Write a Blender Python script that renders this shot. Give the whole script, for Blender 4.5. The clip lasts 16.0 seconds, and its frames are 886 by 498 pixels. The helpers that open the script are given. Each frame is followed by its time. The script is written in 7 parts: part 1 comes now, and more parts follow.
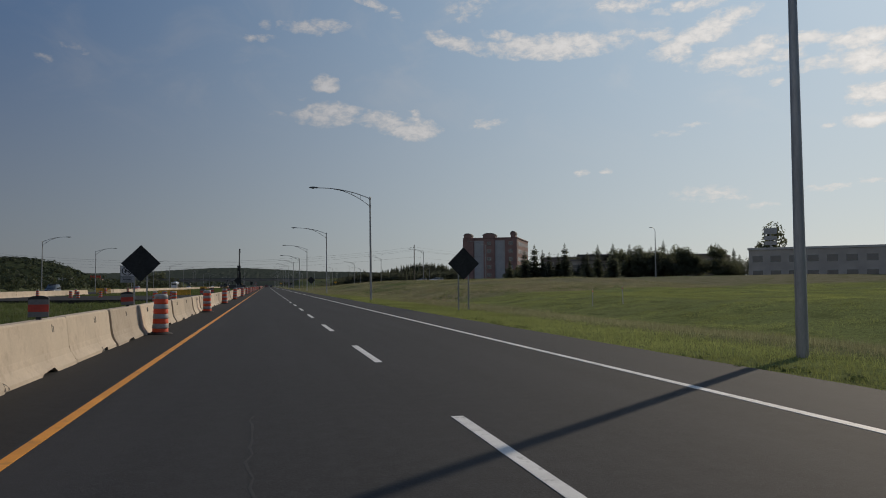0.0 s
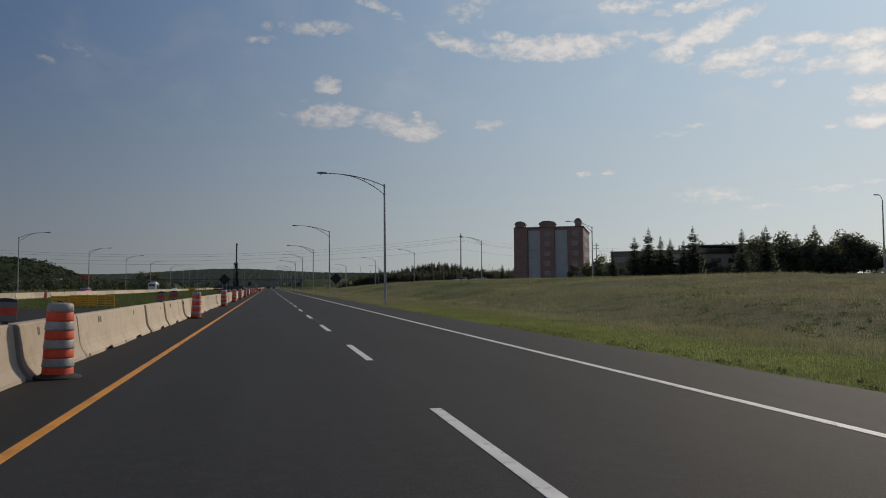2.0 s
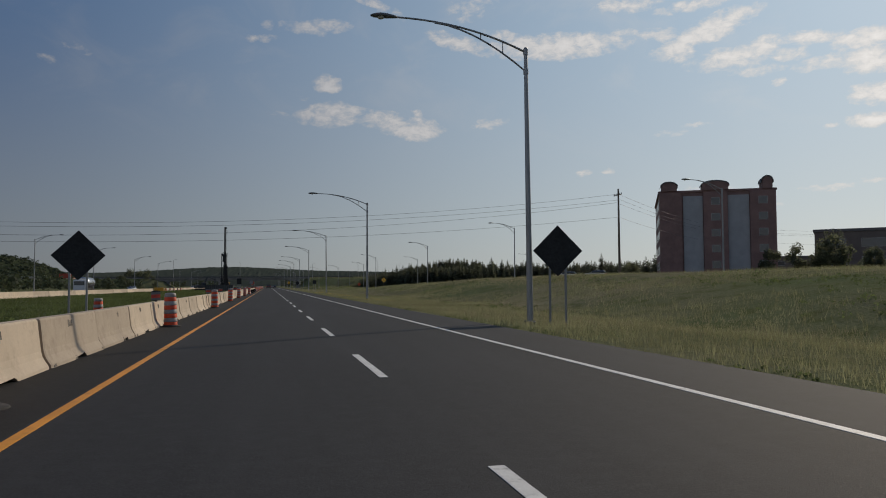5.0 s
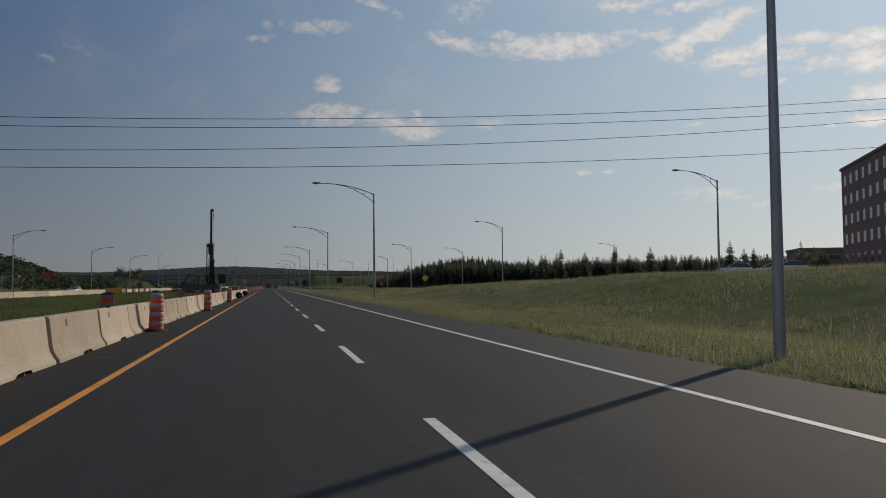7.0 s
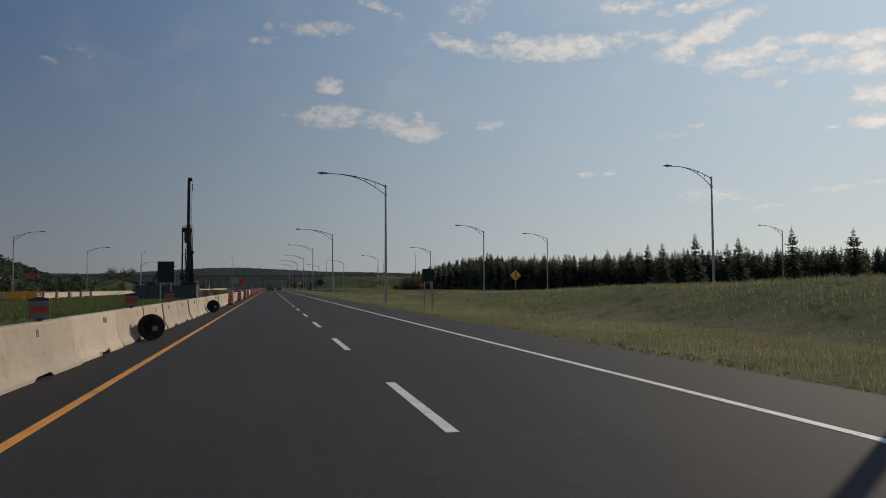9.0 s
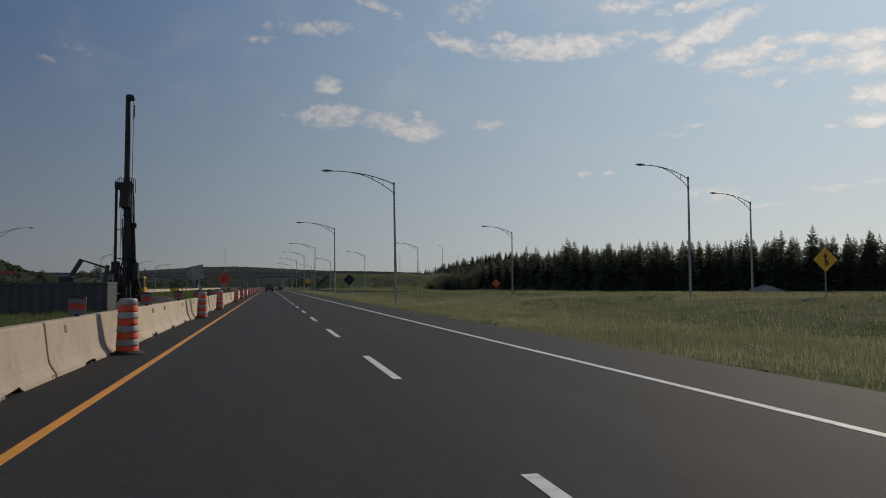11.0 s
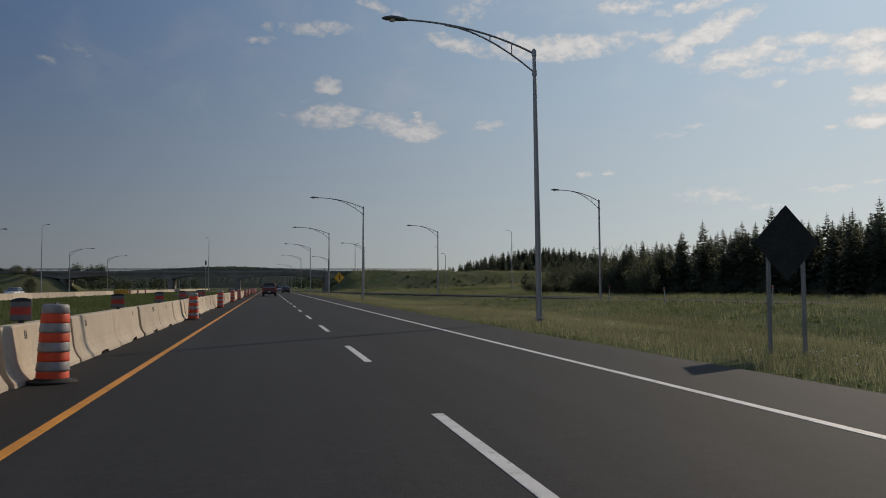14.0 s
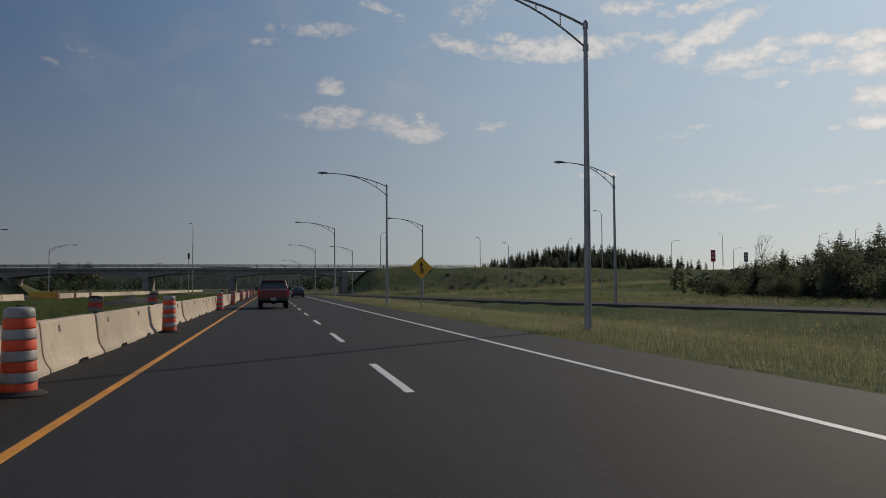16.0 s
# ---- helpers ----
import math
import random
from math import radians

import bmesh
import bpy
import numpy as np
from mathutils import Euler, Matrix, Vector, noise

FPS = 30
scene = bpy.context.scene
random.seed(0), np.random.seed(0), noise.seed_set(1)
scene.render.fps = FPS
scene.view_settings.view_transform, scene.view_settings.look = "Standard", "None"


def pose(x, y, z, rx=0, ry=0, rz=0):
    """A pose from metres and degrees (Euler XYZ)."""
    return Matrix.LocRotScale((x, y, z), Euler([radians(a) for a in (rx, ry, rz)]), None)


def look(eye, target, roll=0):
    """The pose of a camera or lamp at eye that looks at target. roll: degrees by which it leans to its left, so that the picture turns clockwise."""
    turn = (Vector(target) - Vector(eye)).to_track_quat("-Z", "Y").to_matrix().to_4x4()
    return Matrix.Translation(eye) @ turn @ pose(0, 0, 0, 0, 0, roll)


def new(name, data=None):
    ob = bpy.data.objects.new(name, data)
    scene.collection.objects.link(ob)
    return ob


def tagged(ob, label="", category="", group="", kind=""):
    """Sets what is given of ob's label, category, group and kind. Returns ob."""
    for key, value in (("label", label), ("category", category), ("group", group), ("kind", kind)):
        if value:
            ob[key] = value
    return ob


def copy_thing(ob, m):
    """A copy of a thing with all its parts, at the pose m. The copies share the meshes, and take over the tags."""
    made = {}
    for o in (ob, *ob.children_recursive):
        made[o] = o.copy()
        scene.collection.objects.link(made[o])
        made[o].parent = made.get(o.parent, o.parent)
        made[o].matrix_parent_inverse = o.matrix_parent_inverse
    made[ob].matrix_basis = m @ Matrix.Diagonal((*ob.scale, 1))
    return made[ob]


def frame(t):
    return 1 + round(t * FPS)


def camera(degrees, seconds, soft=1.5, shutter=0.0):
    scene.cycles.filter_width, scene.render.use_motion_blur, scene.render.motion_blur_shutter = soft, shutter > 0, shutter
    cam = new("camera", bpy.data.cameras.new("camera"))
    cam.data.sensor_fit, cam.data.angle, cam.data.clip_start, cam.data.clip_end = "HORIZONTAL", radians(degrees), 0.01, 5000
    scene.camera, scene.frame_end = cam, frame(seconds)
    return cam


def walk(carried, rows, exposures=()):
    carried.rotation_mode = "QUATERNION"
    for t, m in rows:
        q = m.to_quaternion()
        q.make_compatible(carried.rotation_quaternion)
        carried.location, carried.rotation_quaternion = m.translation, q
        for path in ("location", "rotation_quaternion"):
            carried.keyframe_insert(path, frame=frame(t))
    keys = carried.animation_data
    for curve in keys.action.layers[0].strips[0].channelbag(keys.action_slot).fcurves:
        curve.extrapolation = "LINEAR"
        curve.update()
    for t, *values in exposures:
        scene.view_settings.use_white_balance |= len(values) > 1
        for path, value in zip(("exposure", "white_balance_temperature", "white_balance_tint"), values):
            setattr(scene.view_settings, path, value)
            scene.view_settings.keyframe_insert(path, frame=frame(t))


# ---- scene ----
cam = camera(62.0, 16.0, soft=1.0)
PATH = [
    (0.0, pose(-0.141, 0.02, 1.33, 92.763, 0.3, -13.475)),
    (0.5, pose(-0.127, 15.65, 1.33, 92.785, 0.3, -13.430)),
    (1.0, pose(-0.104, 31.23, 1.33, 92.828, 0.3, -13.384)),
    (1.5, pose(-0.073, 46.79, 1.33, 92.859, 0.3, -13.352)),
    (2.0, pose(-0.037, 62.36, 1.33, 92.855, 0.3, -13.327)),
    (2.5, pose(0.003, 77.86, 1.33, 92.849, 0.3, -13.314)),
    (3.0, pose(0.035, 93.33, 1.33, 92.842, 0.3, -13.317)),
    (3.5, pose(0.055, 108.76, 1.33, 92.817, 0.3, -13.314)),
    (4.0, pose(0.067, 124.10, 1.33, 92.797, 0.3, -13.301)),
    (4.5, pose(0.083, 139.44, 1.33, 92.786, 0.3, -13.300)),
    (5.0, pose(0.103, 154.74, 1.33, 92.774, 0.3, -13.307)),
    (5.5, pose(0.126, 170.01, 1.33, 92.761, 0.3, -13.313)),
    (6.0, pose(0.147, 185.24, 1.33, 92.749, 0.3, -13.320)),
    (6.5, pose(0.164, 200.43, 1.33, 92.749, 0.3, -13.329)),
    (7.0, pose(0.179, 215.57, 1.33, 92.766, 0.3, -13.323)),
    (7.5, pose(0.194, 230.70, 1.33, 92.790, 0.3, -13.281)),
    (8.0, pose(0.181, 245.77, 1.33, 92.820, 0.3, -13.229)),
    (8.5, pose(0.153, 260.81, 1.33, 92.862, 0.3, -13.198)),
    (9.0, pose(0.120, 275.85, 1.33, 92.894, 0.3, -13.190)),
    (9.5, pose(0.091, 290.83, 1.33, 92.896, 0.3, -13.205)),
    (10.0, pose(0.053, 305.78, 1.33, 92.878, 0.3, -13.233)),
    (10.5, pose(0.008, 320.69, 1.33, 92.861, 0.3, -13.260)),
    (11.0, pose(-0.049, 335.56, 1.33, 92.844, 0.3, -13.287)),
    (11.5, pose(-0.085, 350.39, 1.33, 92.834, 0.3, -13.315)),
    (12.0, pose(-0.092, 365.09, 1.33, 92.843, 0.3, -13.343)),
    (12.5, pose(-0.071, 379.77, 1.33, 92.861, 0.3, -13.362)),
    (13.0, pose(-0.037, 394.45, 1.33, 92.864, 0.3, -13.361)),
    (13.5, pose(-0.006, 409.02, 1.33, 92.867, 0.3, -13.341)),
    (14.0, pose(0.010, 423.68, 1.33, 92.883, 0.3, -13.306)),
    (14.5, pose(0.010, 438.31, 1.33, 92.883, 0.3, -13.257)),
    (15.0, pose(0.006, 452.96, 1.33, 92.906, 0.3, -13.203)),
    (15.5, pose(0.005, 467.42, 1.33, 92.940, 0.3, -13.152)),
    (16.0, pose(0.008, 481.94, 1.33, 92.967, 0.3, -13.102)),
]
walk(cam, PATH, ((0.0, -0.63), (4.0, -0.64), (9.0, -0.67), (16.0, -0.68)))

# ---- world, sun, exposure ----
SUN_AZ, SUN_EL = 51.0, 27.0          # degrees right of the road's direction, degrees up
sun_dir = Vector((math.sin(radians(SUN_AZ)) * math.cos(radians(SUN_EL)),
                  math.cos(radians(SUN_AZ)) * math.cos(radians(SUN_EL)), math.sin(radians(SUN_EL))))
sun = new("sun", bpy.data.lights.new("sun", "SUN"))
sun.data.energy, sun.data.angle, sun.data.color = 3.5, radians(0.6), (1.0, 0.84, 0.64)
sun.matrix_world = look((0, 0, 0), tuple(-sun_dir))


def node(nt, kind, **kw):
    n = nt.nodes.new(kind)
    for k, v in kw.items():
        n.inputs[k].default_value = v
    return n


def mathn(nt, op, a, b=None, clamp=False):
    n = nt.nodes.new("ShaderNodeMath")
    n.operation, n.use_clamp = op, clamp
    for i, v in enumerate((a, b)):
        if v is None:
            continue
        if isinstance(v, (int, float)):
            n.inputs[i].default_value = v
        else:
            nt.links.new(v, n.inputs[i])
    return n.outputs[0]


def remap(nt, v, a, b, c=0.0, d=1.0):
    n = nt.nodes.new("ShaderNodeMapRange")
    n.interpolation_type = "SMOOTHSTEP"
    nt.links.new(v, n.inputs[0])
    for i, q in enumerate((a, b, c, d)):
        n.inputs[i + 1].default_value = q
    return n.outputs[0]


def mixc(nt, fac, a, b, mode="MIX"):
    n = nt.nodes.new("ShaderNodeMix")
    n.data_type, n.blend_type = "RGBA", mode
    for i, v in ((0, fac), (6, a), (7, b)):
        if isinstance(v, (int, float)):
            n.inputs[i].default_value = v
        elif isinstance(v, (tuple, list)):
            n.inputs[i].default_value = (*v, 1)[:4]
        else:
            nt.links.new(v, n.inputs[i])
    return n.outputs[2]


# clouds: azimuth right of the road, elevation, half width, half height (degrees), density, tilt
CLOUDS = [
    (-13.3, 16.4, 1.07, 0.3, 0.42, -0.3), (-15.2, 15.4, 0.83, 0.22, 0.3, -0.1), (0.0, 19.3, 0.59, 0.35, 0.3, 0), (3.5, 19.4, 2.43, 0.48, 0.6, 0.05), (-0.6, 18.3, 1.1, 0.28, 0.45, 0),
    (7.9, 21.1, 1.33, 0.31, 0.5, -0.5), (10.1, 20.3, 0.53, 0.4, 0.3, -0.5), (4.3, 15.2, 1.0, 0.54, 0.85, 0), (4.8, 13.0, 2.35, 0.8, 0.8, 0.1), (8.7, 12.7, 1.85, 0.59, 0.72, -0.1),
    (11.0, 12.0, 1.95, 0.77, 0.85, -0.05), (11.4, 13.3, 0.44, 0.3, 0.7, 0), (0.7, 12.9, 0.85, 0.17, 0.32, 0), (2.6, 14.2, 0.52, 0.17, 0.25, 0), (14.6, 18.3, 2.23, 0.49, 0.7, -0.42),
    (15.7, 21.0, 1.96, 0.95, 0.35, 0.3), (22.3, 17.9, 4.86, 0.77, 0.9, -0.02), (18.8, 18.5, 1.77, 0.49, 0.6, -0.35), (27.6, 18.5, 0.92, 0.28, 0.55, 0), (29.9, 18.2, 1.55, 0.43, 0.62, 0),
    (33.3, 18.0, 3.22, 0.77, 0.85, 0.5), (31.9, 17.1, 1.12, 0.78, 0.7, 0.8), (27.4, 20.5, 2.35, 0.54, 0.55, 0), (32.8, 20.0, 2.62, 0.45, 0.6, 0.1), (35.2, 16.0, 2.68, 0.69, 0.75, 0.1),
    (37.2, 16.5, 1.26, 0.68, 0.85, 0.1), (36.5, 15.0, 1.8, 0.35, 0.45, 0), (40.4, 16.7, 1.76, 0.44, 0.75, 0), (40.9, 15.0, 1.74, 0.45, 0.7, 0.05), (43.6, 16.2, 1.86, 0.65, 0.92, 0.05),
    (43.9, 14.8, 1.71, 0.79, 0.92, 0), (38.9, 15.9, 1.08, 0.45, 0.5, 0), (44.0, 12.6, 1.5, 0.66, 0.9, -0.1), (44.1, 10.9, 1.7, 0.48, 0.88, 0), (38.3, 14.0, 0.51, 0.23, 0.65, 0),
    (17.1, 12.4, 1.24, 0.38, 0.55, 0.15), (30.6, 11.1, 1.05, 0.25, 0.4, 0.05), (32.6, 11.6, 1.02, 0.16, 0.35, 0), (24.3, 8.5, 0.55, 0.26, 0.75, 0), (26.2, 8.5, 0.42, 0.17, 0.35, 0),
    (33.5, 6.5, 2.48, 0.53, 0.42, -0.05), (34.8, 6.2, 1.14, 0.16, 0.5, 0.1), (37.0, 5.5, 1.03, 0.2, 0.28, 0), (41.2, 6.6, 1.65, 0.19, 0.5, 0), (43.6, 6.8, 0.92, 0.15, 0.4, 0),
    (41.1, 10.7, 0.48, 0.15, 0.55, 0.1), (56.0, 17.0, 6.0, 2.4, 0.8, 0.1), (62.0, 11.0, 5.0, 1.2, 0.6, 0.0),
]


# sky colours: low abeam of the sun, low near it, high abeam, high near it, low and high opposite it
HAZE = [(2.45, 2.64, 3.0), (8.3, 9.1, 9.3), (0.75, 1.6, 3.4), (6.6, 8.55, 10.3), (8.0, 7.9, 7.9), (4.2, 5.0, 6.6)]


def make_world():
    world = bpy.data.worlds.new("sky")
    scene.world = world
    world.use_nodes = True
    nt = world.node_tree
    nt.nodes.clear()
    sky = nt.nodes.new("ShaderNodeTexSky")
    sky.sky_type, sky.sun_disc = "NISHITA", False
    sky.sun_elevation, sky.sun_rotation = radians(SUN_EL), radians(SUN_AZ)
    sky.air_density, sky.dust_density, sky.ozone_density = 1.0, 0.8, 3.0
    geo = nt.nodes.new("ShaderNodeTexCoord")
    sep = nt.nodes.new("ShaderNodeSeparateXYZ")
    nt.links.new(geo.outputs["Generated"], sep.inputs[0])
    x, y, z = sep.outputs
    az = mathn(nt, "MULTIPLY", mathn(nt, "ARCTAN2", x, y), 180 / math.pi)
    el = mathn(nt, "MULTIPLY", mathn(nt, "ARCSINE", z), 180 / math.pi)
    flat = nt.nodes.new("ShaderNodeCombineXYZ")
    nt.links.new(mathn(nt, "MULTIPLY", az, 0.6), flat.inputs[0])
    nt.links.new(el, flat.inputs[1])
    warp = node(nt, "ShaderNodeTexNoise", Scale=0.9, Detail=4.0, Roughness=0.6)
    nt.links.new(flat.outputs[0], warp.inputs["Vector"])
    bend = nt.nodes.new("ShaderNodeSeparateXYZ")
    nt.links.new(warp.outputs["Color"], bend.inputs[0])
    az_w = mathn(nt, "ADD", az, mathn(nt, "MULTIPLY", mathn(nt, "SUBTRACT", bend.outputs[0], 0.5), 1.8))
    el_w = mathn(nt, "ADD", el, mathn(nt, "MULTIPLY", mathn(nt, "SUBTRACT", bend.outputs[1], 0.5), 0.9))
    n1 = node(nt, "ShaderNodeTexNoise", Scale=1.5, Detail=9.0, Roughness=0.64, Distortion=0.25)
    nt.links.new(flat.outputs[0], n1.inputs["Vector"])
    total = None
    for a, e, w, h, k, tilt in CLOUDS:
        da = mathn(nt, "SUBTRACT", az_w, a)
        de = mathn(nt, "SUBTRACT", mathn(nt, "SUBTRACT", el_w, e), mathn(nt, "MULTIPLY", da, tilt * 0.7))
        u = mathn(nt, "POWER", mathn(nt, "ABSOLUTE", mathn(nt, "DIVIDE", da, w)), 2.0)
        v = mathn(nt, "POWER", mathn(nt, "ABSOLUTE", mathn(nt, "DIVIDE", de, h)), 2.0)
        m = mathn(nt, "MULTIPLY", mathn(nt, "SUBTRACT", 1.2, mathn(nt, "MULTIPLY", mathn(nt, "ADD", u, v), 0.62)), k)
        total = m if total is None else mathn(nt, "MAXIMUM", total, m)
    edge = mathn(nt, "ADD", mathn(nt, "MULTIPLY", mathn(nt, "SUBTRACT", n1.outputs[0], 0.5), 2.6), total)
    mask = mathn(nt, "MULTIPLY", remap(nt, edge, 0.0, 1.05), remap(nt, total, 0.0, 0.25), True)
    # thin veils of high cloud between the heaps
    veil_n = node(nt, "ShaderNodeTexNoise", Scale=0.22, Detail=6.0, Roughness=0.6, Distortion=0.6)
    nt.links.new(flat.outputs[0], veil_n.inputs["Vector"])
    veil = mathn(nt, "MULTIPLY", remap(nt, veil_n.outputs[0], 0.46, 0.75), remap(nt, el, 7.0, 17.0, 0.0, 0.22))
    mask = mathn(nt, "MAXIMUM", mask, veil)
    # haze: paler towards the horizon and towards the sun
    apart = mathn(nt, "MULTIPLY", mathn(nt, "ARCCOSINE", mathn(nt, "COSINE", mathn(nt, "MULTIPLY", mathn(nt, "SUBTRACT", az, SUN_AZ), math.pi / 180))), 180 / math.pi)
    toward = remap(nt, apart, 80.0, 4.0, 0.0, 1.0)
    opposite = remap(nt, apart, 88.0, 150.0, 0.0, 1.0)
    high = remap(nt, el, -2.0, 24.0, 0.0, 1.0)
    low_sky = mixc(nt, toward, HAZE[0], HAZE[1])
    high_sky = mixc(nt, toward, HAZE[2], HAZE[3])
    haze = mixc(nt, high, low_sky, high_sky)
    haze = mixc(nt, mathn(nt, "MULTIPLY", opposite, 0.8), haze, mixc(nt, high, HAZE[4], HAZE[5]))
    air = mixc(nt, remap(nt, el, 14.0, 70.0, 0.85, 0.15), sky.outputs[0], haze)
    # grey-white clouds, brighter and warmer towards the sun
    shade = mathn(nt, "ADD", mathn(nt, "MULTIPLY", remap(nt, edge, 0.4, 1.7), 0.22), 0.84)
    cl = nt.nodes.new("ShaderNodeVectorMath")
    cl.operation = "SCALE"
    nt.links.new(mixc(nt, toward, (4.2, 4.4, 5.0), (13.6, 12.9, 12.2)), cl.inputs[0])
    nt.links.new(shade, cl.inputs["Scale"])
    col = mixc(nt, mathn(nt, "MULTIPLY", mask, 0.85), air, cl.outputs[0])
    bg = node(nt, "ShaderNodeBackground", Strength=0.097)
    nt.links.new(col, bg.inputs[0])
    out = nt.nodes.new("ShaderNodeOutputWorld")
    nt.links.new(bg.outputs[0], out.inputs[0])


make_world()

# ---- materials ----
MATS = {}


def mat(name, color, rough=0.7, metal=0.0, var=0.15, scale=1.0, bump=0.0, fine=18.0, dark=None, per_object=0.0,
        per_island=0.0, emit=0.0, spec=0.5, stretch=None, coat=0.0):
    """A procedural surface: two scales of colour variation, fine relief, optional second colour in patches."""
    if name in MATS:
        return MATS[name]
    m = bpy.data.materials.new(name)
    m.use_nodes = True
    nt = m.node_tree
    bs = nt.nodes["Principled BSDF"]
    tc = nt.nodes.new("ShaderNodeTexCoord")
    vec = tc.outputs["Object"]
    if stretch:
        mp = nt.nodes.new("ShaderNodeMapping")
        mp.inputs["Scale"].default_value = stretch
        nt.links.new(vec, mp.inputs[0])
        vec = mp.outputs[0]
    big = node(nt, "ShaderNodeTexNoise", Scale=scale, Detail=5.0, Roughness=0.6)
    small = node(nt, "ShaderNodeTexNoise", Scale=scale * fine, Detail=4.0, Roughness=0.65)
    nt.links.new(vec, big.inputs["Vector"])
    nt.links.new(vec, small.inputs["Vector"])
    c = Vector(color)
    lo = tuple(c * (1 - var))
    hi = tuple(min(1, q * (1 + var)) for q in c)
    col = mixc(nt, remap(nt, big.outputs[0], 0.3, 0.7), lo, hi)
    if dark:
        dn = node(nt, "ShaderNodeTexNoise", Scale=scale * 2.3, Detail=7.0, Roughness=0.7)
        nt.links.new(vec, dn.inputs["Vector"])
        col = mixc(nt, remap(nt, dn.outputs[0], 0.52, 0.72, 0.0, 0.85), col, dark)
    col = mixc(nt, remap(nt, small.outputs[0], 0.35, 0.65, 0.0, var), col, tuple(c * 0.55))
    if per_object or per_island:
        src = nt.nodes.new("ShaderNodeObjectInfo").outputs["Random"] if per_object else nt.nodes.new("ShaderNodeNewGeometry").outputs["Random Per Island"]
        k = per_object or per_island
        col = mixc(nt, 1.0, col, mixc(nt, src, (1 - k, 1 - k, 1 - k), (1 + k, 1 + k, 1 + k * 0.9)), "MULTIPLY")
    nt.links.new(col, bs.inputs["Base Color"])
    bs.inputs["Metallic"].default_value = metal
    bs.inputs["Specular IOR Level"].default_value = spec
    if coat:
        bs.inputs["Coat Weight"].default_value = coat
        bs.inputs["Coat Roughness"].default_value = 0.08
    nt.links.new(remap(nt, small.outputs[0], 0.2, 0.8, max(0.02, rough - 0.08), min(1, rough + 0.1)), bs.inputs["Roughness"])
    if bump:
        b = node(nt, "ShaderNodeBump", Strength=0.5, Distance=bump)
        nt.links.new(small.outputs[0], b.inputs["Height"])
        nt.links.new(b.outputs[0], bs.inputs["Normal"])
    if emit:
        nt.links.new(col, bs.inputs["Emission Color"])
        bs.inputs["Emission Strength"].default_value = emit
    MATS[name] = m
    return m


def asphalt(name, base):
    m = bpy.data.materials.new(name)
    m.use_nodes = True
    nt = m.node_tree
    bs = nt.nodes["Principled BSDF"]
    tc = nt.nodes.new("ShaderNodeTexCoord")
    vec = tc.outputs["Object"]
    mp = nt.nodes.new("ShaderNodeMapping")
    mp.inputs["Scale"].default_value = (1.0, 0.05, 1.0)
    nt.links.new(vec, mp.inputs[0])
    streak = node(nt, "ShaderNodeTexNoise", Scale=1.3, Detail=4.0, Roughness=0.6)
    nt.links.new(mp.outputs[0], streak.inputs["Vector"])
    patch = node(nt, "ShaderNodeTexNoise", Scale=0.16, Detail=6.0, Roughness=0.6)
    grit = node(nt, "ShaderNodeTexNoise", Scale=45.0, Detail=3.0, Roughness=0.75)
    fleck = node(nt, "ShaderNodeTexVoronoi", Scale=38.0)
    mott = node(nt, "ShaderNodeTexNoise", Scale=5.0, Detail=6.0, Roughness=0.75)
    sepx = nt.nodes.new("ShaderNodeSeparateXYZ")
    nt.links.new(vec, sepx.inputs[0])
    wheel = mathn(nt, "ABSOLUTE", mathn(nt, "SINE", mathn(nt, "MULTIPLY", mathn(nt, "SUBTRACT", sepx.outputs[0], 0.05), 1.72)))
    for n in (patch, grit, fleck, mott):
        nt.links.new(vec, n.inputs["Vector"])
    b = Vector(base)
    col = mixc(nt, remap(nt, streak.outputs[0], 0.3, 0.7), tuple(b * 0.82), tuple(b * 1.18))
    col = mixc(nt, remap(nt, patch.outputs[0], 0.35, 0.7, 0.0, 0.6), col, tuple(b * 0.78))
    col = mixc(nt, remap(nt, wheel, 0.55, 1.0, 0.0, 0.28), col, tuple(b * 0.72))
    col = mixc(nt, remap(nt, mott.outputs[0], 0.42, 0.7, 0.0, 0.45), col, tuple(b * 1.45))
    col = mixc(nt, remap(nt, grit.outputs[0], 0.42, 0.72, 0.0, 0.75), col, tuple(b * 2.1))
    col = mixc(nt, remap(nt, fleck.outputs["Distance"], 0.16, 0.05, 0.0, 0.35), col, tuple(b * 3.0))
    nt.links.new(col, bs.inputs["Base Color"])
    nt.links.new(remap(nt, grit.outputs[0], 0.3, 0.7, 0.72, 0.9), bs.inputs["Roughness"])
    bs.inputs["Specular IOR Level"].default_value = 0.12
    bp = node(nt, "ShaderNodeBump", Strength=0.55, Distance=0.006)
    nt.links.new(grit.outputs[0], bp.inputs["Height"])
    nt.links.new(bp.outputs[0], bs.inputs["Normal"])
    MATS[name] = m
    return m


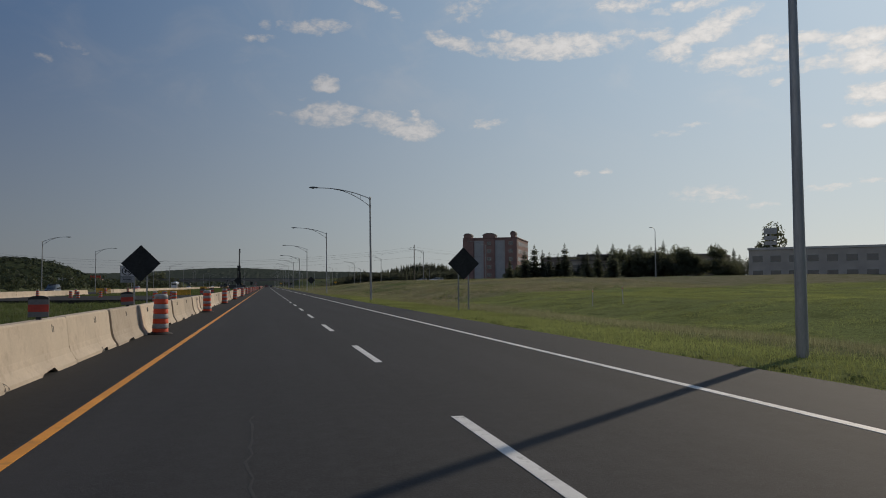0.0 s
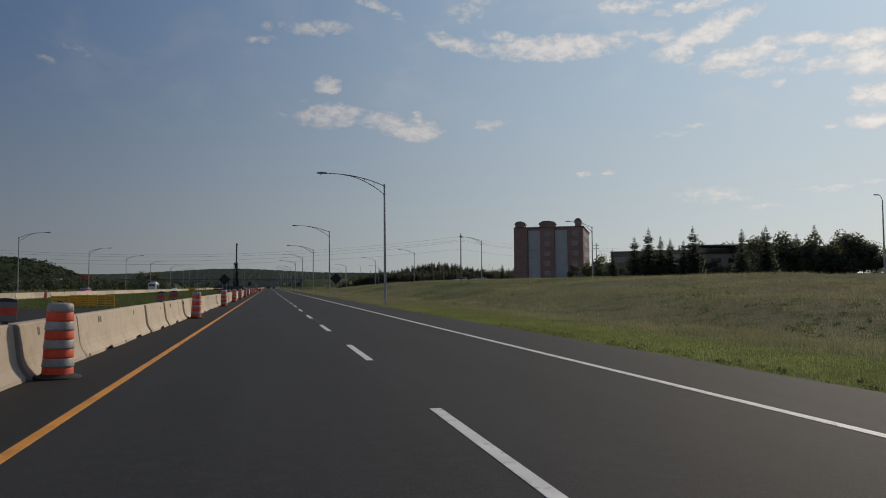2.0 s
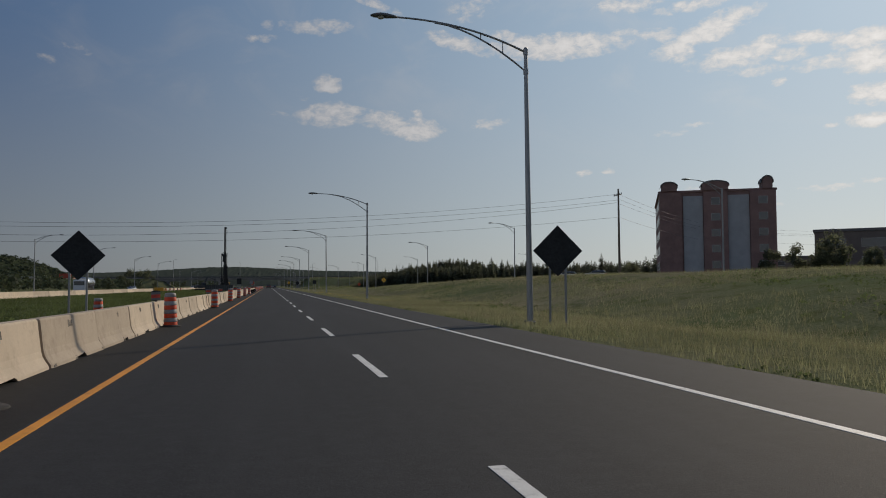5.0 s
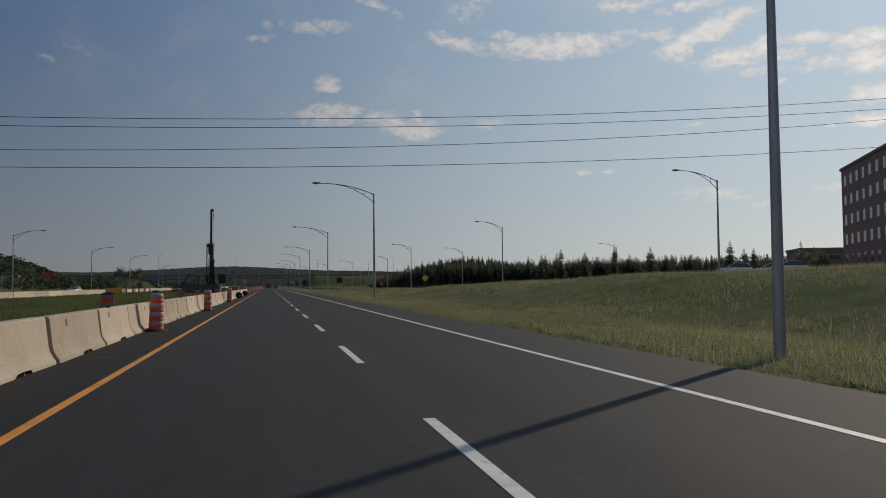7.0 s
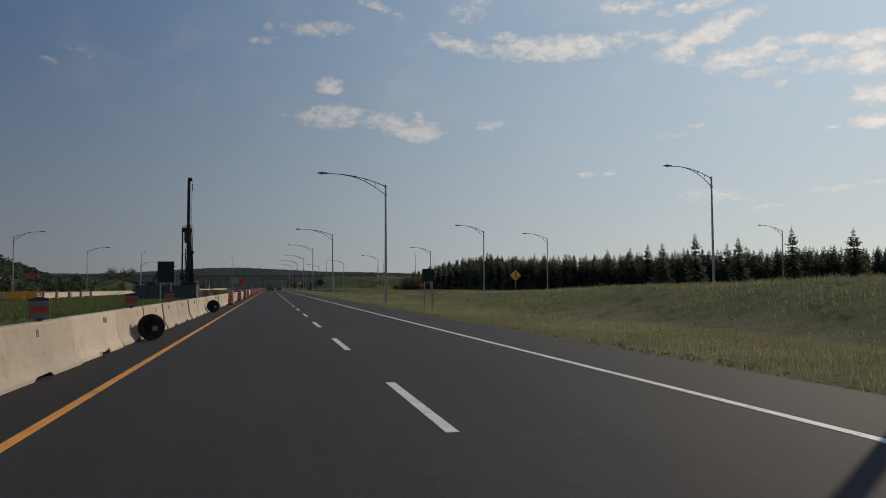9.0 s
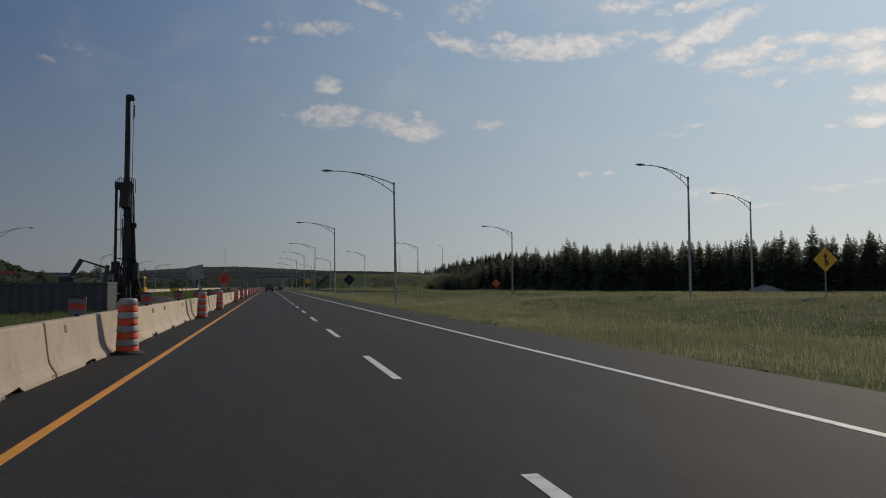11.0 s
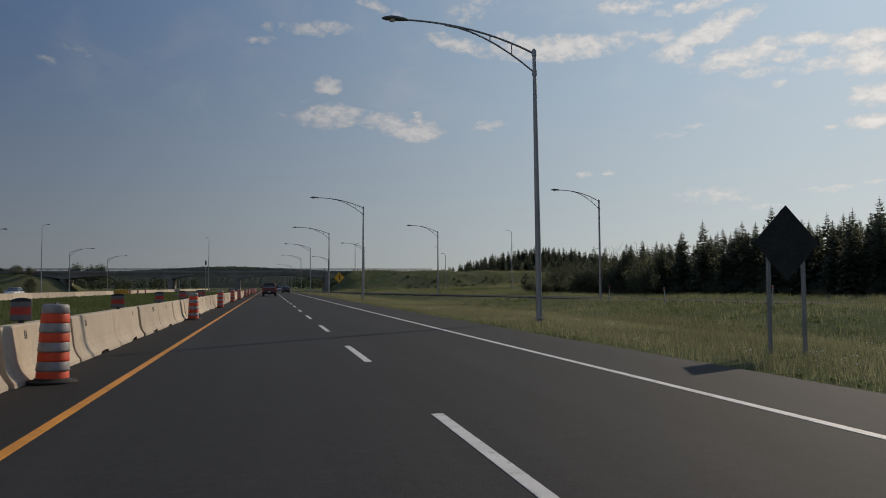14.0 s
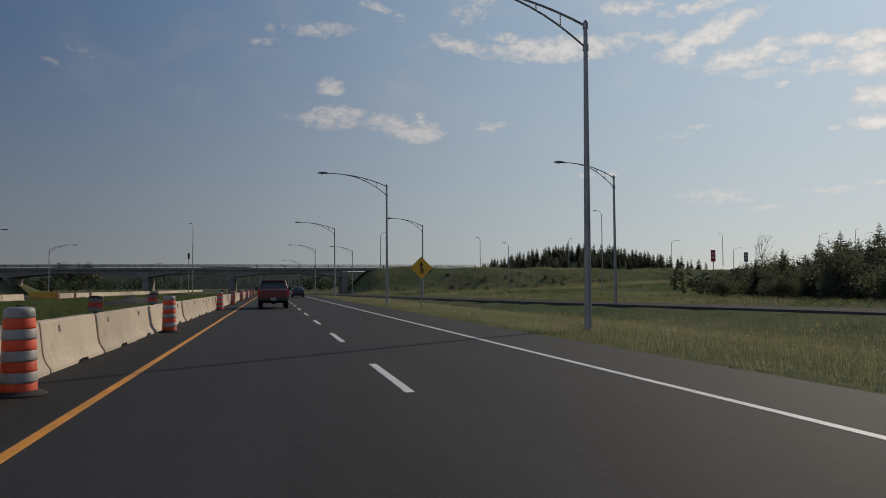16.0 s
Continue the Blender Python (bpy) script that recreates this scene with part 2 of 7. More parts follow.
def meadow(name, colours, scale=0.05, cover=False):
    """Ground cover: several grass colours in drifts, fine mottling and relief."""
    m = bpy.data.materials.new(name)
    m.use_nodes = True
    nt = m.node_tree
    bs = nt.nodes["Principled BSDF"]
    tc = nt.nodes.new("ShaderNodeTexCoord")
    vec = tc.outputs["Object"]
    a = node(nt, "ShaderNodeTexNoise", Scale=scale, Detail=5.0, Roughness=0.6)
    b = node(nt, "ShaderNodeTexNoise", Scale=scale * 9, Detail=5.0, Roughness=0.65)
    c = node(nt, "ShaderNodeTexNoise", Scale=scale * 120, Detail=4.0, Roughness=0.7)
    for n in (a, b, c):
        nt.links.new(vec, n.inputs["Vector"])
    col = mixc(nt, remap(nt, a.outputs[0], 0.4, 0.62), colours[0], colours[1])
    if cover:
        at = nt.nodes.new("ShaderNodeAttribute")
        at.attribute_name = "cover"
        col = mixc(nt, 0.82, col, at.outputs["Color"])
    col = mixc(nt, remap(nt, b.outputs[0], 0.45, 0.7, 0.0, 0.8), col, colours[2])
    col = mixc(nt, remap(nt, c.outputs[0], 0.4, 0.7, 0.0, 0.75), col, colours[3])
    nt.links.new(col, bs.inputs["Base Color"])
    bs.inputs["Roughness"].default_value = 1.0
    bs.inputs["Specular IOR Level"].default_value = 0.0
    bp = node(nt, "ShaderNodeBump", Strength=0.9, Distance=0.12)
    nt.links.new(c.outputs[0], bp.inputs["Height"])
    nt.links.new(bp.outputs[0], bs.inputs["Normal"])
    MATS[name] = m
    return m


def leafy(name, colour, var=0.35, second=None, thin=0.45, scale=0.35):
    m = mat(name, colour, rough=0.75, var=0.25, scale=scale, fine=9.0, per_island=var, spec=0.15, dark=second)
    nt = m.node_tree
    bs = nt.nodes["Principled BSDF"]
    tr = nt.nodes.new("ShaderNodeBsdfTranslucent")
    k = mixc(nt, 1.0, bs.inputs["Base Color"].links[0].from_socket, (1.12, 1.1, 0.88), "MULTIPLY")
    nt.links.new(k, tr.inputs[0])
    mx = nt.nodes.new("ShaderNodeMixShader")
    mx.inputs[0].default_value = thin
    nt.links.new(bs.outputs[0], mx.inputs[1])
    nt.links.new(tr.outputs[0], mx.inputs[2])
    nt.links.new(mx.outputs[0], nt.nodes["Material Output"].inputs[0])
    return m


ASPHALT = asphalt("asphalt", (0.034, 0.035, 0.0375))
RAMP_ASPHALT = mat("ramp_asphalt", (0.055, 0.054, 0.052), 0.95, var=0.15, scale=0.4, spec=0.05)
SHOULDER = asphalt("asphalt_shoulder", (0.029, 0.0282, 0.0275))
VERGE_ASPHALT = asphalt("asphalt_verge", (0.038, 0.0387, 0.041))
GROUND = meadow("meadow", [(0.10, 0.135, 0.04), (0.16, 0.15, 0.07), (0.115, 0.13, 0.055), (0.09, 0.098, 0.045)], cover=True)
WHITE = mat("road_paint_white", (0.72, 0.72, 0.70), 0.65, var=0.12, scale=2.0, dark=(0.25, 0.25, 0.24), bump=0.002, fine=30)
YELLOW = mat("road_paint_yellow", (0.74, 0.31, 0.035), 0.65, var=0.12, scale=1.2, dark=(0.38, 0.19, 0.05), bump=0.002, fine=30)
CONCRETE = mat("barrier_concrete", (0.50, 0.422, 0.335), 0.9, var=0.10, scale=0.9, bump=0.005, fine=30, dark=(0.40, 0.33, 0.26), per_object=0.2)
CHIP = mat("broken_concrete", (0.22, 0.20, 0.175), 0.95, var=0.3, scale=6.0, bump=0.01, dark=(0.10, 0.09, 0.08))
CONC_OLD = mat("bridge_concrete", (0.26, 0.245, 0.23), 0.9, var=0.18, scale=0.25, bump=0.01, fine=20, dark=(0.17, 0.16, 0.15))
# Marker board colours darkened: shade of their backlit faces is put in.
MARKRED_SHADED = mat("shaded_marker_red", (0.50, 0.055, 0.03), 0.6, var=0.2, scale=6.0, dark=(0.3, 0.04, 0.03), per_object=0.15)
MARKGREY_SHADED = mat("shaded_marker_grey", (0.16, 0.155, 0.155), 0.6, var=0.2, scale=6.0, dark=(0.10, 0.09, 0.09))
STENCIL = mat("stencil_paint", (0.10, 0.09, 0.08), 0.8, var=0.3, scale=4)
ORANGE = mat("drum_orange", (0.72, 0.075, 0.022), 0.6, var=0.12, scale=3.0, bump=0.001, dark=(0.45, 0.06, 0.025), per_object=0.12)
# Sheeting greyed: shade on sides turned from the sun is painted in.
REFLECT = mat("reflective_sheeting", (0.31, 0.30, 0.295), 0.5, var=0.15, scale=5.0, dark=(0.2, 0.185, 0.175))
# Near-black worn rubber; its tone also serves as shade inside tipped drums.
OLDRUBBER_AND_SHADE = mat("worn_rubber_and_shade", (0.024, 0.018, 0.017), 0.85, var=0.3, scale=4.0, bump=0.003)
RUBBER = mat("black_rubber", (0.022, 0.021, 0.02), 0.8, var=0.3, scale=5.0, bump=0.003)
GALV = mat("galvanised_steel", (0.33, 0.335, 0.34), 0.5, metal=0.75, var=0.15, scale=2.0, bump=0.001, stretch=(1, 1, 0.2), dark=(0.25, 0.25, 0.25))
LAMPHEAD = mat("lamp_housing", (0.16, 0.165, 0.17), 0.55, metal=0.4, var=0.15, scale=4.0)
LENS = mat("lamp_lens", (0.55, 0.55, 0.5), 0.2, var=0.05, scale=4.0)
BLACKCLOTH = mat("black_cover", (0.020, 0.021, 0.023), 0.8, var=0.4, scale=2.0, bump=0.02, fine=6)
SIGNORANGE = mat("sign_orange", (0.68, 0.085, 0.03), 0.4, var=0.06, scale=2.0)
SIGNYELLOW = mat("sign_yellow", (0.80, 0.43, 0.03), 0.4, var=0.06, scale=2.0)
SIGNBLACK = mat("sign_black", (0.015, 0.015, 0.015), 0.5, var=0.1)
SIGNGREY = mat("sign_back", (0.32, 0.33, 0.34), 0.5, metal=0.5, var=0.15, scale=2.0)
# Brick greyed and dulled: glare over the hotel is put into the colour.
BRICK = mat("red_brick", (0.25, 0.155, 0.14), 0.88, var=0.14, scale=0.6, fine=14, bump=0.01, dark=(0.215, 0.125, 0.11))
STUCCO = mat("grey_stucco", (0.38, 0.385, 0.40), 0.9, var=0.08, scale=0.5, bump=0.004, fine=22)
DARKGLASS = mat("window_glass", (0.05, 0.06, 0.07), 0.08, var=0.2, scale=0.3, spec=0.8)
FRAMEWHITE = mat("window_frame", (0.42, 0.41, 0.40), 0.5, var=0.08, scale=3)
ROOF = mat("flat_roof", (0.16, 0.15, 0.15), 0.85, var=0.2, scale=0.4)
CLAD = mat("building_cladding", (0.40, 0.37, 0.34), 0.85, var=0.12, scale=0.3, fine=20)
CLADDARK = mat("dark_cladding", (0.17, 0.14, 0.125), 0.85, var=0.15, scale=0.3, fine=20)
BARK = mat("bark", (0.10, 0.075, 0.055), 0.9, var=0.3, scale=3.0, bump=0.02, stretch=(1, 1, 0.2))
WOODPOLE = mat("weathered_pole", (0.15, 0.12, 0.095), 0.9, var=0.25, scale=2.5, bump=0.01, stretch=(1, 1, 0.1))
# Needles lighter than real spruce: veiling glare is put into their colour.
CONIFER_HAZED = leafy("hazed_needles", (0.15, 0.165, 0.14), 0.25, (0.125, 0.142, 0.118), 0.75)
BELTLEAF = leafy("far_belt_leaves", (0.07, 0.085, 0.055), 0.35, (0.05, 0.065, 0.04), 0.35)
MEDIANBLADE = leafy("median_blades", (0.115, 0.145, 0.06), 0.35, (0.085, 0.12, 0.05), 0.45, 0.12)
LAWNBLADE = leafy("lawn_blades", (0.24, 0.275, 0.12), 0.25, (0.20, 0.245, 0.10), 0.55, 0.15)
# Leaves paled past their own green, with glare put into the colour.
BROADLEAF = leafy("broad_leaves", (0.14, 0.155, 0.118), 0.3, (0.115, 0.132, 0.095), 0.7)
# Grass and weeds paled too: veiling glare is put into these colours.
GRASSBLADE = leafy("grass_blades", (0.225, 0.23, 0.16), 0.3, (0.17, 0.20, 0.12), 0.6, 0.12)
WEEDLEAF = leafy("weed_leaves", (0.125, 0.16, 0.075), 0.3, (0.13, 0.155, 0.085), 0.55)
PETALWHITE = mat("white_petals", (0.75, 0.75, 0.7), 0.7, var=0.1)
PETALYELLOW = mat("yellow_petals", (0.75, 0.55, 0.06), 0.7, var=0.1)
DRYGRASS = leafy("dry_grass", (0.30, 0.268, 0.21), 0.3, (0.245, 0.228, 0.17), 0.5, 0.15)
HILLGREEN = meadow("wooded_hill", [(0.034, 0.044, 0.028), (0.05, 0.062, 0.036), (0.028, 0.038, 0.024), (0.016, 0.022, 0.015)], 0.01)
# Distant ridge paler and bluer: aerial haze is put into these greens.
FARHILL_HAZED = meadow("hazed_far_hill", [(0.066, 0.078, 0.066), (0.08, 0.092, 0.076), (0.058, 0.07, 0.062), (0.04, 0.05, 0.045)], 0.006)
RAILDARK = mat("railing_steel", (0.10, 0.10, 0.105), 0.6, metal=0.4, var=0.15, scale=2.0)
# Red darkened: shade on the rear, turned from the sun, is put in.
TRUCKRED = mat("truck_red_shaded", (0.13, 0.010, 0.012), 0.3, var=0.1, scale=1.0, coat=0.6)
CARDARK = mat("car_dark_paint", (0.03, 0.033, 0.045), 0.3, var=0.1, coat=0.6)
CARWHITE = mat("car_white_paint", (0.7, 0.7, 0.7), 0.3, var=0.05, coat=0.6)
CARRED = mat("car_red_paint", (0.45, 0.02, 0.02), 0.3, var=0.05, coat=0.6)
CHROME = mat("bumper_chrome", (0.55, 0.55, 0.56), 0.2, metal=0.9, var=0.1)
BLACKTRIM = mat("black_trim", (0.02, 0.02, 0.02), 0.5, var=0.2, scale=3)
TAILRED = mat("tail_lamp_red", (0.45, 0.02, 0.02), 0.25, var=0.1)
PLATE = mat("plate_white", (0.6, 0.6, 0.6), 0.5, var=0.05)
RIGBLACK = mat("rig_dark_steel", (0.018, 0.0185, 0.021), 0.6, metal=0.2, var=0.35, scale=1.5, dark=(0.04, 0.03, 0.022))
RIGYELLOW = mat("machine_yellow", (0.70, 0.36, 0.03), 0.45, var=0.12, scale=1.5, dark=(0.35, 0.19, 0.05))
MACHINEORANGE = mat("machine_orange", (0.70, 0.17, 0.03), 0.45, var=0.12, scale=1.5)
CONTAINER = mat("container_paint", (0.055, 0.06, 0.065), 0.6, var=0.2, scale=0.8, dark=(0.09, 0.06, 0.04))
WIRE = mat("wire", (0.03, 0.03, 0.03), 0.6, var=0.1)
GRAVEL = mat("gravel_heap", (0.26, 0.24, 0.21), 0.95, var=0.25, scale=0.8, bump=0.06, fine=12)


# ---- mesh helpers ----
class Geo:
    """Vertices and faces gathered for one mesh; every face carries a material slot."""

    def __init__(self):
        self.v, self.f, self.m, self.s = [], [], [], []

    def add(self, verts, faces, slot=0, smooth=False):
        o = len(self.v)
        self.v += [tuple(q) for q in verts]
        self.f += [tuple(i + o for i in q) for q in faces]
        self.m += [slot] * len(faces)
        self.s += [smooth] * len(faces)
        return self

    def box(self, c, size, slot=0, turn=0.0, bevel=0.0, tilt=0.0):
        sx, sy, sz = (q / 2 for q in size)
        b = min(bevel, sx * 0.9, sy * 0.9, sz * 0.9)
        rot = Euler((tilt, 0, turn)).to_matrix()
        if not b:
            p = [Vector((x, y, z)) for z in (-sz, sz) for x, y in ((-sx, -sy), (sx, -sy), (sx, sy), (-sx, sy))]
            f = [(3, 2, 1, 0), (4, 5, 6, 7), (0, 1, 5, 4), (1, 2, 6, 5), (2, 3, 7, 6), (3, 0, 4, 7)]
        else:
            ring = [(-sx + b, -sy), (sx - b, -sy), (sx, -sy + b), (sx, sy - b), (sx - b, sy), (-sx + b, sy), (-sx, sy - b), (-sx, -sy + b)]
            kx, ky = (sx - b) / sx, (sy - b) / sy
            p = []
            for z, ax, ay in ((-sz, kx, ky), (-sz + b, 1, 1), (sz - b, 1, 1), (sz, kx, ky)):
                p += [Vector((x * ax, y * ay, z)) for x, y in ring]
            f = [tuple(range(7, -1, -1)), tuple(range(24, 32))]
            for r in range(3):
                f += [(r * 8 + i, r * 8 + (i + 1) % 8, r * 8 + 8 + (i + 1) % 8, r * 8 + 8 + i) for i in range(8)]
        return self.add([Vector(c) + rot @ q for q in p], f, slot)

    def tube(self, points, radii, n=8, slot=0, caps=True, smooth=True):
        """A round tube through points."""
        pts = [Vector(p) for p in points]
        if isinstance(radii, (int, float)):
            radii = [radii] * len(pts)
        d0 = (pts[1] - pts[0]).normalized()
        ref = Vector((1, 0, 0)) if abs(d0.x) < 0.9 else Vector((0, 1, 0))
        verts, faces = [], []
        for i, p in enumerate(pts):
            d = (pts[min(i + 1, len(pts) - 1)] - pts[max(i - 1, 0)]).normalized()
            a = (ref - d * ref.dot(d)).normalized()
            b = d.cross(a)
            verts += [p + (a * math.cos(2 * math.pi * k / n) + b * math.sin(2 * math.pi * k / n)) * radii[i] for k in range(n)]
        for i in range(len(pts) - 1):
            faces += [(i * n + k, i * n + (k + 1) % n, (i + 1) * n + (k + 1) % n, (i + 1) * n + k) for k in range(n)]
        self.add(verts, faces, slot, smooth)
        if caps:
            self.add(verts[:n], [tuple(range(n - 1, -1, -1))], slot)
            self.add(verts[-n:], [tuple(range(n))], slot)
        return self

    def turned(self, profile, n=20, slot=0, centre=(0, 0, 0), smooth=True, caps=True):
        """A body of revolution about z from (radius, height) pairs."""
        cx, cy, cz = centre
        verts = [(cx + r * math.cos(2 * math.pi * k / n), cy + r * math.sin(2 * math.pi * k / n), cz + z) for r, z in profile for k in range(n)]
        faces = []
        for i in range(len(profile) - 1):
            faces += [(i * n + k, i * n + (k + 1) % n, (i + 1) * n + (k + 1) % n, (i + 1) * n + k) for k in range(n)]
        self.add(verts, faces, slot, smooth)
        if caps and profile[-1][0] > 0.001:
            self.add(verts[-n:], [tuple(range(n))], slot)
        if caps and profile[0][0] > 0.001:
            self.add(verts[:n], [tuple(range(n - 1, -1, -1))], slot)
        return self

    def prism(self, poly, axis, a, b, slot=0):
        """A polygon of two coordinates drawn out along the third axis from a to b."""
        def put(p, q):
            return (q, p[0], p[1]) if axis == "x" else ((p[0], q, p[1]) if axis == "y" else (p[0], p[1], q))
        n = len(poly)
        verts = [put(p, a) for p in poly] + [put(p, b) for p in poly]
        faces = [tuple(range(n - 1, -1, -1)), tuple(range(n, 2 * n))] + [(i, (i + 1) % n, n + (i + 1) % n, n + i) for i in range(n)]
        return self.add(verts, faces, slot)

    def mesh(self, name, *mats):
        me = bpy.data.meshes.new(name)
        me.from_pydata(self.v, [], self.f)
        for q in mats:
            me.materials.append(q)
        me.polygons.foreach_set("material_index", self.m)
        me.polygons.foreach_set("use_smooth", self.s)
        bm = bmesh.new()
        bm.from_mesh(me)
        bmesh.ops.recalc_face_normals(bm, faces=bm.faces)
        bm.to_mesh(me)
        bm.free()
        return me


def part(name, geo, material, parent=None, label="", at=None):
    """Link a Geo as one mesh object under a thing or a part."""
    mats = material if isinstance(material, (list, tuple)) else [material]
    ob = new(name, geo.mesh(name, *mats))
    if parent is not None:
        ob.parent = parent
    if at is not None:
        ob.matrix_basis = at
    return tagged(ob, label)


def thing(name, label, category, group="", at=None):
    ob = new(name)
    ob.empty_display_size = 0.3
    if at is not None:
        ob.matrix_basis = at
    return tagged(ob, label, category, group)


def smooth01(a, b, v):
    u = max(0.0, min(1.0, (v - a) / (b - a)))
    return u * u * (3 - 2 * u)


# ---- ground ----
def ridge(y):
    """How far the ramp's bank stands up along the road."""
    return smooth01(60, 150, y) * (1 - smooth01(240, 420, y))


def ramp_x(y):
    """Line of the ramp beside the main road."""
    return 57.5 - 0.115 * (y - 179) + 0.00006 * (y - 179) ** 2


def ramp_line(y):
    """Centre of the ramp where it comes down to the main road."""
    return float(np.interp(y, (455, 470, 518, 551, 590, 625, 660), (40, 37, 29.7, 22.9, 17.2, 12.6, 9.5)))


def terrain(x, y):
    z = -0.12
    if x > 7.2:
        z = -0.06 - 0.10 * smooth01(7.2, 12, x) - 0.55 * smooth01(12.5, 17, x)
        z += (0.75 + 0.3 * (1 - smooth01(60, 140, y))) * smooth01(19, 31, x)
        top = 2.45 * ridge(y)
        z += top * smooth01(18, max(30, ramp_x(y) - 7), x)
        z += 0.9 * smooth01(54, 64, x) * smooth01(268, 290, y) * (1 - smooth01(330, 350, y))
        z += 0.7 * smooth01(60, 120, x) * (1 - smooth01(300, 420, y))
        z += (0.3 * noise.noise((x * 0.09, y * 0.06, 1.7)) + 0.16 * noise.noise((x * 0.35, y * 0.3, 4.1))) * smooth01(12, 20, x)
        if 455 < y < 640:
            k = (1 - smooth01(3.2, 6.0, abs(x - ramp_line(y)))) * smooth01(455, 475, y) * (1 - smooth01(625, 640, y))
            z = z * (1 - k) - 0.10 * k
        # approach bank of the overpass, and the rise beyond it
        bank = 6.9 * (1 - smooth01(6.0, 26.0, abs(y - 703 - max(0, x - 60) * 0.12)))
        z += bank * smooth01(19, 30, x)
        z += 2.2 * smooth01(45, 100, x) * smooth01(560, 660, y) * (1 - bank / 6.9)
        z += 19.0 * math.exp(-((x - 205) / 62) ** 2 - ((y - 960) / 90) ** 2)
    elif -30.6 < x < -4.1:
        z -= 0.25 * math.sin(math.pi * min(1, max(0, (-4.1 - x) / 26.4)))
        z += 0.12 * noise.noise((x * 0.3, y * 0.25, 2.2)) * smooth01(-4.2, -6, -abs(x) if x > -6 else -6)
    elif x < -43:
        z += 0.15 * noise.noise((x * 0.1, y * 0.07, 9.0))
        z += 6.6 * (1 - smooth01(6.0, 26.0, abs(y - 703))) * smooth01(64, 74, -x)
    return z


def field(x, y):
    """Mown lawn right of the ditch, 0 to 1."""
    n = noise.noise((x * 0.05, y * 0.05, 8.3))
    return smooth01(17.5, 20.5, x + 2.0 * n) * (1 - smooth01(80, 86, y - 0.2 * (x - 25) + 5 * n)) * (1 - smooth01(95, 110, x))


def cover(x, y):
    """Base colour of the plants that cover the ground, with veiling glare put in."""
    mown, dry, lush, olive = (Vector(c) for c in ((0.21, 0.245, 0.105), (0.305, 0.272, 0.20), (0.16, 0.19, 0.11), (0.215, 0.213, 0.142)))
    n = noise.noise((x * 0.045, y * 0.03, 0.3)) + 0.6 * noise.noise((x * 0.16, y * 0.11, 5.0))
    c = olive.lerp(lush, smooth01(-0.15, 0.45, n)).lerp(dry, 0.8 * smooth01(0.1, 0.6, -n))
    if x > 7:
        verge = (1 - smooth01(10.6, 12.4, x)) * (1 - smooth01(95, 135, y))
        c = c.lerp(mown, verge)
        lawn = field(x, y)
        c = c.lerp(mown * 1.15, lawn)
        c = c.lerp(dry, 0.75 * (1 - lawn) * smooth01(76, 90, y) * (1 - smooth01(125, 160, y)) * smooth01(14, 24, x))
        c = c.lerp(lush, 0.65 * smooth01(400, 470, y) * smooth01(14, 22, x))
    elif x < -4:
        c = c.lerp(lush, 0.45) * 0.72
    return c


def axis_steps(inner, outer, fine, far, growth):
    pts = list(np.arange(inner, outer + 0.01, fine))
    step = fine
    while pts[-1] < far:
        step *= growth
        pts.append(pts[-1] + step)
    lo, step = [], fine
    while (lo[-1] if lo else inner) > -far:
        step *= growth
        lo.append((lo[-1] if lo else inner) - step)
    return lo[::-1] + pts


def make_ground():
    xs = axis_steps(-44, 110, 1.4, 4200, 1.25)
    ys = axis_steps(-40, 780, 4.0, 4200, 1.3)
    verts = [(x, y, terrain(x, y)) for y in ys for x in xs]
    n = len(xs)
    faces = [(j * n + i, j * n + i + 1, (j + 1) * n + i + 1, (j + 1) * n + i) for j in range(len(ys) - 1) for i in range(n - 1)]
    g = Geo()
    g.add(verts, faces, 0, True)
    ob = part("ground", g, GROUND)
    att = ob.data.color_attributes.new("cover", "FLOAT_COLOR", "POINT")
    att.data.foreach_set("color", [q for x, y, z in verts for q in (*cover(x, y), 1.0)])
    tagged(ob, "grassy roadside ground with green and dry patches", "ground", kind="structure")


make_ground()

# ---- roads ----
ROAD_A, ROAD_B = -160.0, 2600.0


def strip(name, x0, x1, z, material, label, y0=ROAD_A, y1=ROAD_B, t=0.14):
    g = Geo()
    g.box(((x0 + x1) / 2, (y0 + y1) / 2, z - t / 2), (x1 - x0, y1 - y0, t))
    return tagged(part(name, g, material), label, "road", kind="structure")


road = strip("road", -2.16, 5.34, 0.0, ASPHALT, "dark grey asphalt carriageway with two lanes")
strip("shoulder_right", 5.343, 7.3, -0.004, VERGE_ASPHALT, "asphalt road shoulder beside the grass verge")
strip("shoulder_left", -4.15, -2.163, -0.004, SHOULDER, "asphalt road shoulder beside the concrete barriers")
strip("road_opposite", -42.5, -31.6, -0.01, ASPHALT, "asphalt carriageway for oncoming traffic behind a barrier")


strip("median_crossover", -30.6, -4.2, -0.03, SHOULDER, "asphalt crossover between the carriageways", 80.0, 114.0, 0.6)


def line(name, x, w, material, label, y0=ROAD_A, y1=1500.0):
    g = Geo()
    g.box((x, (y0 + y1) / 2, 0.003), (w, y1 - y0, 0.006))
    return tagged(part(name, g, material), label, "road marking", kind="structure")


line("edge_line_yellow", -2.055, 0.115, YELLOW, "solid orange-yellow painted edge line on asphalt")
line("edge_line_white", 5.2, 0.13, WHITE, "solid white painted edge line on asphalt")
g = Geo()
g.box((0, 0, 0.003), (0.13, 3.6, 0.006), bevel=0.002)
dash_mesh = g.mesh("lane_dash", WHITE)
DASH0 = 7.3


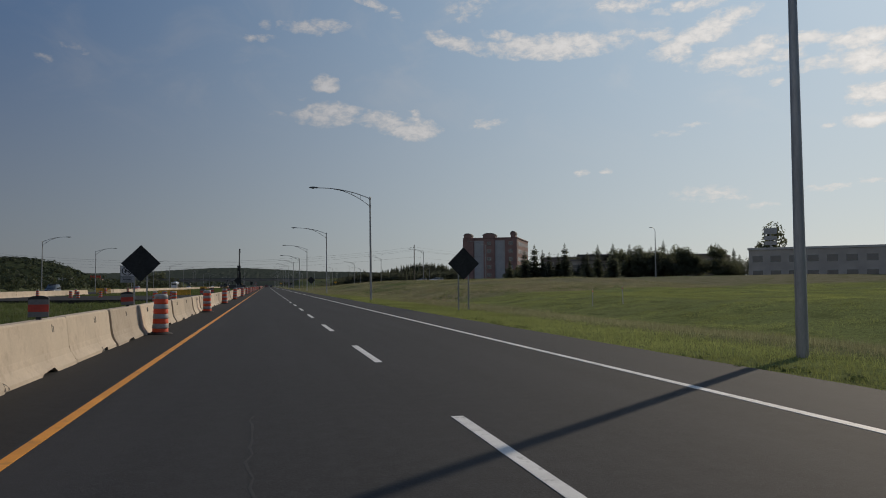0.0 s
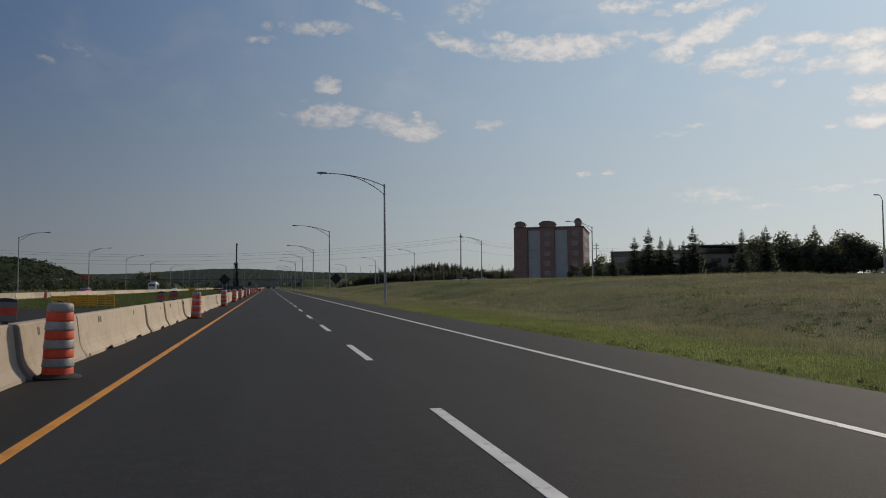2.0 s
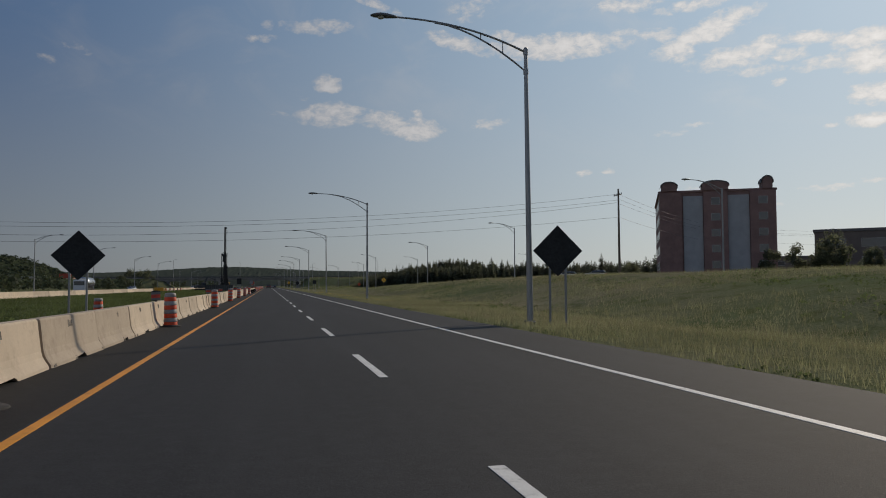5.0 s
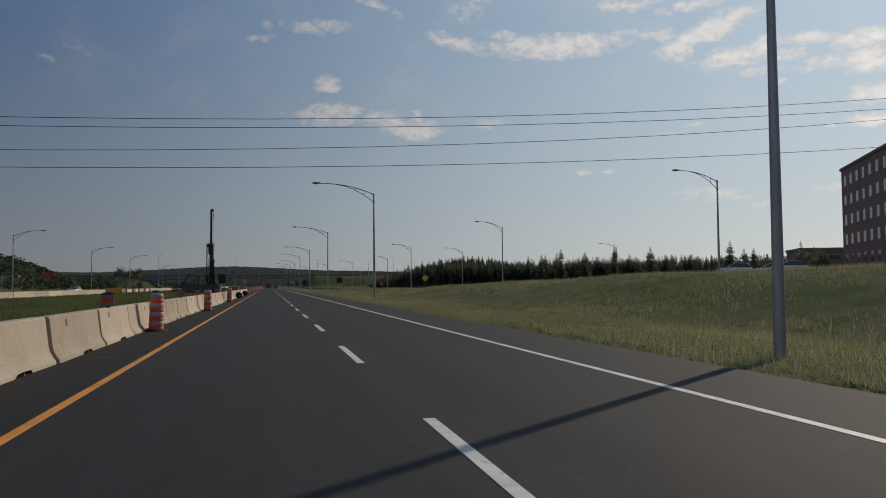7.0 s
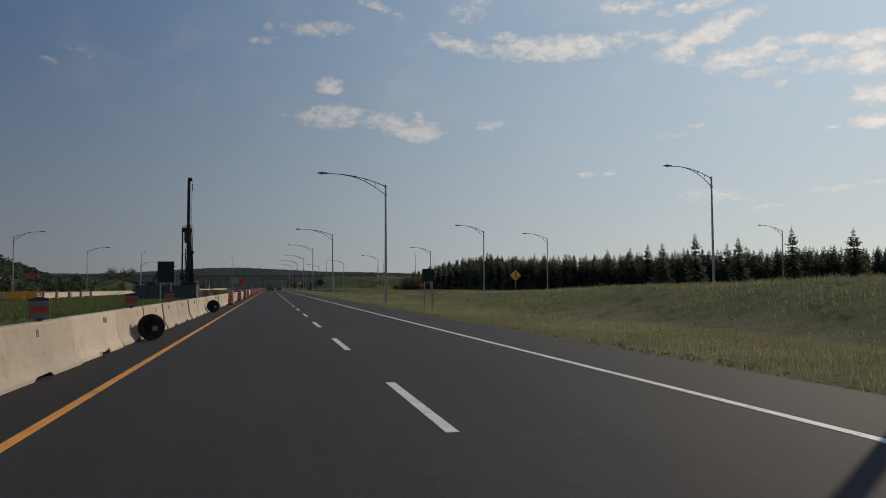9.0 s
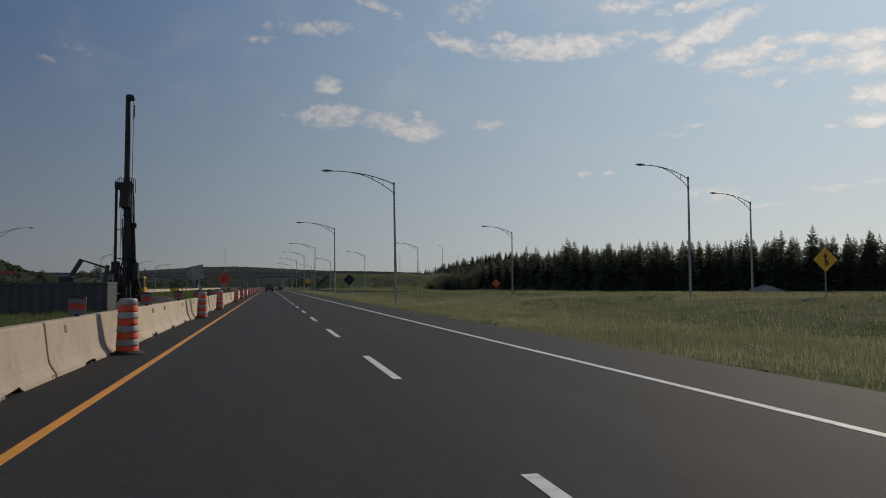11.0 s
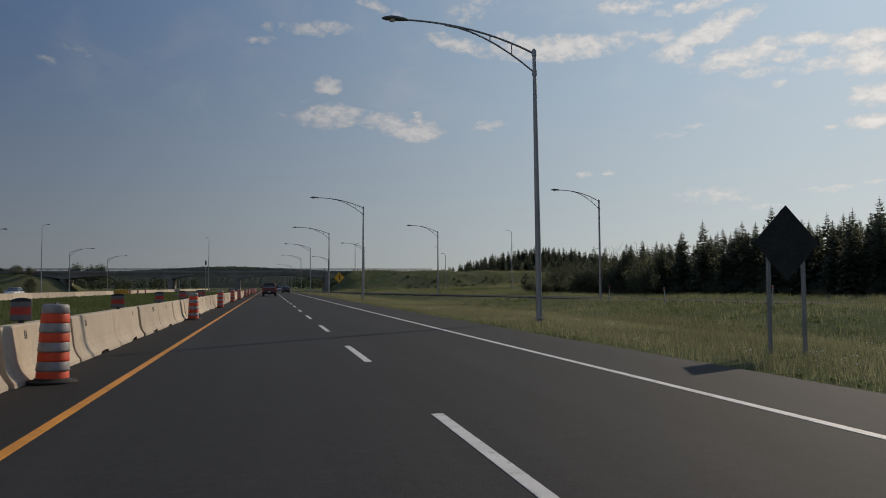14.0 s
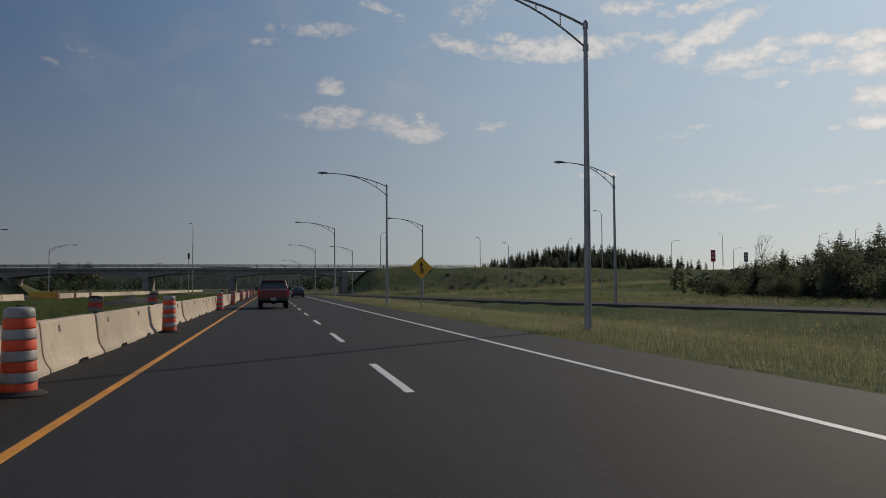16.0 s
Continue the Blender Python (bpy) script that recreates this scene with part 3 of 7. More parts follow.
def dash_fit(y):
    """How far the dashes are shifted along the road to fit the camera's view."""
    return float(np.interp(y, (0, 60, 115, 220, 265, 372, 420, 475, 560), (0, -0.05, -0.2, -0.5, -0.45, 0.55, 0.85, 1.45, 1.75)))


for i in range(-6, 84):
    y = DASH0 + 9.0 * i - 1.8
    d = new("lane_dash", dash_mesh)
    d.location, d.parent = (1.74 + 0.012 * math.sin(i * 1.7), y + dash_fit(y), 0), road


# ---- concrete barriers ----
def barrier_geo(length, chip):
    rnd = random.Random(chip)
    half = [(0.30, 0.0), (0.292, 0.055), (0.245, 0.12), (0.20, 0.20), (0.172, 0.30), (0.108, 0.785), (0.088, 0.815)]
    c = length * rnd.uniform(-0.06, 0.16)
    gap = rnd.uniform(0.24, 0.36)
    stations = [-length / 2, -length / 2 + 0.05, -length * 0.34, c - gap - 0.10, c - gap, c - 0.05, c + gap * 0.7, c + gap, c + gap + 0.10, length * 0.40, length / 2 - 0.05, length / 2]
    low = {4: 0.05, 5: 0.075, 6: 0.08, 7: 0.05}
    g = Geo()
    rings = []
    for i, y in enumerate(stations):
        end = i in (0, len(stations) - 1)
        k = 0.95 if end else 1.0
        up = low.get(i, 0.0) * rnd.uniform(0.7, 1.3)
        prof = []
        for j, (w, z) in enumerate(half):
            zz = z * (0.985 if end and z > 0.5 else 1)
            if j < 3 and up:
                zz = max(zz, up + 0.006 * j)
            prof.append((w * k + rnd.uniform(-0.004, 0.004), zz))
        rings.append([(x, y, z) for x, z in prof] + [(-x, y, z) for x, z in prof[::-1]])
    n = len(rings[0])
    verts = [p for r in rings for p in r]
    faces = [(i * n + j, i * n + (j + 1) % n, (i + 1) * n + (j + 1) % n, (i + 1) * n + j) for i in range(len(rings) - 1) for j in range(n)]
    faces += [tuple(range(n)), tuple(range(len(rings) * n - 1, (len(rings) - 1) * n - 1, -1))]
    g.add(verts, faces)
    return g


def chip_geo(seed, length):
    """A broken corner of the toe: a rough darker scar just proud of the face."""
    rnd = random.Random(seed)
    g = Geo()
    for _ in range(1):
        y = rnd.choice((-0.45, -0.1, 0.05, 0.12, 0.46)) * length + rnd.uniform(-0.06, 0.06)
        w, h = rnd.uniform(0.08, 0.2), rnd.uniform(0.05, 0.12)
        pts = []
        for k in range(7):
            u = k / 6
            z = 0.012 + h * math.sin(math.pi * min(1, u * rnd.uniform(0.8, 1.2))) * rnd.uniform(0.5, 1.1)
            x = float(np.interp(z, (0.0, 0.055, 0.12, 0.20, 0.30), (0.30, 0.292, 0.245, 0.20, 0.172))) + 0.007
            pts.append((x, y - w / 2 + w * u, z))
        base = [(0.299, p[1], 0.004) for p in pts]
        inner = [(x - 0.05, yy, max(0.002, z - 0.01)) for x, yy, z in pts]
        g.add(pts + base + inner, [(k, k + 1, 8 + k, 7 + k) for k in range(6)] + [(k, k + 1, 15 + k, 14 + k) for k in range(6)])
    return g


def mark_geo(n, seed):
    """Worn stencilled bars on the sloping face of a barrier."""
    rnd = random.Random(seed)
    g = Geo()
    y = 0.0
    for i in range(n):
        w, h = rnd.uniform(0.03, 0.05), rnd.uniform(0.10, 0.13)
        for z in (0.60,):
            x = 0.175 - (z - 0.27) * (0.07 / 0.515) + 0.005
            xt = 0.175 - (z + h - 0.27) * (0.07 / 0.515) + 0.005
            g.add([(x, y, z), (x, y + w, z), (xt, y + w, z + h), (xt, y, z + h), (x - 0.01, y, z), (x - 0.01, y + w, z), (xt - 0.01, y + w, z + h), (xt - 0.01, y, z + h)],
                  [(0, 1, 2, 3), (7, 6, 5, 4), (0, 4, 5, 1), (1, 5, 6, 2), (2, 6, 7, 3), (3, 7, 4, 0)])
        y += w + rnd.uniform(0.02, 0.05)
    return g


PITCH = 3.832


def barrier_x(y):
    """The line of the barriers beside the shoulder, bent a little to fit the camera's view."""
    return float(np.interp(y, (0, 30, 53, 78, 120, 226, 268, 295, 378, 427, 470, 485, 640), (-3.62, -3.63, -3.74, -3.68, -3.58, -3.66, -3.59, -3.39, -3.41, -3.57, -3.61, -3.67, -3.66)))


barrier_kinds = []
for q in range(7):
    b = part("concrete_barrier", barrier_geo(PITCH - 0.095, 11 + q), CONCRETE)
    tagged(b, "weathered pale concrete road barrier with worn black stencil marks",
           "barrier", "barriers along the left lane")
    part("stencil_mark", mark_geo(2 + q % 3, q), STENCIL, b, "worn black stencil bars", pose(0, -0.9 + 0.3 * q, 0))
    if q != 3:
        for w in range(1 + q % 3):
            part("chipped_edge", chip_geo(60 + q + 10 * w, PITCH), CHIP, b, "rough broken edge of the toe")
    barrier_kinds.append(b)
rnd = random.Random(5)
# stretches of the barrier line between joints placed to fit the camera's view
STRETCH = (-12.0, 32.7, 49.0, 56.4, 77.7, 117.5, 129.5, 225.7, 233.6, 266.2, 273.8, 290.1, 312.7, 378.7, 423.4, 430.9, 467.6, 487.3, 616.0)
joints = []
for y0, y1 in zip(STRETCH, STRETCH[1:]):
    n = round((y1 - y0) / 3.8)
    joints += [y0 + (y1 - y0) * k / n for k in range(n)]
joints.append(STRETCH[-1])
for i, (y0, y1) in enumerate(zip(joints, joints[1:])):
    kind = barrier_kinds[rnd.choice((0, 1, 2, 3, 4, 5, 6))] if i >= 7 else barrier_kinds[i]
    turn = -math.degrees(math.atan((barrier_x(y1) - barrier_x(y0)) / (y1 - y0)))
    m = pose(barrier_x((y0 + y1) / 2) + rnd.uniform(-0.03, 0.03), (y0 + y1) / 2, -0.004, 0, 0, turn + rnd.uniform(-0.6, 0.6)) @ Matrix.Diagonal((1, (y1 - y0) / PITCH, 1, 1))
    if i < 7:
        kind.matrix_basis = m
    else:
        copy_thing(kind, pose(*m.translation, 0, 0, turn + rnd.uniform(-0.6, 0.6)) @ Matrix.Diagonal((1, (y1 - y0) / PITCH / kind.scale.y, 1, 1)))

far_kind = part("concrete_barrier", barrier_geo(PITCH * 2 - 0.05, 44), CONCRETE)
tagged(far_kind, "long pale concrete barrier section edging the opposite carriageway", "barrier", "barriers along the opposite carriageway")
far_kind.matrix_basis = pose(-31.0, 0, -0.1)
for i in range(1, 110):
    if i in (19, 20, 49, 50, 77, 78):
        continue
    copy_thing(far_kind, pose(-31.0 + rnd.uniform(-0.04, 0.04), i * PITCH * 2, -0.1, 0, 0, rnd.uniform(-0.3, 0.3)))


# ---- traffic drums ----
def make_drum(at):
    """A stacked drum: eight hoops, orange and grey by turns, each a little wider than the one above, on a rubber ring."""
    t = thing("traffic_drum", "orange traffic drum with grey reflective bands and black rubber base", "traffic drum", "drums along the barriers", at)
    h, n = 0.135, 8
    for k in range(n):
        z, r = 0.03 + h * k, 0.212 - 0.0045 * k
        lip = 0.008 if k % 2 else 0.0
        g = Geo()
        if k == n - 1:
            g.turned([(r - 0.002, z), (r + 0.006, z + 0.006), (r - 0.004, z + h - 0.03), (r - 0.02, z + h - 0.008), (r - 0.05, z + h), (0.0, z + h + 0.004)], 22, caps=False)
        else:
            g.turned([(r - 0.004, z - 0.002), (r + 0.006 + lip, z + 0.006), (r + 0.004 + lip, z + 0.03), (r, z + h - 0.012), (r - 0.005, z + h - 0.004), (r - 0.012, z + h + 0.004)], 22, caps=False)
        part("reflective_band" if k % 2 else "orange_hoop", g, REFLECT if k % 2 else ORANGE, t, "grey reflective band" if k % 2 else "")
    g = Geo()
    g.turned([(0.33, 0.0), (0.335, 0.015), (0.315, 0.032), (0.245, 0.04), (0.235, 0.062), (0.214, 0.066)], 20)
    part("rubber_base", g, RUBBER, t, "heavy black rubber ring")
    g = Geo()
    g.tube([(-0.05, 0, 1.108), (-0.045, 0, 1.128), (0.045, 0, 1.128), (0.05, 0, 1.108)], 0.012, 6)
    part("handle", g, BLACKTRIM, t)
    return t


DRUMS = [6.0, 21.9, 39.5, 57.6, 74.4, 95.6, 115.4, 130.1, 146.5, 163.8, 180.5, 201.5, 221.0, 239.0, 257.1, 279.0, 334.5, 351.5, 368.8, 381.0, 404.7,
         421.0, 435.2, 455.8, 474.1, 492.3, 506.0, 529.5, 546.0, 563.0, 581.0, 600.0, 618.0]
drum = make_drum(pose(-3.02, DRUMS[0], -0.004))
for i, y in enumerate(DRUMS[1:]):
    copy_thing(drum, pose(barrier_x(y) + 0.6 + rnd.uniform(-0.03, 0.04), y, -0.004, rnd.uniform(-1.5, 1.5), rnd.uniform(-1.5, 1.5), rnd.uniform(0, 360)))
# further drums standing in the median behind the barriers
for x, y in ((-5.6, 157), (-5.3, 160.5), (-5.0, 164), (-5.6, 172), (-7.2, 190), (-29.6, 62), (-29.4, 107), (-29.6, 128), (-29.5, 150), (-29.3, 172), (-28.8, 382), (-28.2, 386), (-27.6, 390), (-27, 394), (-26.5, 398), (-29.4, 596), (-29, 604), (-28.6, 612), (-9.2, 66), (-9.9, 78), (-10.4, 81), (-10.0, 84), (-22, 96), (-23.5, 99), (-20.5, 101), (-7.0, 60)):
    copy_thing(drum, pose(x, y, terrain(x, y) - 0.01, 0, 0, rnd.uniform(0, 360)))


def make_tipped_drum(at):
    t = thing("tipped_drum", "orange traffic drum knocked over against the barrier, open end showing", "traffic drum", "tipped drums", at)
    g = Geo()
    g.turned([(0.245, 0.0), (0.245, 0.2), (0.232, 0.21), (0.23, 0.37), (0.215, 0.38), (0.215, 0.54), (0.2, 0.55), (0.2, 0.72), (0.187, 0.73), (0.18, 0.9), (0.15, 0.93),
              (0.08, 0.935), (0.085, 0.925), (0.14, 0.915), (0.17, 0.88), (0.19, 0.7), (0.22, 0.3), (0.235, 0.0), (0.245, 0.0)], 24, caps=False)
    part("body", g, ORANGE, t)
    g = Geo()
    g.turned([(0.36, -0.03), (0.38, 0.0), (0.38, 0.05), (0.36, 0.08), (0.25, 0.09), (0.245, -0.03), (0.36, -0.03)], 22, caps=False)
    part("rubber_base", g, OLDRUBBER_AND_SHADE, t, "worn brown rubber ring")
    # Dark disc and sleeve stand for the shade inside the open drum.
    g = Geo()
    g.turned([(0.226, 0.14), (0.226, 0.15), (0.10, 0.17), (0.0, 0.17)], 20)
    part("inner_floor", g, OLDRUBBER_AND_SHADE, t, "dark disc standing for the shade inside the drum")
    g = Geo()
    g.turned([(0.243, -0.02), (0.234, -0.018), (0.226, 0.13), (0.23, 0.135)], 22, caps=False)
    part("inner_sleeve", g, OLDRUBBER_AND_SHADE, t)
    # Solid pale disc painted in place of daylight through the drum.
    g = Geo()
    g.turned([(0.085, 0.128), (0.085, 0.137), (0.0, 0.137)], 14, centre=(0.10, 0.06, 0))
    part("hand_hole", g, REFLECT, t, "pale disc standing for daylight through the far end")
    return t


tipped = make_tipped_drum(pose(-2.8, 295.8, 0.335, -84, 0, 8))
tipped.scale = (0.88, 0.88, 0.9)
copy_thing(tipped, pose(-2.82, 317.0, 0.335, -86, 0, -6))


def make_delineator(at):
    t = thing("barrier_delineator", "red and grey striped marker board bolted onto a barrier", "marker board", "marker boards on the barriers", at)
    poly = [(-0.15, 0.0), (0.15, 0.0)] + [(0.15 * math.cos(a), 0.29 + 0.05 * math.sin(a)) for a in np.linspace(0, math.pi, 9)]
    g = Geo()
    g.prism([(x, z + 0.09) for x, z in poly], "y", 0.0, 0.035)
    part("board", g, BLACKTRIM, t)
    for z0, z1, m, nm in ((0.095, 0.175, MARKGREY_SHADED, "grey_stripe"), (0.175, 0.29, MARKRED_SHADED, "red_stripe"), (0.29, 0.37, MARKGREY_SHADED, "grey_stripe")):
        g = Geo()
        g.box((0, -0.003, (z0 + z1) / 2), (0.296, 0.006, z1 - z0))
        part(nm, g, m, t)
    g = Geo()
    g.box((0, 0.03, 0.06), (0.08, 0.05, 0.16), bevel=0.01)
    part("bracket", g, BLACKTRIM, t)
    return t


rd = random.Random(3)
DELIN = [12.8, 20.5, 44.9, 52.5, 93.1, 125.3, 145.3, 216.5, 395.5, 403.8, 435.9, 443.1, 450.2, 467.7, 499.0, 507.0]
BARE = ((10, 36), (43, 62), (90, 113), (121, 160), (212, 235), (392, 412), (435, 456), (465, 517))
DELIN += [y for y in (12.8 + 7.664 * k for k in range(82)) if not any(a < y < b for a, b in BARE) and rd.random() > 0.45]
deli = make_delineator(pose(-3.62, DELIN[0], 0.76))
for y in DELIN[1:]:
    copy_thing(deli, pose(barrier_x(y) + rnd.uniform(-0.02, 0.02), y, 0.76, rnd.uniform(-4, 4), rnd.uniform(-3, 3), rnd.uniform(-12, 12)))


# ---- lamp posts ----
def make_lamp_post(height, arm, at, group):
    t = thing("street_lamp", "grey steel street lamp with curved truss arm and cobra head", "street lamp", group, at)
    g = Geo()
    g.tube([(0, 0, -0.35), (0, 0, height * 0.5), (0, 0, height)], [0.12, 0.095, 0.07], 12)
    g.tube([(0, 0, height), (0, 0, height + 0.06)], [0.08, 0.05], 12)
    part("pole", g, GALV, t)
    g = Geo()
    g.box((0, 0, -0.22), (0.34, 0.34, 0.05), bevel=0.01)
    for sx in (-1, 1):
        for sy in (-1, 1):
            g.tube([(sx * 0.13, sy * 0.13, -0.2), (sx * 0.13, sy * 0.13, -0.14)], 0.018, 6)
    part("base_plate", g, GALV, t)
    upper, lower = [], []
    for k in range(11):
        u = k / 10
        upper.append((-arm * u, 0, height - 0.12 + 0.98 * (1 - (1 - u) ** 2.2)))
        if u <= 0.72:
            lower.append((-arm * u, 0, height - 0.85 + 1.66 * (1 - (1 - u / 0.72) ** 1.75) * 0.97))
    g = Geo()
    g.tube(upper, [0.042 - 0.008 * k / 10 for k in range(11)], 8)
    g.tube(lower, 0.034, 8)
    for u in (0.18, 0.35, 0.52):
        k = u * 10
        i = int(k)
        f = k - i
        a = Vector(upper[i]).lerp(Vector(upper[i + 1]), f)
        b = Vector(lower[i]).lerp(Vector(lower[i + 1]), f)
        g.tube([a, b], 0.024, 6)
    g.tube([(0, 0, height - 0.95), (0, 0, height - 0.75)], 0.10, 10)
    g.tube([(0, 0, height - 0.22), (0, 0, height - 0.02)], 0.095, 10)
    part("truss_arm", g, GALV, t)
    hx, hz = upper[-1][0], upper[-1][2]
    g = Geo()
    sect = []
    for x, w, up, dn in ((0.1, 0.05, 0.05, 0.04), (-0.05, 0.09, 0.08, 0.05), (-0.25, 0.15, 0.11, 0.05), (-0.5, 0.18, 0.12, 0.05), (-0.72, 0.15, 0.08, 0.04), (-0.85, 0.06, 0.03, 0.02)):
        sect.append([(hx + x, w * math.cos(a), hz + (up if math.sin(a) > 0 else dn) * math.sin(a)) for a in np.linspace(0, 2 * math.pi, 10, endpoint=False)])
    n = 10
    verts = [p for r in sect for p in r]
    g.add(verts, [(i * n + j, i * n + (j + 1) % n, (i + 1) * n + (j + 1) % n, (i + 1) * n + j) for i in range(5) for j in range(n)] + [tuple(range(n)), tuple(range(50, 60))], 0, True)
    head = part("lamp_head", g, LAMPHEAD, t, "dark grey cobra-head luminaire")
    g = Geo()
    g.turned([(0.02, -0.115), (0.09, -0.095), (0.13, -0.045), (0.13, -0.03)], 12, centre=(hx - 0.48, 0, hz))
    part("lens", g, LENS, head)
    return t


# x, y and height of each lamp post's top along the right verge
POLES = [(10.0, 12.4, 9.75), (9.65, 70.5, 9.82), (9.75, 125.2, 10.15), (9.45, 180.4, 10.15), (9.65, 227.8, 9.55), (9.95, 284.9, 10.1), (9.7, 338.0, 10.05), (9.9, 394.1, 9.72),
         (9.85, 449.7, 10.3), (10.05, 504.3, 10.15), (9.5, 543.5, 10.05), (9.2, 592.0, 10.2), (9.4, 645, 9.9), (9.4, 735, 9.9), (9.4, 790, 9.9), (9.4, 845, 9.9), (9.4, 900, 9.9)]
LEAN = {504.3: 0.4, 70.5: -0.6, 394.1: -0.9}
main_lamp = make_lamp_post(9.92, 4.95, pose(*POLES[0][:2], POLES[0][2] - 9.98), "street lamps along the right verge")
for x, y, top in POLES[1:]:
    copy_thing(main_lamp, pose(x, y, top - 9.98, 0, LEAN.get(y, rnd.uniform(-0.6, 0.2)), rnd.uniform(-1, 1)))
# x, y and height of each lamp post's top along the ramp
RAMP = [(54.0, 179.3, 11.3), (47.5, 224.6, 11.5), (42.4, 278.5, 11.25), (38.7, 334.5, 11.0), (33.6, 389.8, 10.8), (36.5, 443.8, 9.5), (30.6, 488.3, 9.45), (25.0, 532.6, 9.6),
        (19.4, 577.0, 9.5), (17, 641, 9.3), (50.3, 404.8, 10.3), (84.5, 384, 12.5)]
ramp_lamp = make_lamp_post(9.6, 4.0, pose(RAMP[0][0], RAMP[0][1], min(terrain(*RAMP[0][:2]), RAMP[0][2] - 9.6)), "street lamps along the ramp")
for x, y, top in RAMP[1:]:
    copy_thing(ramp_lamp, pose(x, y, min(terrain(x, y) - 0.03 + 0.5, top - 9.6), 0, 0, rnd.uniform(-3, 3)))
opposite_lamp = make_lamp_post(10.5, 4.3, pose(-43.2, 66, -0.15, 0, 0, 180), "street lamps along the opposite carriageway")
for y in (112, 160, 207, 260, 309, 358, 417, 470, 546, 603, 643, 760, 812, 866):
    copy_thing(opposite_lamp, pose(-43.2, y, terrain(-43.2, y) - (0.04 if y < 500 else 1.0), 0, 0, 180 + rnd.uniform(-3, 3)))


# ---- overpass ----
def make_overpass():
    Y0, Y1 = 696.5, 709.0
    t = thing("overpass", "grey concrete highway overpass with haunched girders and steel railing", "bridge")
    PIERS = [-68.0, -33.5, -10.8, 20.0]
    deck_z = 6.75
    g = Geo()
    g.box((-47.5, (Y0 + Y1) / 2, deck_z - 0.15), (155, Y1 - Y0 + 1.0, 0.3))
    g.box((-47.5, Y0 - 0.35, deck_z + 0.14), (155, 0.32, 0.4), bevel=0.03)
    g.box((-47.5, Y1 + 0.35, deck_z + 0.14), (155, 0.32, 0.4), bevel=0.03)
    part("deck", g, CONC_OLD, t)
    for gy in (Y0 + 0.5, Y0 + 4.3, Y1 - 4.3, Y1 - 0.5):
        for a, b in zip([-92.0] + PIERS[:-1], PIERS):
            low, mid, top = 2.15, 0.95, deck_z - 0.3
            under = [(a + (b - a) * u, top - mid - (low - mid) * abs(2 * u - 1) ** 2.2) for u in np.linspace(0, 1, 15)]
            ring = under + [(x, top) for x, z in under[::-1]]
            g = Geo()
            g.add([(x, gy + d, z) for d in (-0.3, 0.3) for x, z in ring],
                  [(i, i + 1, 28 - i, 29 - i) for i in range(14)] + [(30 + i, 31 + i, 58 - i, 59 - i) for i in range(14)] + [(i, (i + 1) % 30, 30 + (i + 1) % 30, 30 + i) for i in range(30)])
            part("girder", g, CONC_OLD, t)
    for px in PIERS[:3]:
        g = Geo()
        g.box((px, (Y0 + Y1) / 2, 2.0), (1.7, Y1 - Y0 - 1.5, 4.6), bevel=0.25)
        g.box((px, (Y0 + Y1) / 2, 4.0), (1.5, Y1 - Y0 - 0.2, 0.5), bevel=0.05)
        part("pier", g, CONC_OLD, t)
    g = Geo()
    g.box((20.8, (Y0 + Y1) / 2, 2.6), (1.5, Y1 - Y0 + 1.2, 7.0), bevel=0.05)
    part("abutment", g, CONC_OLD, t)
    for ry in (Y0 - 0.35, Y1 + 0.35):
        for z in (0.62, 0.92, 1.2):
            g = Geo()
            g.tube([(-120, ry, deck_z + z), (60, ry, deck_z + z)], 0.065, 6)
            part("rail", g, RAILDARK, t)
        g = Geo()
        g.box((0, ry, deck_z + 0.77), (0.16, 0.14, 0.96))
        post = part("rail_post", g, RAILDARK, t)
        for k in range(-30, 16):
            if k:
                p = new("rail_post", post.data)
                p.parent, p.location = t, (k * 4.0, 0, 0)
    return t


make_overpass()


gz0 = terrain


def make_tall_pole(at, h=12.0, arm=1.6):
    t = thing("tall_lamp", "slender grey lamp pole with a small arm beside the overpass", "street lamp", "slender lamps by the overpass", at)
    g = Geo()
    g.tube([(0, 0, 0), (0, 0, h)], [0.14, 0.07], 8)
    g.tube([(0, 0, h - 0.1), (-arm * 0.4, 0, h + 0.5), (-arm, 0, h + 0.65)], 0.045, 6)
    part("pole", g, GALV, t)
    g = Geo()
    g.box((-arm - 0.3, 0, h + 0.65), (0.75, 0.3, 0.14), bevel=0.05)
    part("lamp_head", g, LAMPHEAD, t)
    return t


tall = make_tall_pole(pose(84.4, 149, gz0(84.4, 149)), 10.4, 0.7)
for x, y, z in ((31, 695, 6.2), (66, 712, 6.3), (52, 640, 0.5), (98, 715, 6.5), (150, 705, 8.0), (190, 690, 9)):
    copy_thing(tall, pose(x, y, max(terrain(x, y), 0) - 0.05 if y < 690 else z, 0, 0, rnd.choice((0, 180))))

# tall masts standing before the overpass
make_tall_pole(pose(68.8, 627.4, gz0(68.8, 627.4) - 0.05), 16.9 - gz0(68.8, 627.4), 1.2)
make_tall_pole(pose(-18.5, 669, gz0(-18.5, 669)), 16.8, 0.3)
make_tall_pole(pose(-56.3, 630, gz0(-56.3, 630), 0, 0, 180), 17.2, 1.2)
# lamps along the crossing road and the lots beyond it
for x, y, h, turn in ((126, 697, 10.2, 180), (168, 712, 8.5, 180), (188, 700, 13.5, 0), (152, 702, 7.6, 180), (176, 690, 15.5, 180)):
    make_tall_pole(pose(x, y, gz0(x, y) - 0.05, 0, 0, turn), h, 2.4)


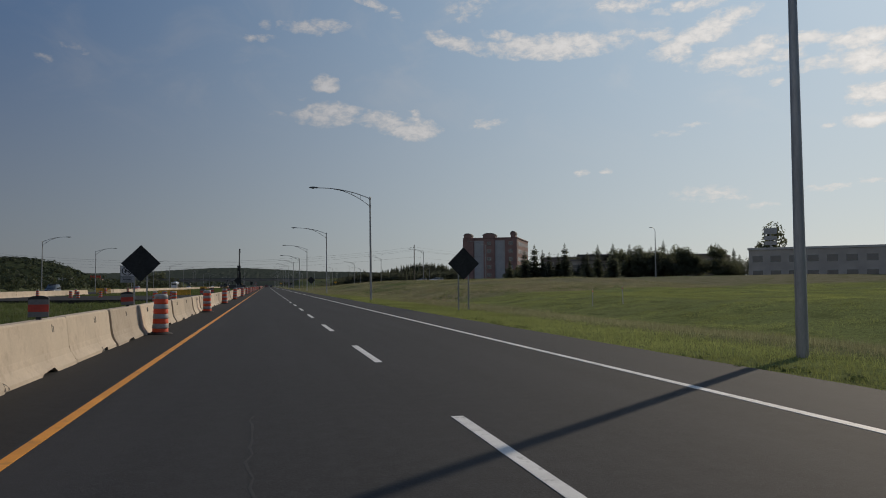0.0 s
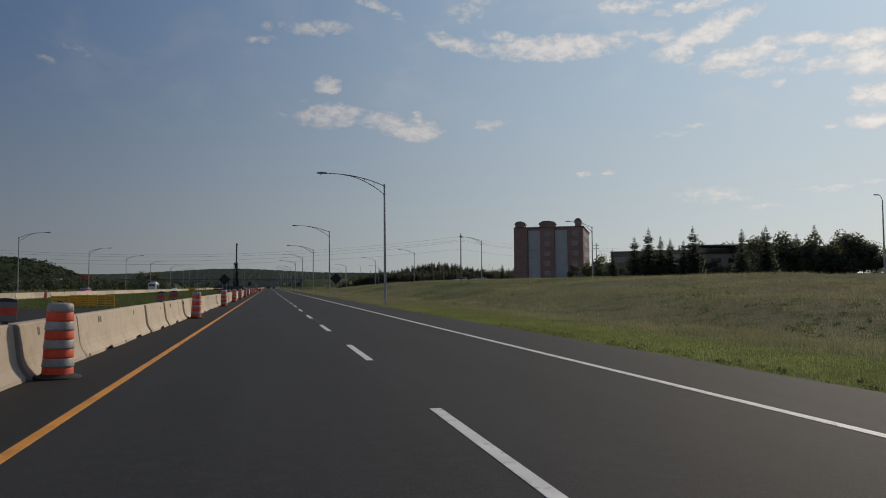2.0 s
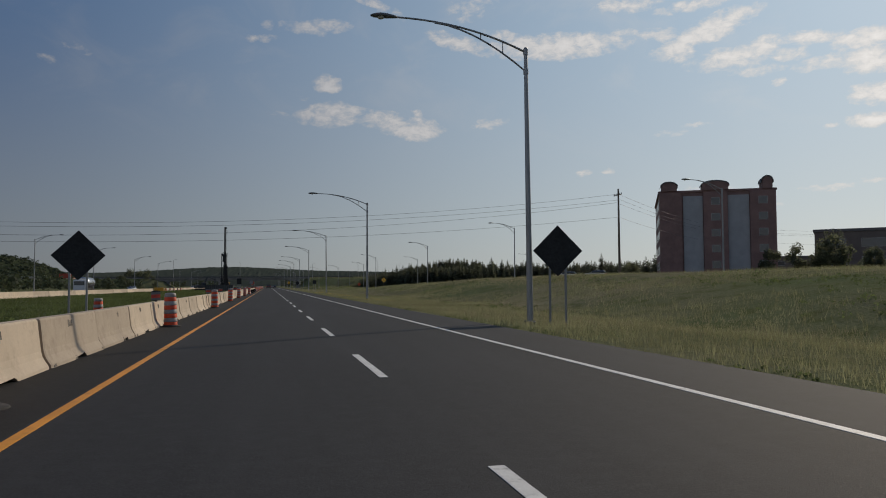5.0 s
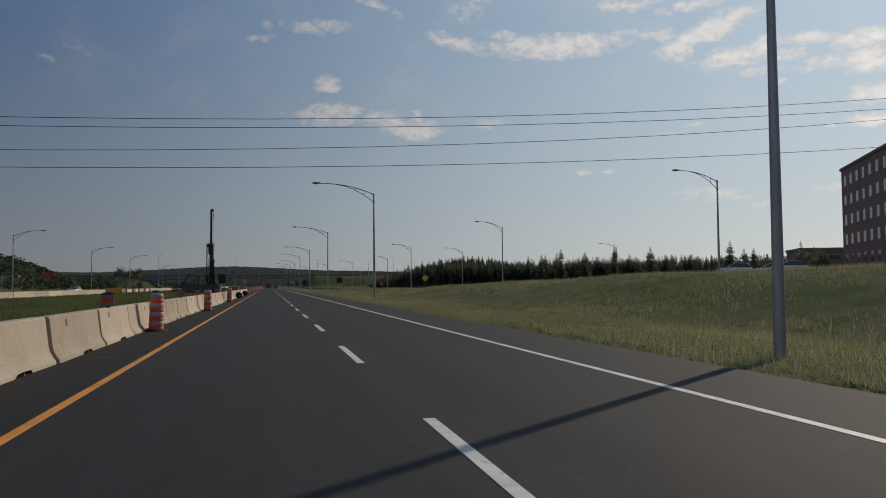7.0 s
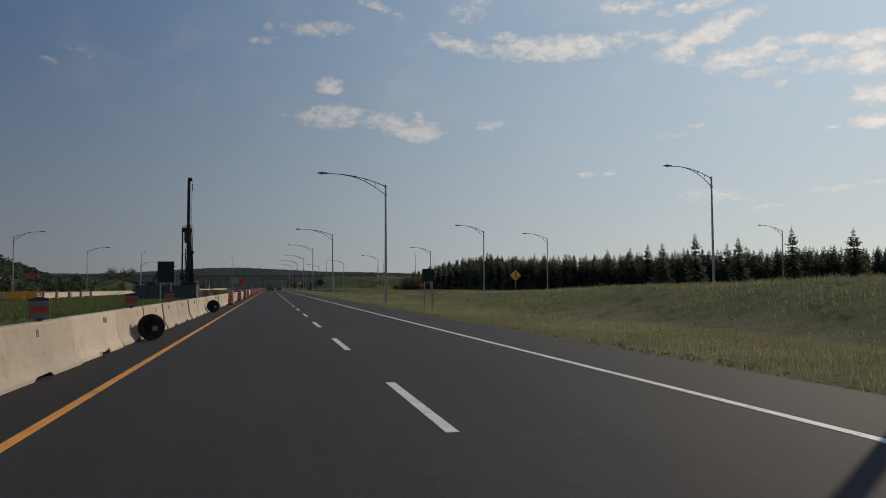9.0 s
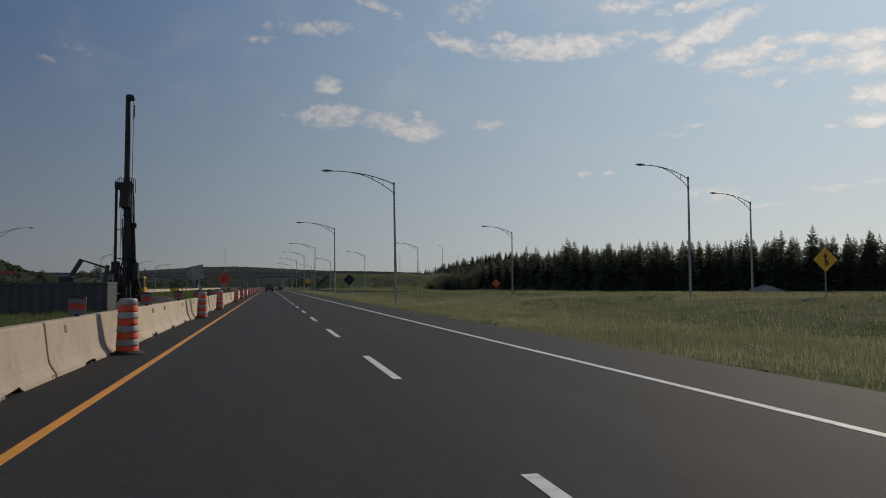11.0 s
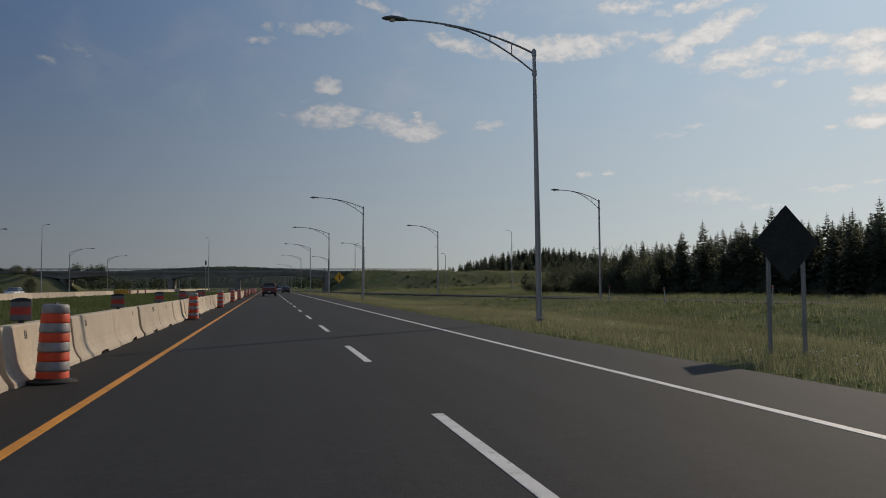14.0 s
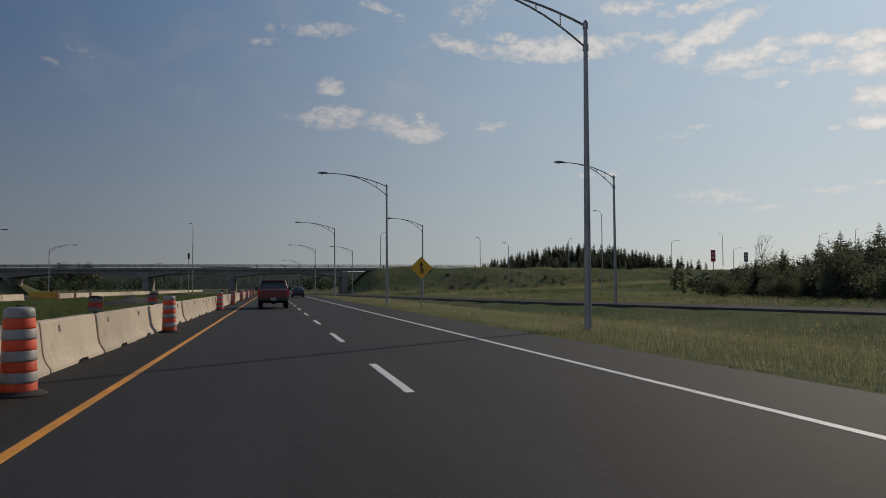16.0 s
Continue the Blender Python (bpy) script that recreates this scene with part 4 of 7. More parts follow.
def make_signal(at):
    t = thing("traffic_signal", "dark traffic signal on a slim pole beside the overpass railing", "traffic signal", at=at)
    g = Geo()
    g.tube([(0, 0, 0), (0, 0, 10.2)], [0.10, 0.06], 8)
    part("pole", g, GALV, t)
    g = Geo()
    g.box((0, -0.12, 9.5), (0.5, 0.22, 1.4), bevel=0.05)
    part("housing", g, BLACKTRIM, t)
    for k in range(3):
        g = Geo()
        g.tube([(0, -0.235, 9.05 + 0.45 * k), (0, -0.25, 9.05 + 0.45 * k)], 0.14, 12)
        part("lens", g, LAMPHEAD, t)
    return t


make_signal(pose(-19.3, 668.0, gz0(-19.3, 668)))


# ---- signs ----
def make_diamond(name, side, material, label, at, group, symbol=None, posts=1, z=2.35, gap=0.6):
    t = thing(name, label, "road sign", group, at)
    g = Geo()
    r = side / math.sqrt(2)
    b = 0.06
    poly = [(-r + b, b), (-r, 0), (-r + b, -b), (-b, -r + b), (0, -r), (b, -r + b), (r - b, -b), (r, 0), (r - b, b), (b, r - b), (0, r), (-b, r - b)]
    g.prism([(x, q + z) for x, q in poly], "y", -0.012, 0.012)
    part("panel", g, material, t)
    if symbol:
        g = Geo()
        k = side / 1.2
        if symbol == "merge":
            for poly in ([(-0.05, -0.42), (0.05, -0.42), (0.05, 0.2), (-0.05, 0.2)], [(-0.16, 0.16), (0.16, 0.16), (0, 0.46)], [(0.05, -0.10), (0.05, 0.04), (0.21, -0.22), (0.21, -0.40), (0.12, -0.40), (0.12, -0.24)]):
                g.prism([(x * k, q * k + z) for x, q in poly], "y", -0.018, -0.0125)
        else:
            bend = [(-0.20, -0.34), (-0.20, -0.10), (-0.12, 0.10), (-0.12, 0.36)]
            for (x0, z0), (x1, z1) in zip(bend, bend[1:]):
                g.prism([(q * k, r * k + z) for q, r in ((x0 - 0.06, z0), (x0 + 0.06, z0), (x1 + 0.06, z1), (x1 - 0.06, z1))], "y", -0.018, -0.0125)
            g.prism([(q * k, r * k + z) for q, r in ((0.12, -0.34), (0.24, -0.34), (0.24, 0.36), (0.12, 0.36))], "y", -0.018, -0.0125)
        part("symbol", g, SIGNBLACK, t)
    for k in range(posts):
        x = (k - (posts - 1) / 2) * gap
        g = Geo()
        g.box((x, 0.045, (z + 0.3) / 2), (0.07, 0.06, z + 0.3))
        part("post", g, GALV, t)
    return t


gz = terrain
COVER = "diamond road sign covered with black plastic on a steel post"
cov = make_diamond("covered_sign", 1.32, BLACKCLOTH, COVER, pose(-6.3, 39.8, gz(-6.3, 39.8), 0, 0, 2), "covered signs", z=2.68, posts=2)
for x, y in ((10.9, 41.0), (-6.8, 184.6), (10.4, 180)):
    copy_thing(cov, pose(x, y, gz(x, y), 0, 0, rnd.uniform(-4, 4)))
make_diamond("covered_sign", 1.13, BLACKCLOTH, COVER, pose(10.7, 437.2, gz(10.7, 437.2) - 0.05), "covered signs", z=2.4, posts=2, gap=0.85)
make_diamond("lane_shift_sign", 1.32, SIGNORANGE, "orange diamond road sign with two black bars behind the barrier", pose(-5.78, 437.2, gz(-5.78, 437.2), 0, 0, 3), "", "shift", 2, z=2.5)
make_diamond("small_orange_sign", 0.95, SIGNORANGE, "small orange diamond road sign beside the ramp", pose(35.2, 448, gz(35.2, 448), 0, 0, -8), "", "shift", 1, z=1.7)
merge = make_diamond("merge_sign", 1.1, SIGNYELLOW, "yellow diamond merge sign with black arrow on a steel post", pose(10.0, 531.4, gz(10.0, 531.4)), "merge signs", "merge", 1, z=2.78)
copy_thing(merge, pose(33.9, 375, min(gz(33.9, 375), 0.05), 0, 0, -10))


def make_turn_sign(at):
    """A white board with a crossed-out turning arrow above a text board."""
    t = thing("no_turn_sign", "white no-U-turn sign with black arrow above a grey text board", "road sign", at=at)
    g = Geo()
    g.box((0, 0, 3.52), (1.5, 0.03, 1.22), bevel=0.01)
    part("panel", g, SIGNWHITE, t)
    g = Geo()
    g.box((0, -0.002, 3.52), (1.56, 0.02, 1.28))
    part("border", g, SIGNBLACK, t)
    g = Geo()
    ring = [(0.56 * math.cos(a), -0.02, 3.52 + 0.5 * math.sin(a)) for a in np.linspace(0, 2 * math.pi, 33)]
    g.tube(ring, 0.05, 6)
    g.tube([(-0.40, -0.02, 3.84), (0.40, -0.02, 3.2)], 0.045, 6)
    part("ban_ring", g, SIGNBLACK, t)
    g = Geo()
    bow = [(0.2, -0.02, 3.2), (0.2, -0.02, 3.6)] + [(0.2 * math.cos(a), -0.02, 3.62 + 0.18 * math.sin(a)) for a in np.linspace(0.2, math.pi - 0.2, 7)] + [(-0.2, -0.02, 3.6), (-0.2, -0.02, 3.45)]
    g.tube(bow, 0.045, 6)
    g.prism([(-0.36, 3.48), (-0.04, 3.48), (-0.2, 3.24)], "y", -0.035, -0.018)
    part("arrow", g, SIGNBLACK, t)
    g = Geo()
    g.box((0, 0, 2.5), (1.5, 0.03, 0.74), bevel=0.01)
    board = part("text_board", g, SIGNGREY, t)
    for z, w in ((2.68, 1.1), (2.5, 0.9), (2.32, 1.15)):
        g = Geo()
        g.box((0, -0.018, z), (w, 0.006, 0.07))
        part("text_bar", g, SIGNBLACK, board)
    g = Geo()
    g.box((0, 0.05, 2.0), (0.1, 0.08, 4.1))
    part("post", g, WOODPOLE, t)
    return t


SIGNWHITE = mat("sign_white", (0.55, 0.54, 0.53), 0.5, var=0.06, scale=2.0)
make_turn_sign(pose(-16.3, 94.6, gz(-16.3, 94.6), 0, 0, 3))


def make_price_sign(at, w, h, top, paint, label):
    t = thing("pylon_sign", label, "sign", "pylon signs beyond the ramp", at)
    g = Geo()
    g.box((0, 0, (top - h) / 2), (0.3, 0.3, top - h), bevel=0.03)
    part("pole", g, GALV, t)
    g = Geo()
    g.box((0, 0, top - h / 2), (w, 0.4, h), bevel=0.05)
    p = part("panel", g, paint, t)
    for k in range(2):
        g = Geo()
        g.box((0, -0.21, top - h * (0.3 + 0.35 * k)), (w * 0.6, 0.02, h * 0.12))
        part("lettering_bar", g, SIGNWHITE, p)


SIGNRED = mat("sign_red", (0.34, 0.035, 0.03), 0.5, var=0.08, scale=2.0)
make_price_sign(pose(145.6, 704, gz(145.6, 704), 0, 0, -30), 1.5, 3.9, 13.4 - gz(145.6, 704), SIGNRED, "tall red upright advertising sign on a pole")
make_price_sign(pose(156.8, 702, gz(156.8, 702), 0, 0, -30), 1.3, 3.2, 12.6 - gz(156.8, 702), LAMPHEAD, "narrow dark upright advertising sign on a pole")


def make_dark_board(at, w, h, z, label):
    t = thing("covered_board", label, "road sign", "covered boards", at)
    g = Geo()
    g.box((0, 0, z), (w, 0.06, h), bevel=0.02)
    part("panel", g, BLACKCLOTH, t)
    for sx in (-0.32, 0.32):
        g = Geo()
        g.box((sx * w, 0.06, (z + h * 0.4) / 2), (0.07, 0.06, z + h * 0.4))
        part("post", g, GALV, t)
    return t


make_dark_board(pose(-6.2, 324.5, gz(-6.2, 324.5)), 0.98, 1.3, 2.5, "tall rectangular sign wrapped in black plastic in the median")
make_dark_board(pose(10.2, 323, gz(10.2, 323)), 0.8, 0.8, 2.2, "square sign wrapped in black plastic on the verge")
t = thing("tilted_sign", "bare grey back of a leaning road sign on a bent post", "road sign", at=pose(-4.5, 390.5, gz(-4.5, 390.5) + 0.15, 0, -12, 4))
g = Geo()
g.box((0, 0, 2.35), (0.95, 0.03, 1.0), bevel=0.01)
part("panel", g, SIGNGREY, t)
g = Geo()
g.box((0, -0.05, 1.25), (0.07, 0.06, 3.0))
part("post", g, GALV, t)
g = Geo()
g.box((0, 0, 2.35), (0.99, 0.022, 1.04), bevel=0.005)
part("rim", g, BLACKTRIM, t)
g = Geo()
g.box((0, 0, 0), (0.7, 0.03, 0.75), bevel=0.01)
part("second_panel", g, SIGNGREY, t, "smaller grey panel askew behind", pose(-0.32, 0.05, 2.33, 0, -22, 0))


# ---- power line ----
def make_utility_pole(at, h, group, arms=1):
    t = thing("utility_pole", "weathered wooden utility pole with cross-arm and insulators", "utility pole", group, at)
    g = Geo()
    g.tube([(0, 0, -0.1), (0, 0, h)], [0.19, 0.12], 10)
    part("pole", g, WOODPOLE, t)
    for k in range(arms):
        z = h - 0.9 - 1.3 * k
        g = Geo()
        g.box((0, 0.16, z), (0.12, 2.5, 0.14) if arms == 1 else (2.3, 0.12, 0.14), bevel=0.01)
        part("cross_arm", g, WOODPOLE, t)
        for s in (-1.1, -0.5, 0.5, 1.1):
            g = Geo()
            g.turned([(0.05, 0), (0.07, 0.06), (0.04, 0.10), (0.06, 0.15), (0.0, 0.2)], 8, centre=(0, s + 0.16, z + 0.07) if arms == 1 else (s, 0, z + 0.07))
            part("insulator", g, LAMPHEAD, t)
    return t


PX, PY = 50.5, 254.6
make_utility_pole(pose(PX, PY, gz(PX, PY)), 13.0, "utility poles", 1)
make_utility_pole(pose(-84, PY, 0, 0, 0, 0), 12.6, "utility poles", 1)
make_utility_pole(pose(123, 325, 2.5), 15.0, "utility poles", 2)
make_utility_pole(pose(176, 300, 2.5), 14.0, "utility poles", 2)


def wire(a, b, sag, name="power_line"):
    a, b = Vector(a), Vector(b)
    pts = [a.lerp(b, u) - Vector((0, 0, sag * 4 * u * (1 - u))) for u in np.linspace(0, 1, 25)]
    g = Geo()
    g.tube(pts, 0.016, 5)
    tagged(part(name, g, WIRE), "thin dark overhead power line strung between poles", "power line", "power lines")


for dy, zr, zl, sag in ((0, 14.6, 11.9, 3.85), (-0.6, 13.7, 11.1, 3.55), (0.6, 13.4, 10.4, 4.0), (0.1, 11.2, 9.0, 3.1)):
    wire((PX, PY + dy, zr), (-84, PY + dy, zl), sag)
    wire((PX, PY + dy, zr), (123, 325 + dy, zr + 1.0), 1.4)
    wire((123, 325 + dy, zr + 1.0), (176, 300 + dy, zr + 0.5), 1.0)


# ---- hotel ----
def window_unit(parent, x, z, w, h, depth, side="front"):
    """A framed window proud of a wall whose plane is y = depth, in the parent's axes."""
    g = Geo()
    g.box((x, depth - 0.03, z), (w, 0.06, h))
    p = part("window", g, FRAMEWHITE, parent)
    g = Geo()
    g.box((x, depth - 0.05, z), (w - 0.16, 0.04, h - 0.16))
    part("pane", g, DARKGLASS, p)
    return p


def make_hotel():
    base = 3.2
    t = thing("hotel_building", "five-storey red brick hotel with grey stucco bays and rounded roof turrets", "building", at=pose(78.5, 291.8, base, 0, 0, -28))
    W, D, H = 22.2, 31.0, 16.6
    g = Geo()
    g.box((W / 2, D / 2, H / 2), (W, D, H))
    walls = part("wall", g, BRICK, t, "red brick wall")
    g = Geo()
    g.box((W / 2, D / 2, H + 0.25), (W + 0.5, D + 0.5, 0.5), bevel=0.1)
    part("cornice", g, BRICK, t)
    for x0, x1 in ((4.6, 8.4), (13.2, 17.2)):
        g = Geo()
        g.box(((x0 + x1) / 2, -0.08, H / 2 - 0.3), (x1 - x0, 0.2, H - 0.8))
        part("stucco_bay", g, STUCCO, t, "smooth grey stucco panel")
    # bays that stand proud, with domed caps
    for cx, w, top in ((2.1, 4.4, 2.0), (10.8, 4.6, 1.9), (19.7, 4.8, 2.2)):
        g = Geo()
        g.box((cx, -0.35, H / 2), (w, 0.9, H))
        part("brick_bay", g, BRICK, t)
    for cx, w, hgt in ((1.9, 3.0, 1.7), (10.8, 5.0, 1.7), (20.6, 1.9, 2.3)):
        arc = [(cx + w / 2 * math.cos(a), H + 0.5 + hgt * 0.55 + hgt * 0.45 * math.sin(a)) for a in np.linspace(0, math.pi, 13)]
        g = Geo()
        g.prism([(cx + w / 2, H + 0.4), *arc, (cx - w / 2, H + 0.4)], "y", -0.6, 3.2)
        part("turret", g, BRICK, t)
        g = Geo()
        arc2 = [(cx + (w / 2 + 0.22) * math.cos(a), H + 0.5 + hgt * 0.55 + (hgt * 0.45 + 0.2) * math.sin(a)) for a in np.linspace(0, math.pi, 13)]
        g.prism(arc2 + [(x, z - 0.25) for x, z in arc2[::-1]], "y", -0.75, 3.3)
        part("turret_cap", g, ROOF, t)
    for k in range(5):
        z = 1.9 + 3.2 * k
        for cx in (10.8, 19.7):
            window_unit(t, cx - 0.0, z, 1.7, 1.5, -0.8)
    # windows of the long sides
    for sgn, wx in ((-1, 0.0), (1, W)):
        for k in range(5):
            for j in range(9):
                y, z = 2.2 + 3.3 * j, 1.9 + 3.2 * k
                g = Geo()
                g.box((wx + sgn * 0.03, y, z), (0.06, 1.3, 1.7))
                p = part("window", g, FRAMEWHITE, t)
                g = Geo()
                g.box((wx + sgn * 0.05, y, z), (0.04, 1.14, 1.54))
                part("pane", g, DARKGLASS, p)
    g = Geo()
    g.box((W / 2, D / 2, H + 0.52), (W - 0.4, D - 0.4, 0.05))
    part("roof", g, ROOF, t)
    return t


make_hotel()


def make_low_building(name, label, at, W, D, H, wall, band, bays, canopy=False):
    t = thing(name, label, "building", at=at)
    g = Geo()
    g.box((W / 2, D / 2, H / 2), (W, D, H))
    part("wall", g, wall, t)
    g = Geo()
    g.box((W / 2, D / 2, H + 0.1), (W + 0.5, D + 0.5, 0.6), bevel=0.05)
    part("parapet", g, band, t)
    if canopy:
        g = Geo()
        g.box((W * 0.5, -1.2, H + 1.6), (W * 0.8, D * 0.7, 0.35), bevel=0.05)
        part("roof_canopy", g, ROOF, t)
        g = Geo()
        g.box((W * 0.5, 1.5, H + 0.8), (W * 0.55, D * 0.4, 1.5))
        part("clerestory", g, DARKGLASS, t)
    for k in range(bays):
        x = W * (k + 0.5) / bays
        for z in ((H * 0.3, H * 0.72) if H > 6 else (H * 0.5,)):
            window_unit(t, x, z, W / bays * 0.62, H * 0.2, 0.0)
    return t


make_low_building("office_building", "low pale office building with overhanging flat roof behind spruces", pose(96, 224, 2.3, 0, 0, -20), 24, 12, 6.6, CLAD, ROOF, 6, True)
make_low_building("store_building", "long dark flat-roofed commercial building behind a tree row", pose(109, 284, 3.0, 0, 0, -42), 70, 22, 8.8, CLADDARK, ROOF, 10)
make_low_building("parking_building", "long grey flat-roofed building with rows of openings", pose(122, 168, 1.0, 0, 0, -45), 60, 18, 9.0, CLAD, FRAMEWHITE, 14)
make_low_building("lodge_building", "dark gabled lodging block beyond the ramp", pose(128, 372, 2.5, 0, 0, -25), 46, 14, 7.0, CLADDARK, ROOF, 9)


# ---- trees ----
def conifer_geo(h, seed):
    """A spruce: whorls of drooping sprays, sparse and upswept near the tip."""
    r = random.Random(seed)
    g = Geo()
    g.tube([(0, 0, -0.2), (0, 0, h * 0.55), (0, 0, h * 1.0)], [0.016 * h, 0.009 * h, 0.012], 6, 0)
    fat = r.uniform(0.29, 0.37)
    z = h * 0.04
    while z < h * 0.985:
        u = z / h
        reach = h * fat * ((1 - u) ** 0.9) * r.uniform(0.75, 1.15) + 0.12
        n = max(5, int(11 * (1 - u) + 5))
        off = r.random() * 7
        for k in range(n):
            a = off + 2 * math.pi * k / n + r.uniform(-0.3, 0.3)
            L = reach * r.uniform(0.45, 1.15)
            w = 0.17 * L + 0.05
            d = Vector((math.cos(a), math.sin(a), 0))
            s = Vector((-d.y, d.x, 0))
            droop = L * r.uniform(-0.42, -0.12) if u < 0.7 else L * r.uniform(-0.1, 0.45)
            b0 = Vector((0, 0, z))
            m1 = b0 + d * L * 0.45 + Vector((0, 0, droop * 0.35))
            m2 = b0 + d * L * 0.78 + Vector((0, 0, droop * 0.8))
            tip = b0 + d * L + Vector((0, 0, droop + 0.08 * L))
            hang = Vector((0, 0, -0.16 * L - 0.04))
            g.add([b0, m1 + s * w + hang, m2, m1 - s * w + hang, tip, m2 + s * w * 0.8 + hang * 0.8, m2 - s * w * 0.8 + hang * 0.8],
                  [(0, 1, 2), (0, 2, 3), (2, 5, 4), (2, 4, 6)], 1)
        z += max(0.10, h * (0.036 - 0.014 * u) * r.uniform(0.75, 1.3))
    g.add([(0.05, 0, h * 0.93), (-0.03, 0.05, h * 0.93), (-0.03, -0.05, h * 0.93), (0, 0, h * 1.03)], [(0, 1, 3), (1, 2, 3), (2, 0, 3)], 1)
    return g


def shrub_geo(h, seed, wide=0.55):
    """A bush or bushy tree whose leaves reach the ground: overlapping lobes of leaves."""
    r = random.Random(seed)
    g = Geo()
    lobes = []
    for k in range(9):
        a = 2 * math.pi * k / 9 + r.uniform(-0.4, 0.4)
        rad = h * wide * r.uniform(0.2, 0.75)
        lobes.append((Vector((math.cos(a) * rad, math.sin(a) * rad, h * r.uniform(0.18, 0.62))), h * r.uniform(0.2, 0.3)))
    lobes.append((Vector((r.uniform(-0.1, 0.1) * h, 0, h * 0.74)), h * 0.26))
    for c, R in lobes:
        g.tube([(0, 0, -0.1), tuple(c * 0.5), tuple(c)], [0.012 * h, 0.008 * h, 0.003 * h], 5, 0)
        for _ in range(420):
            d = Vector((r.gauss(0, 1), r.gauss(0, 1), r.gauss(0, 0.9))).normalized()
            p = c + d * R * r.uniform(0.5, 1.12)
            if p.z < 0.02:
                continue
            s = h * r.uniform(0.010, 0.021) + 0.02
            n = (d + Vector((r.uniform(-0.7, 0.7), r.uniform(-0.7, 0.7), r.uniform(-0.2, 0.9)))).normalized()
            q = n.orthogonal().normalized()
            b = n.cross(q)
            g.add([p + q * s, p + b * s * 0.7, p - q * s, p - b * s * 0.7], [(0, 1, 2, 3)], 1)
    return g


def make_shrub(h, seed, at, group):
    t = thing("bush", "dense dark green bush with uneven leafy outline", "bush", group, at)
    g = shrub_geo(h, seed)
    part("stem", split_geo(g, 0), BARK, t)
    part("crown", split_geo(g, 1), BROADLEAF, t)
    return t


def make_dead_tree(h, seed, at):
    t = thing("dead_tree", "bare grey dead tree with thin forked branches", "tree", "dead trees", at)
    r = random.Random(seed)
    g = Geo()
    g.tube([(0, 0, -0.2), (0.05, 0, h * 0.3), (-0.05, 0.05, h * 0.55)], [0.016 * h, 0.012 * h, 0.008 * h], 7)
    part("trunk", g, BARK, t)

    def limb(base, lean, length, rad, depth):
        tip = base + lean * length
        mid = base.lerp(tip, 0.5) + Vector((r.uniform(-0.05, 0.05), r.uniform(-0.05, 0.05), -0.04)) * length
        gl.tube([base, mid, tip], [rad, rad * 0.7, rad * 0.35], 5)
        if depth:
            for _ in range(3):
                q = base.lerp(tip, r.uniform(0.35, 1.0))
                d = (lean + Vector((r.uniform(-0.7, 0.7), r.uniform(-0.7, 0.7), r.uniform(-0.1, 0.5)))).normalized()
                limb(q, d, length * r.uniform(0.35, 0.6), rad * 0.5, depth - 1)

    for k in range(6):
        gl = Geo()
        a = k * 2.4 + r.uniform(-0.3, 0.3)
        lean = Vector((math.cos(a) * 0.32, math.sin(a) * 0.32, 1.0)).normalized()
        limb(Vector((0, 0, h * (0.25 + 0.05 * k))), lean, h * r.uniform(0.35, 0.5), 0.006 * h, 2)
        part("branch", gl, BARK, t)
    return t


def split_geo(g, slot):
    q = Geo()
    q.v = list(g.v)
    for f, m, s in zip(g.f, g.m, g.s):
        if m == slot:
            q.f.append(f), q.m.append(0), q.s.append(s)
    used = sorted({i for f in q.f for i in f})
    back = {o: i for i, o in enumerate(used)}
    q.v = [q.v[i] for i in used]
    q.f = [tuple(back[i] for i in f) for f in q.f]
    return q


def make_conifer(h, seed, at, group):
    t = thing("conifer_tree", "dark green spruce tree with pointed crown", "tree", group, at)
    g = conifer_geo(h, seed)
    part("trunk", split_geo(g, 0), BARK, t)
    part("crown", split_geo(g, 1), CONIFER_HAZED, t)
    return t


def broadleaf_geo(h, seed, spread=0.33):
    r = random.Random(seed)
    g = Geo()
    th = h * 0.32
    g.tube([(0, 0, -0.2), (0.05, 0, th), (0, 0.1, h * 0.6)], [0.03 * h * 0.6, 0.018 * h * 0.6, 0.03], 7, 0)
    ends = []
    for k in range(7):
        a = 2 * math.pi * k / 7 + r.uniform(-0.3, 0.3)
        e = Vector((math.cos(a) * h * spread * r.uniform(0.5, 0.95), math.sin(a) * h * spread * r.uniform(0.5, 0.95), h * r.uniform(0.28, 0.82)))
        g.tube([(0, 0, th * r.uniform(0.7, 1.1)), e * 0.55 + Vector((0, 0, th * 0.4)), e], [0.07, 0.045, 0.015], 5, 0)
        ends.append(e)
    ends.append(Vector((0, 0, h * 0.9)))
    for e in ends:
        R = h * r.uniform(0.19, 0.27)
        for _ in range(230):
            d = Vector((r.gauss(0, 1), r.gauss(0, 1), r.gauss(0, 0.8))).normalized() * R * r.uniform(0.45, 1.05)
            p = e + d
            s = h * r.uniform(0.018, 0.034) + 0.06
            n = (d.normalized() + Vector((r.uniform(-0.7, 0.7), r.uniform(-0.7, 0.7), r.uniform(-0.2, 0.9)))).normalized()
            a = n.orthogonal().normalized()
            b = n.cross(a)
            g.add([p + a * s, p + b * s * 0.7, p - a * s, p - b * s * 0.7], [(0, 1, 2, 3)], 1)
    return g


def make_broadleaf(h, seed, at, group):
    t = thing("broadleaf_tree", "rounded green broadleaf tree with uneven crown", "tree", group, at)
    g = broadleaf_geo(h, seed)
    part("trunk", split_geo(g, 0), BARK, t)
    part("crown", split_geo(g, 1), BROADLEAF, t)
    return t


rt = random.Random(77)
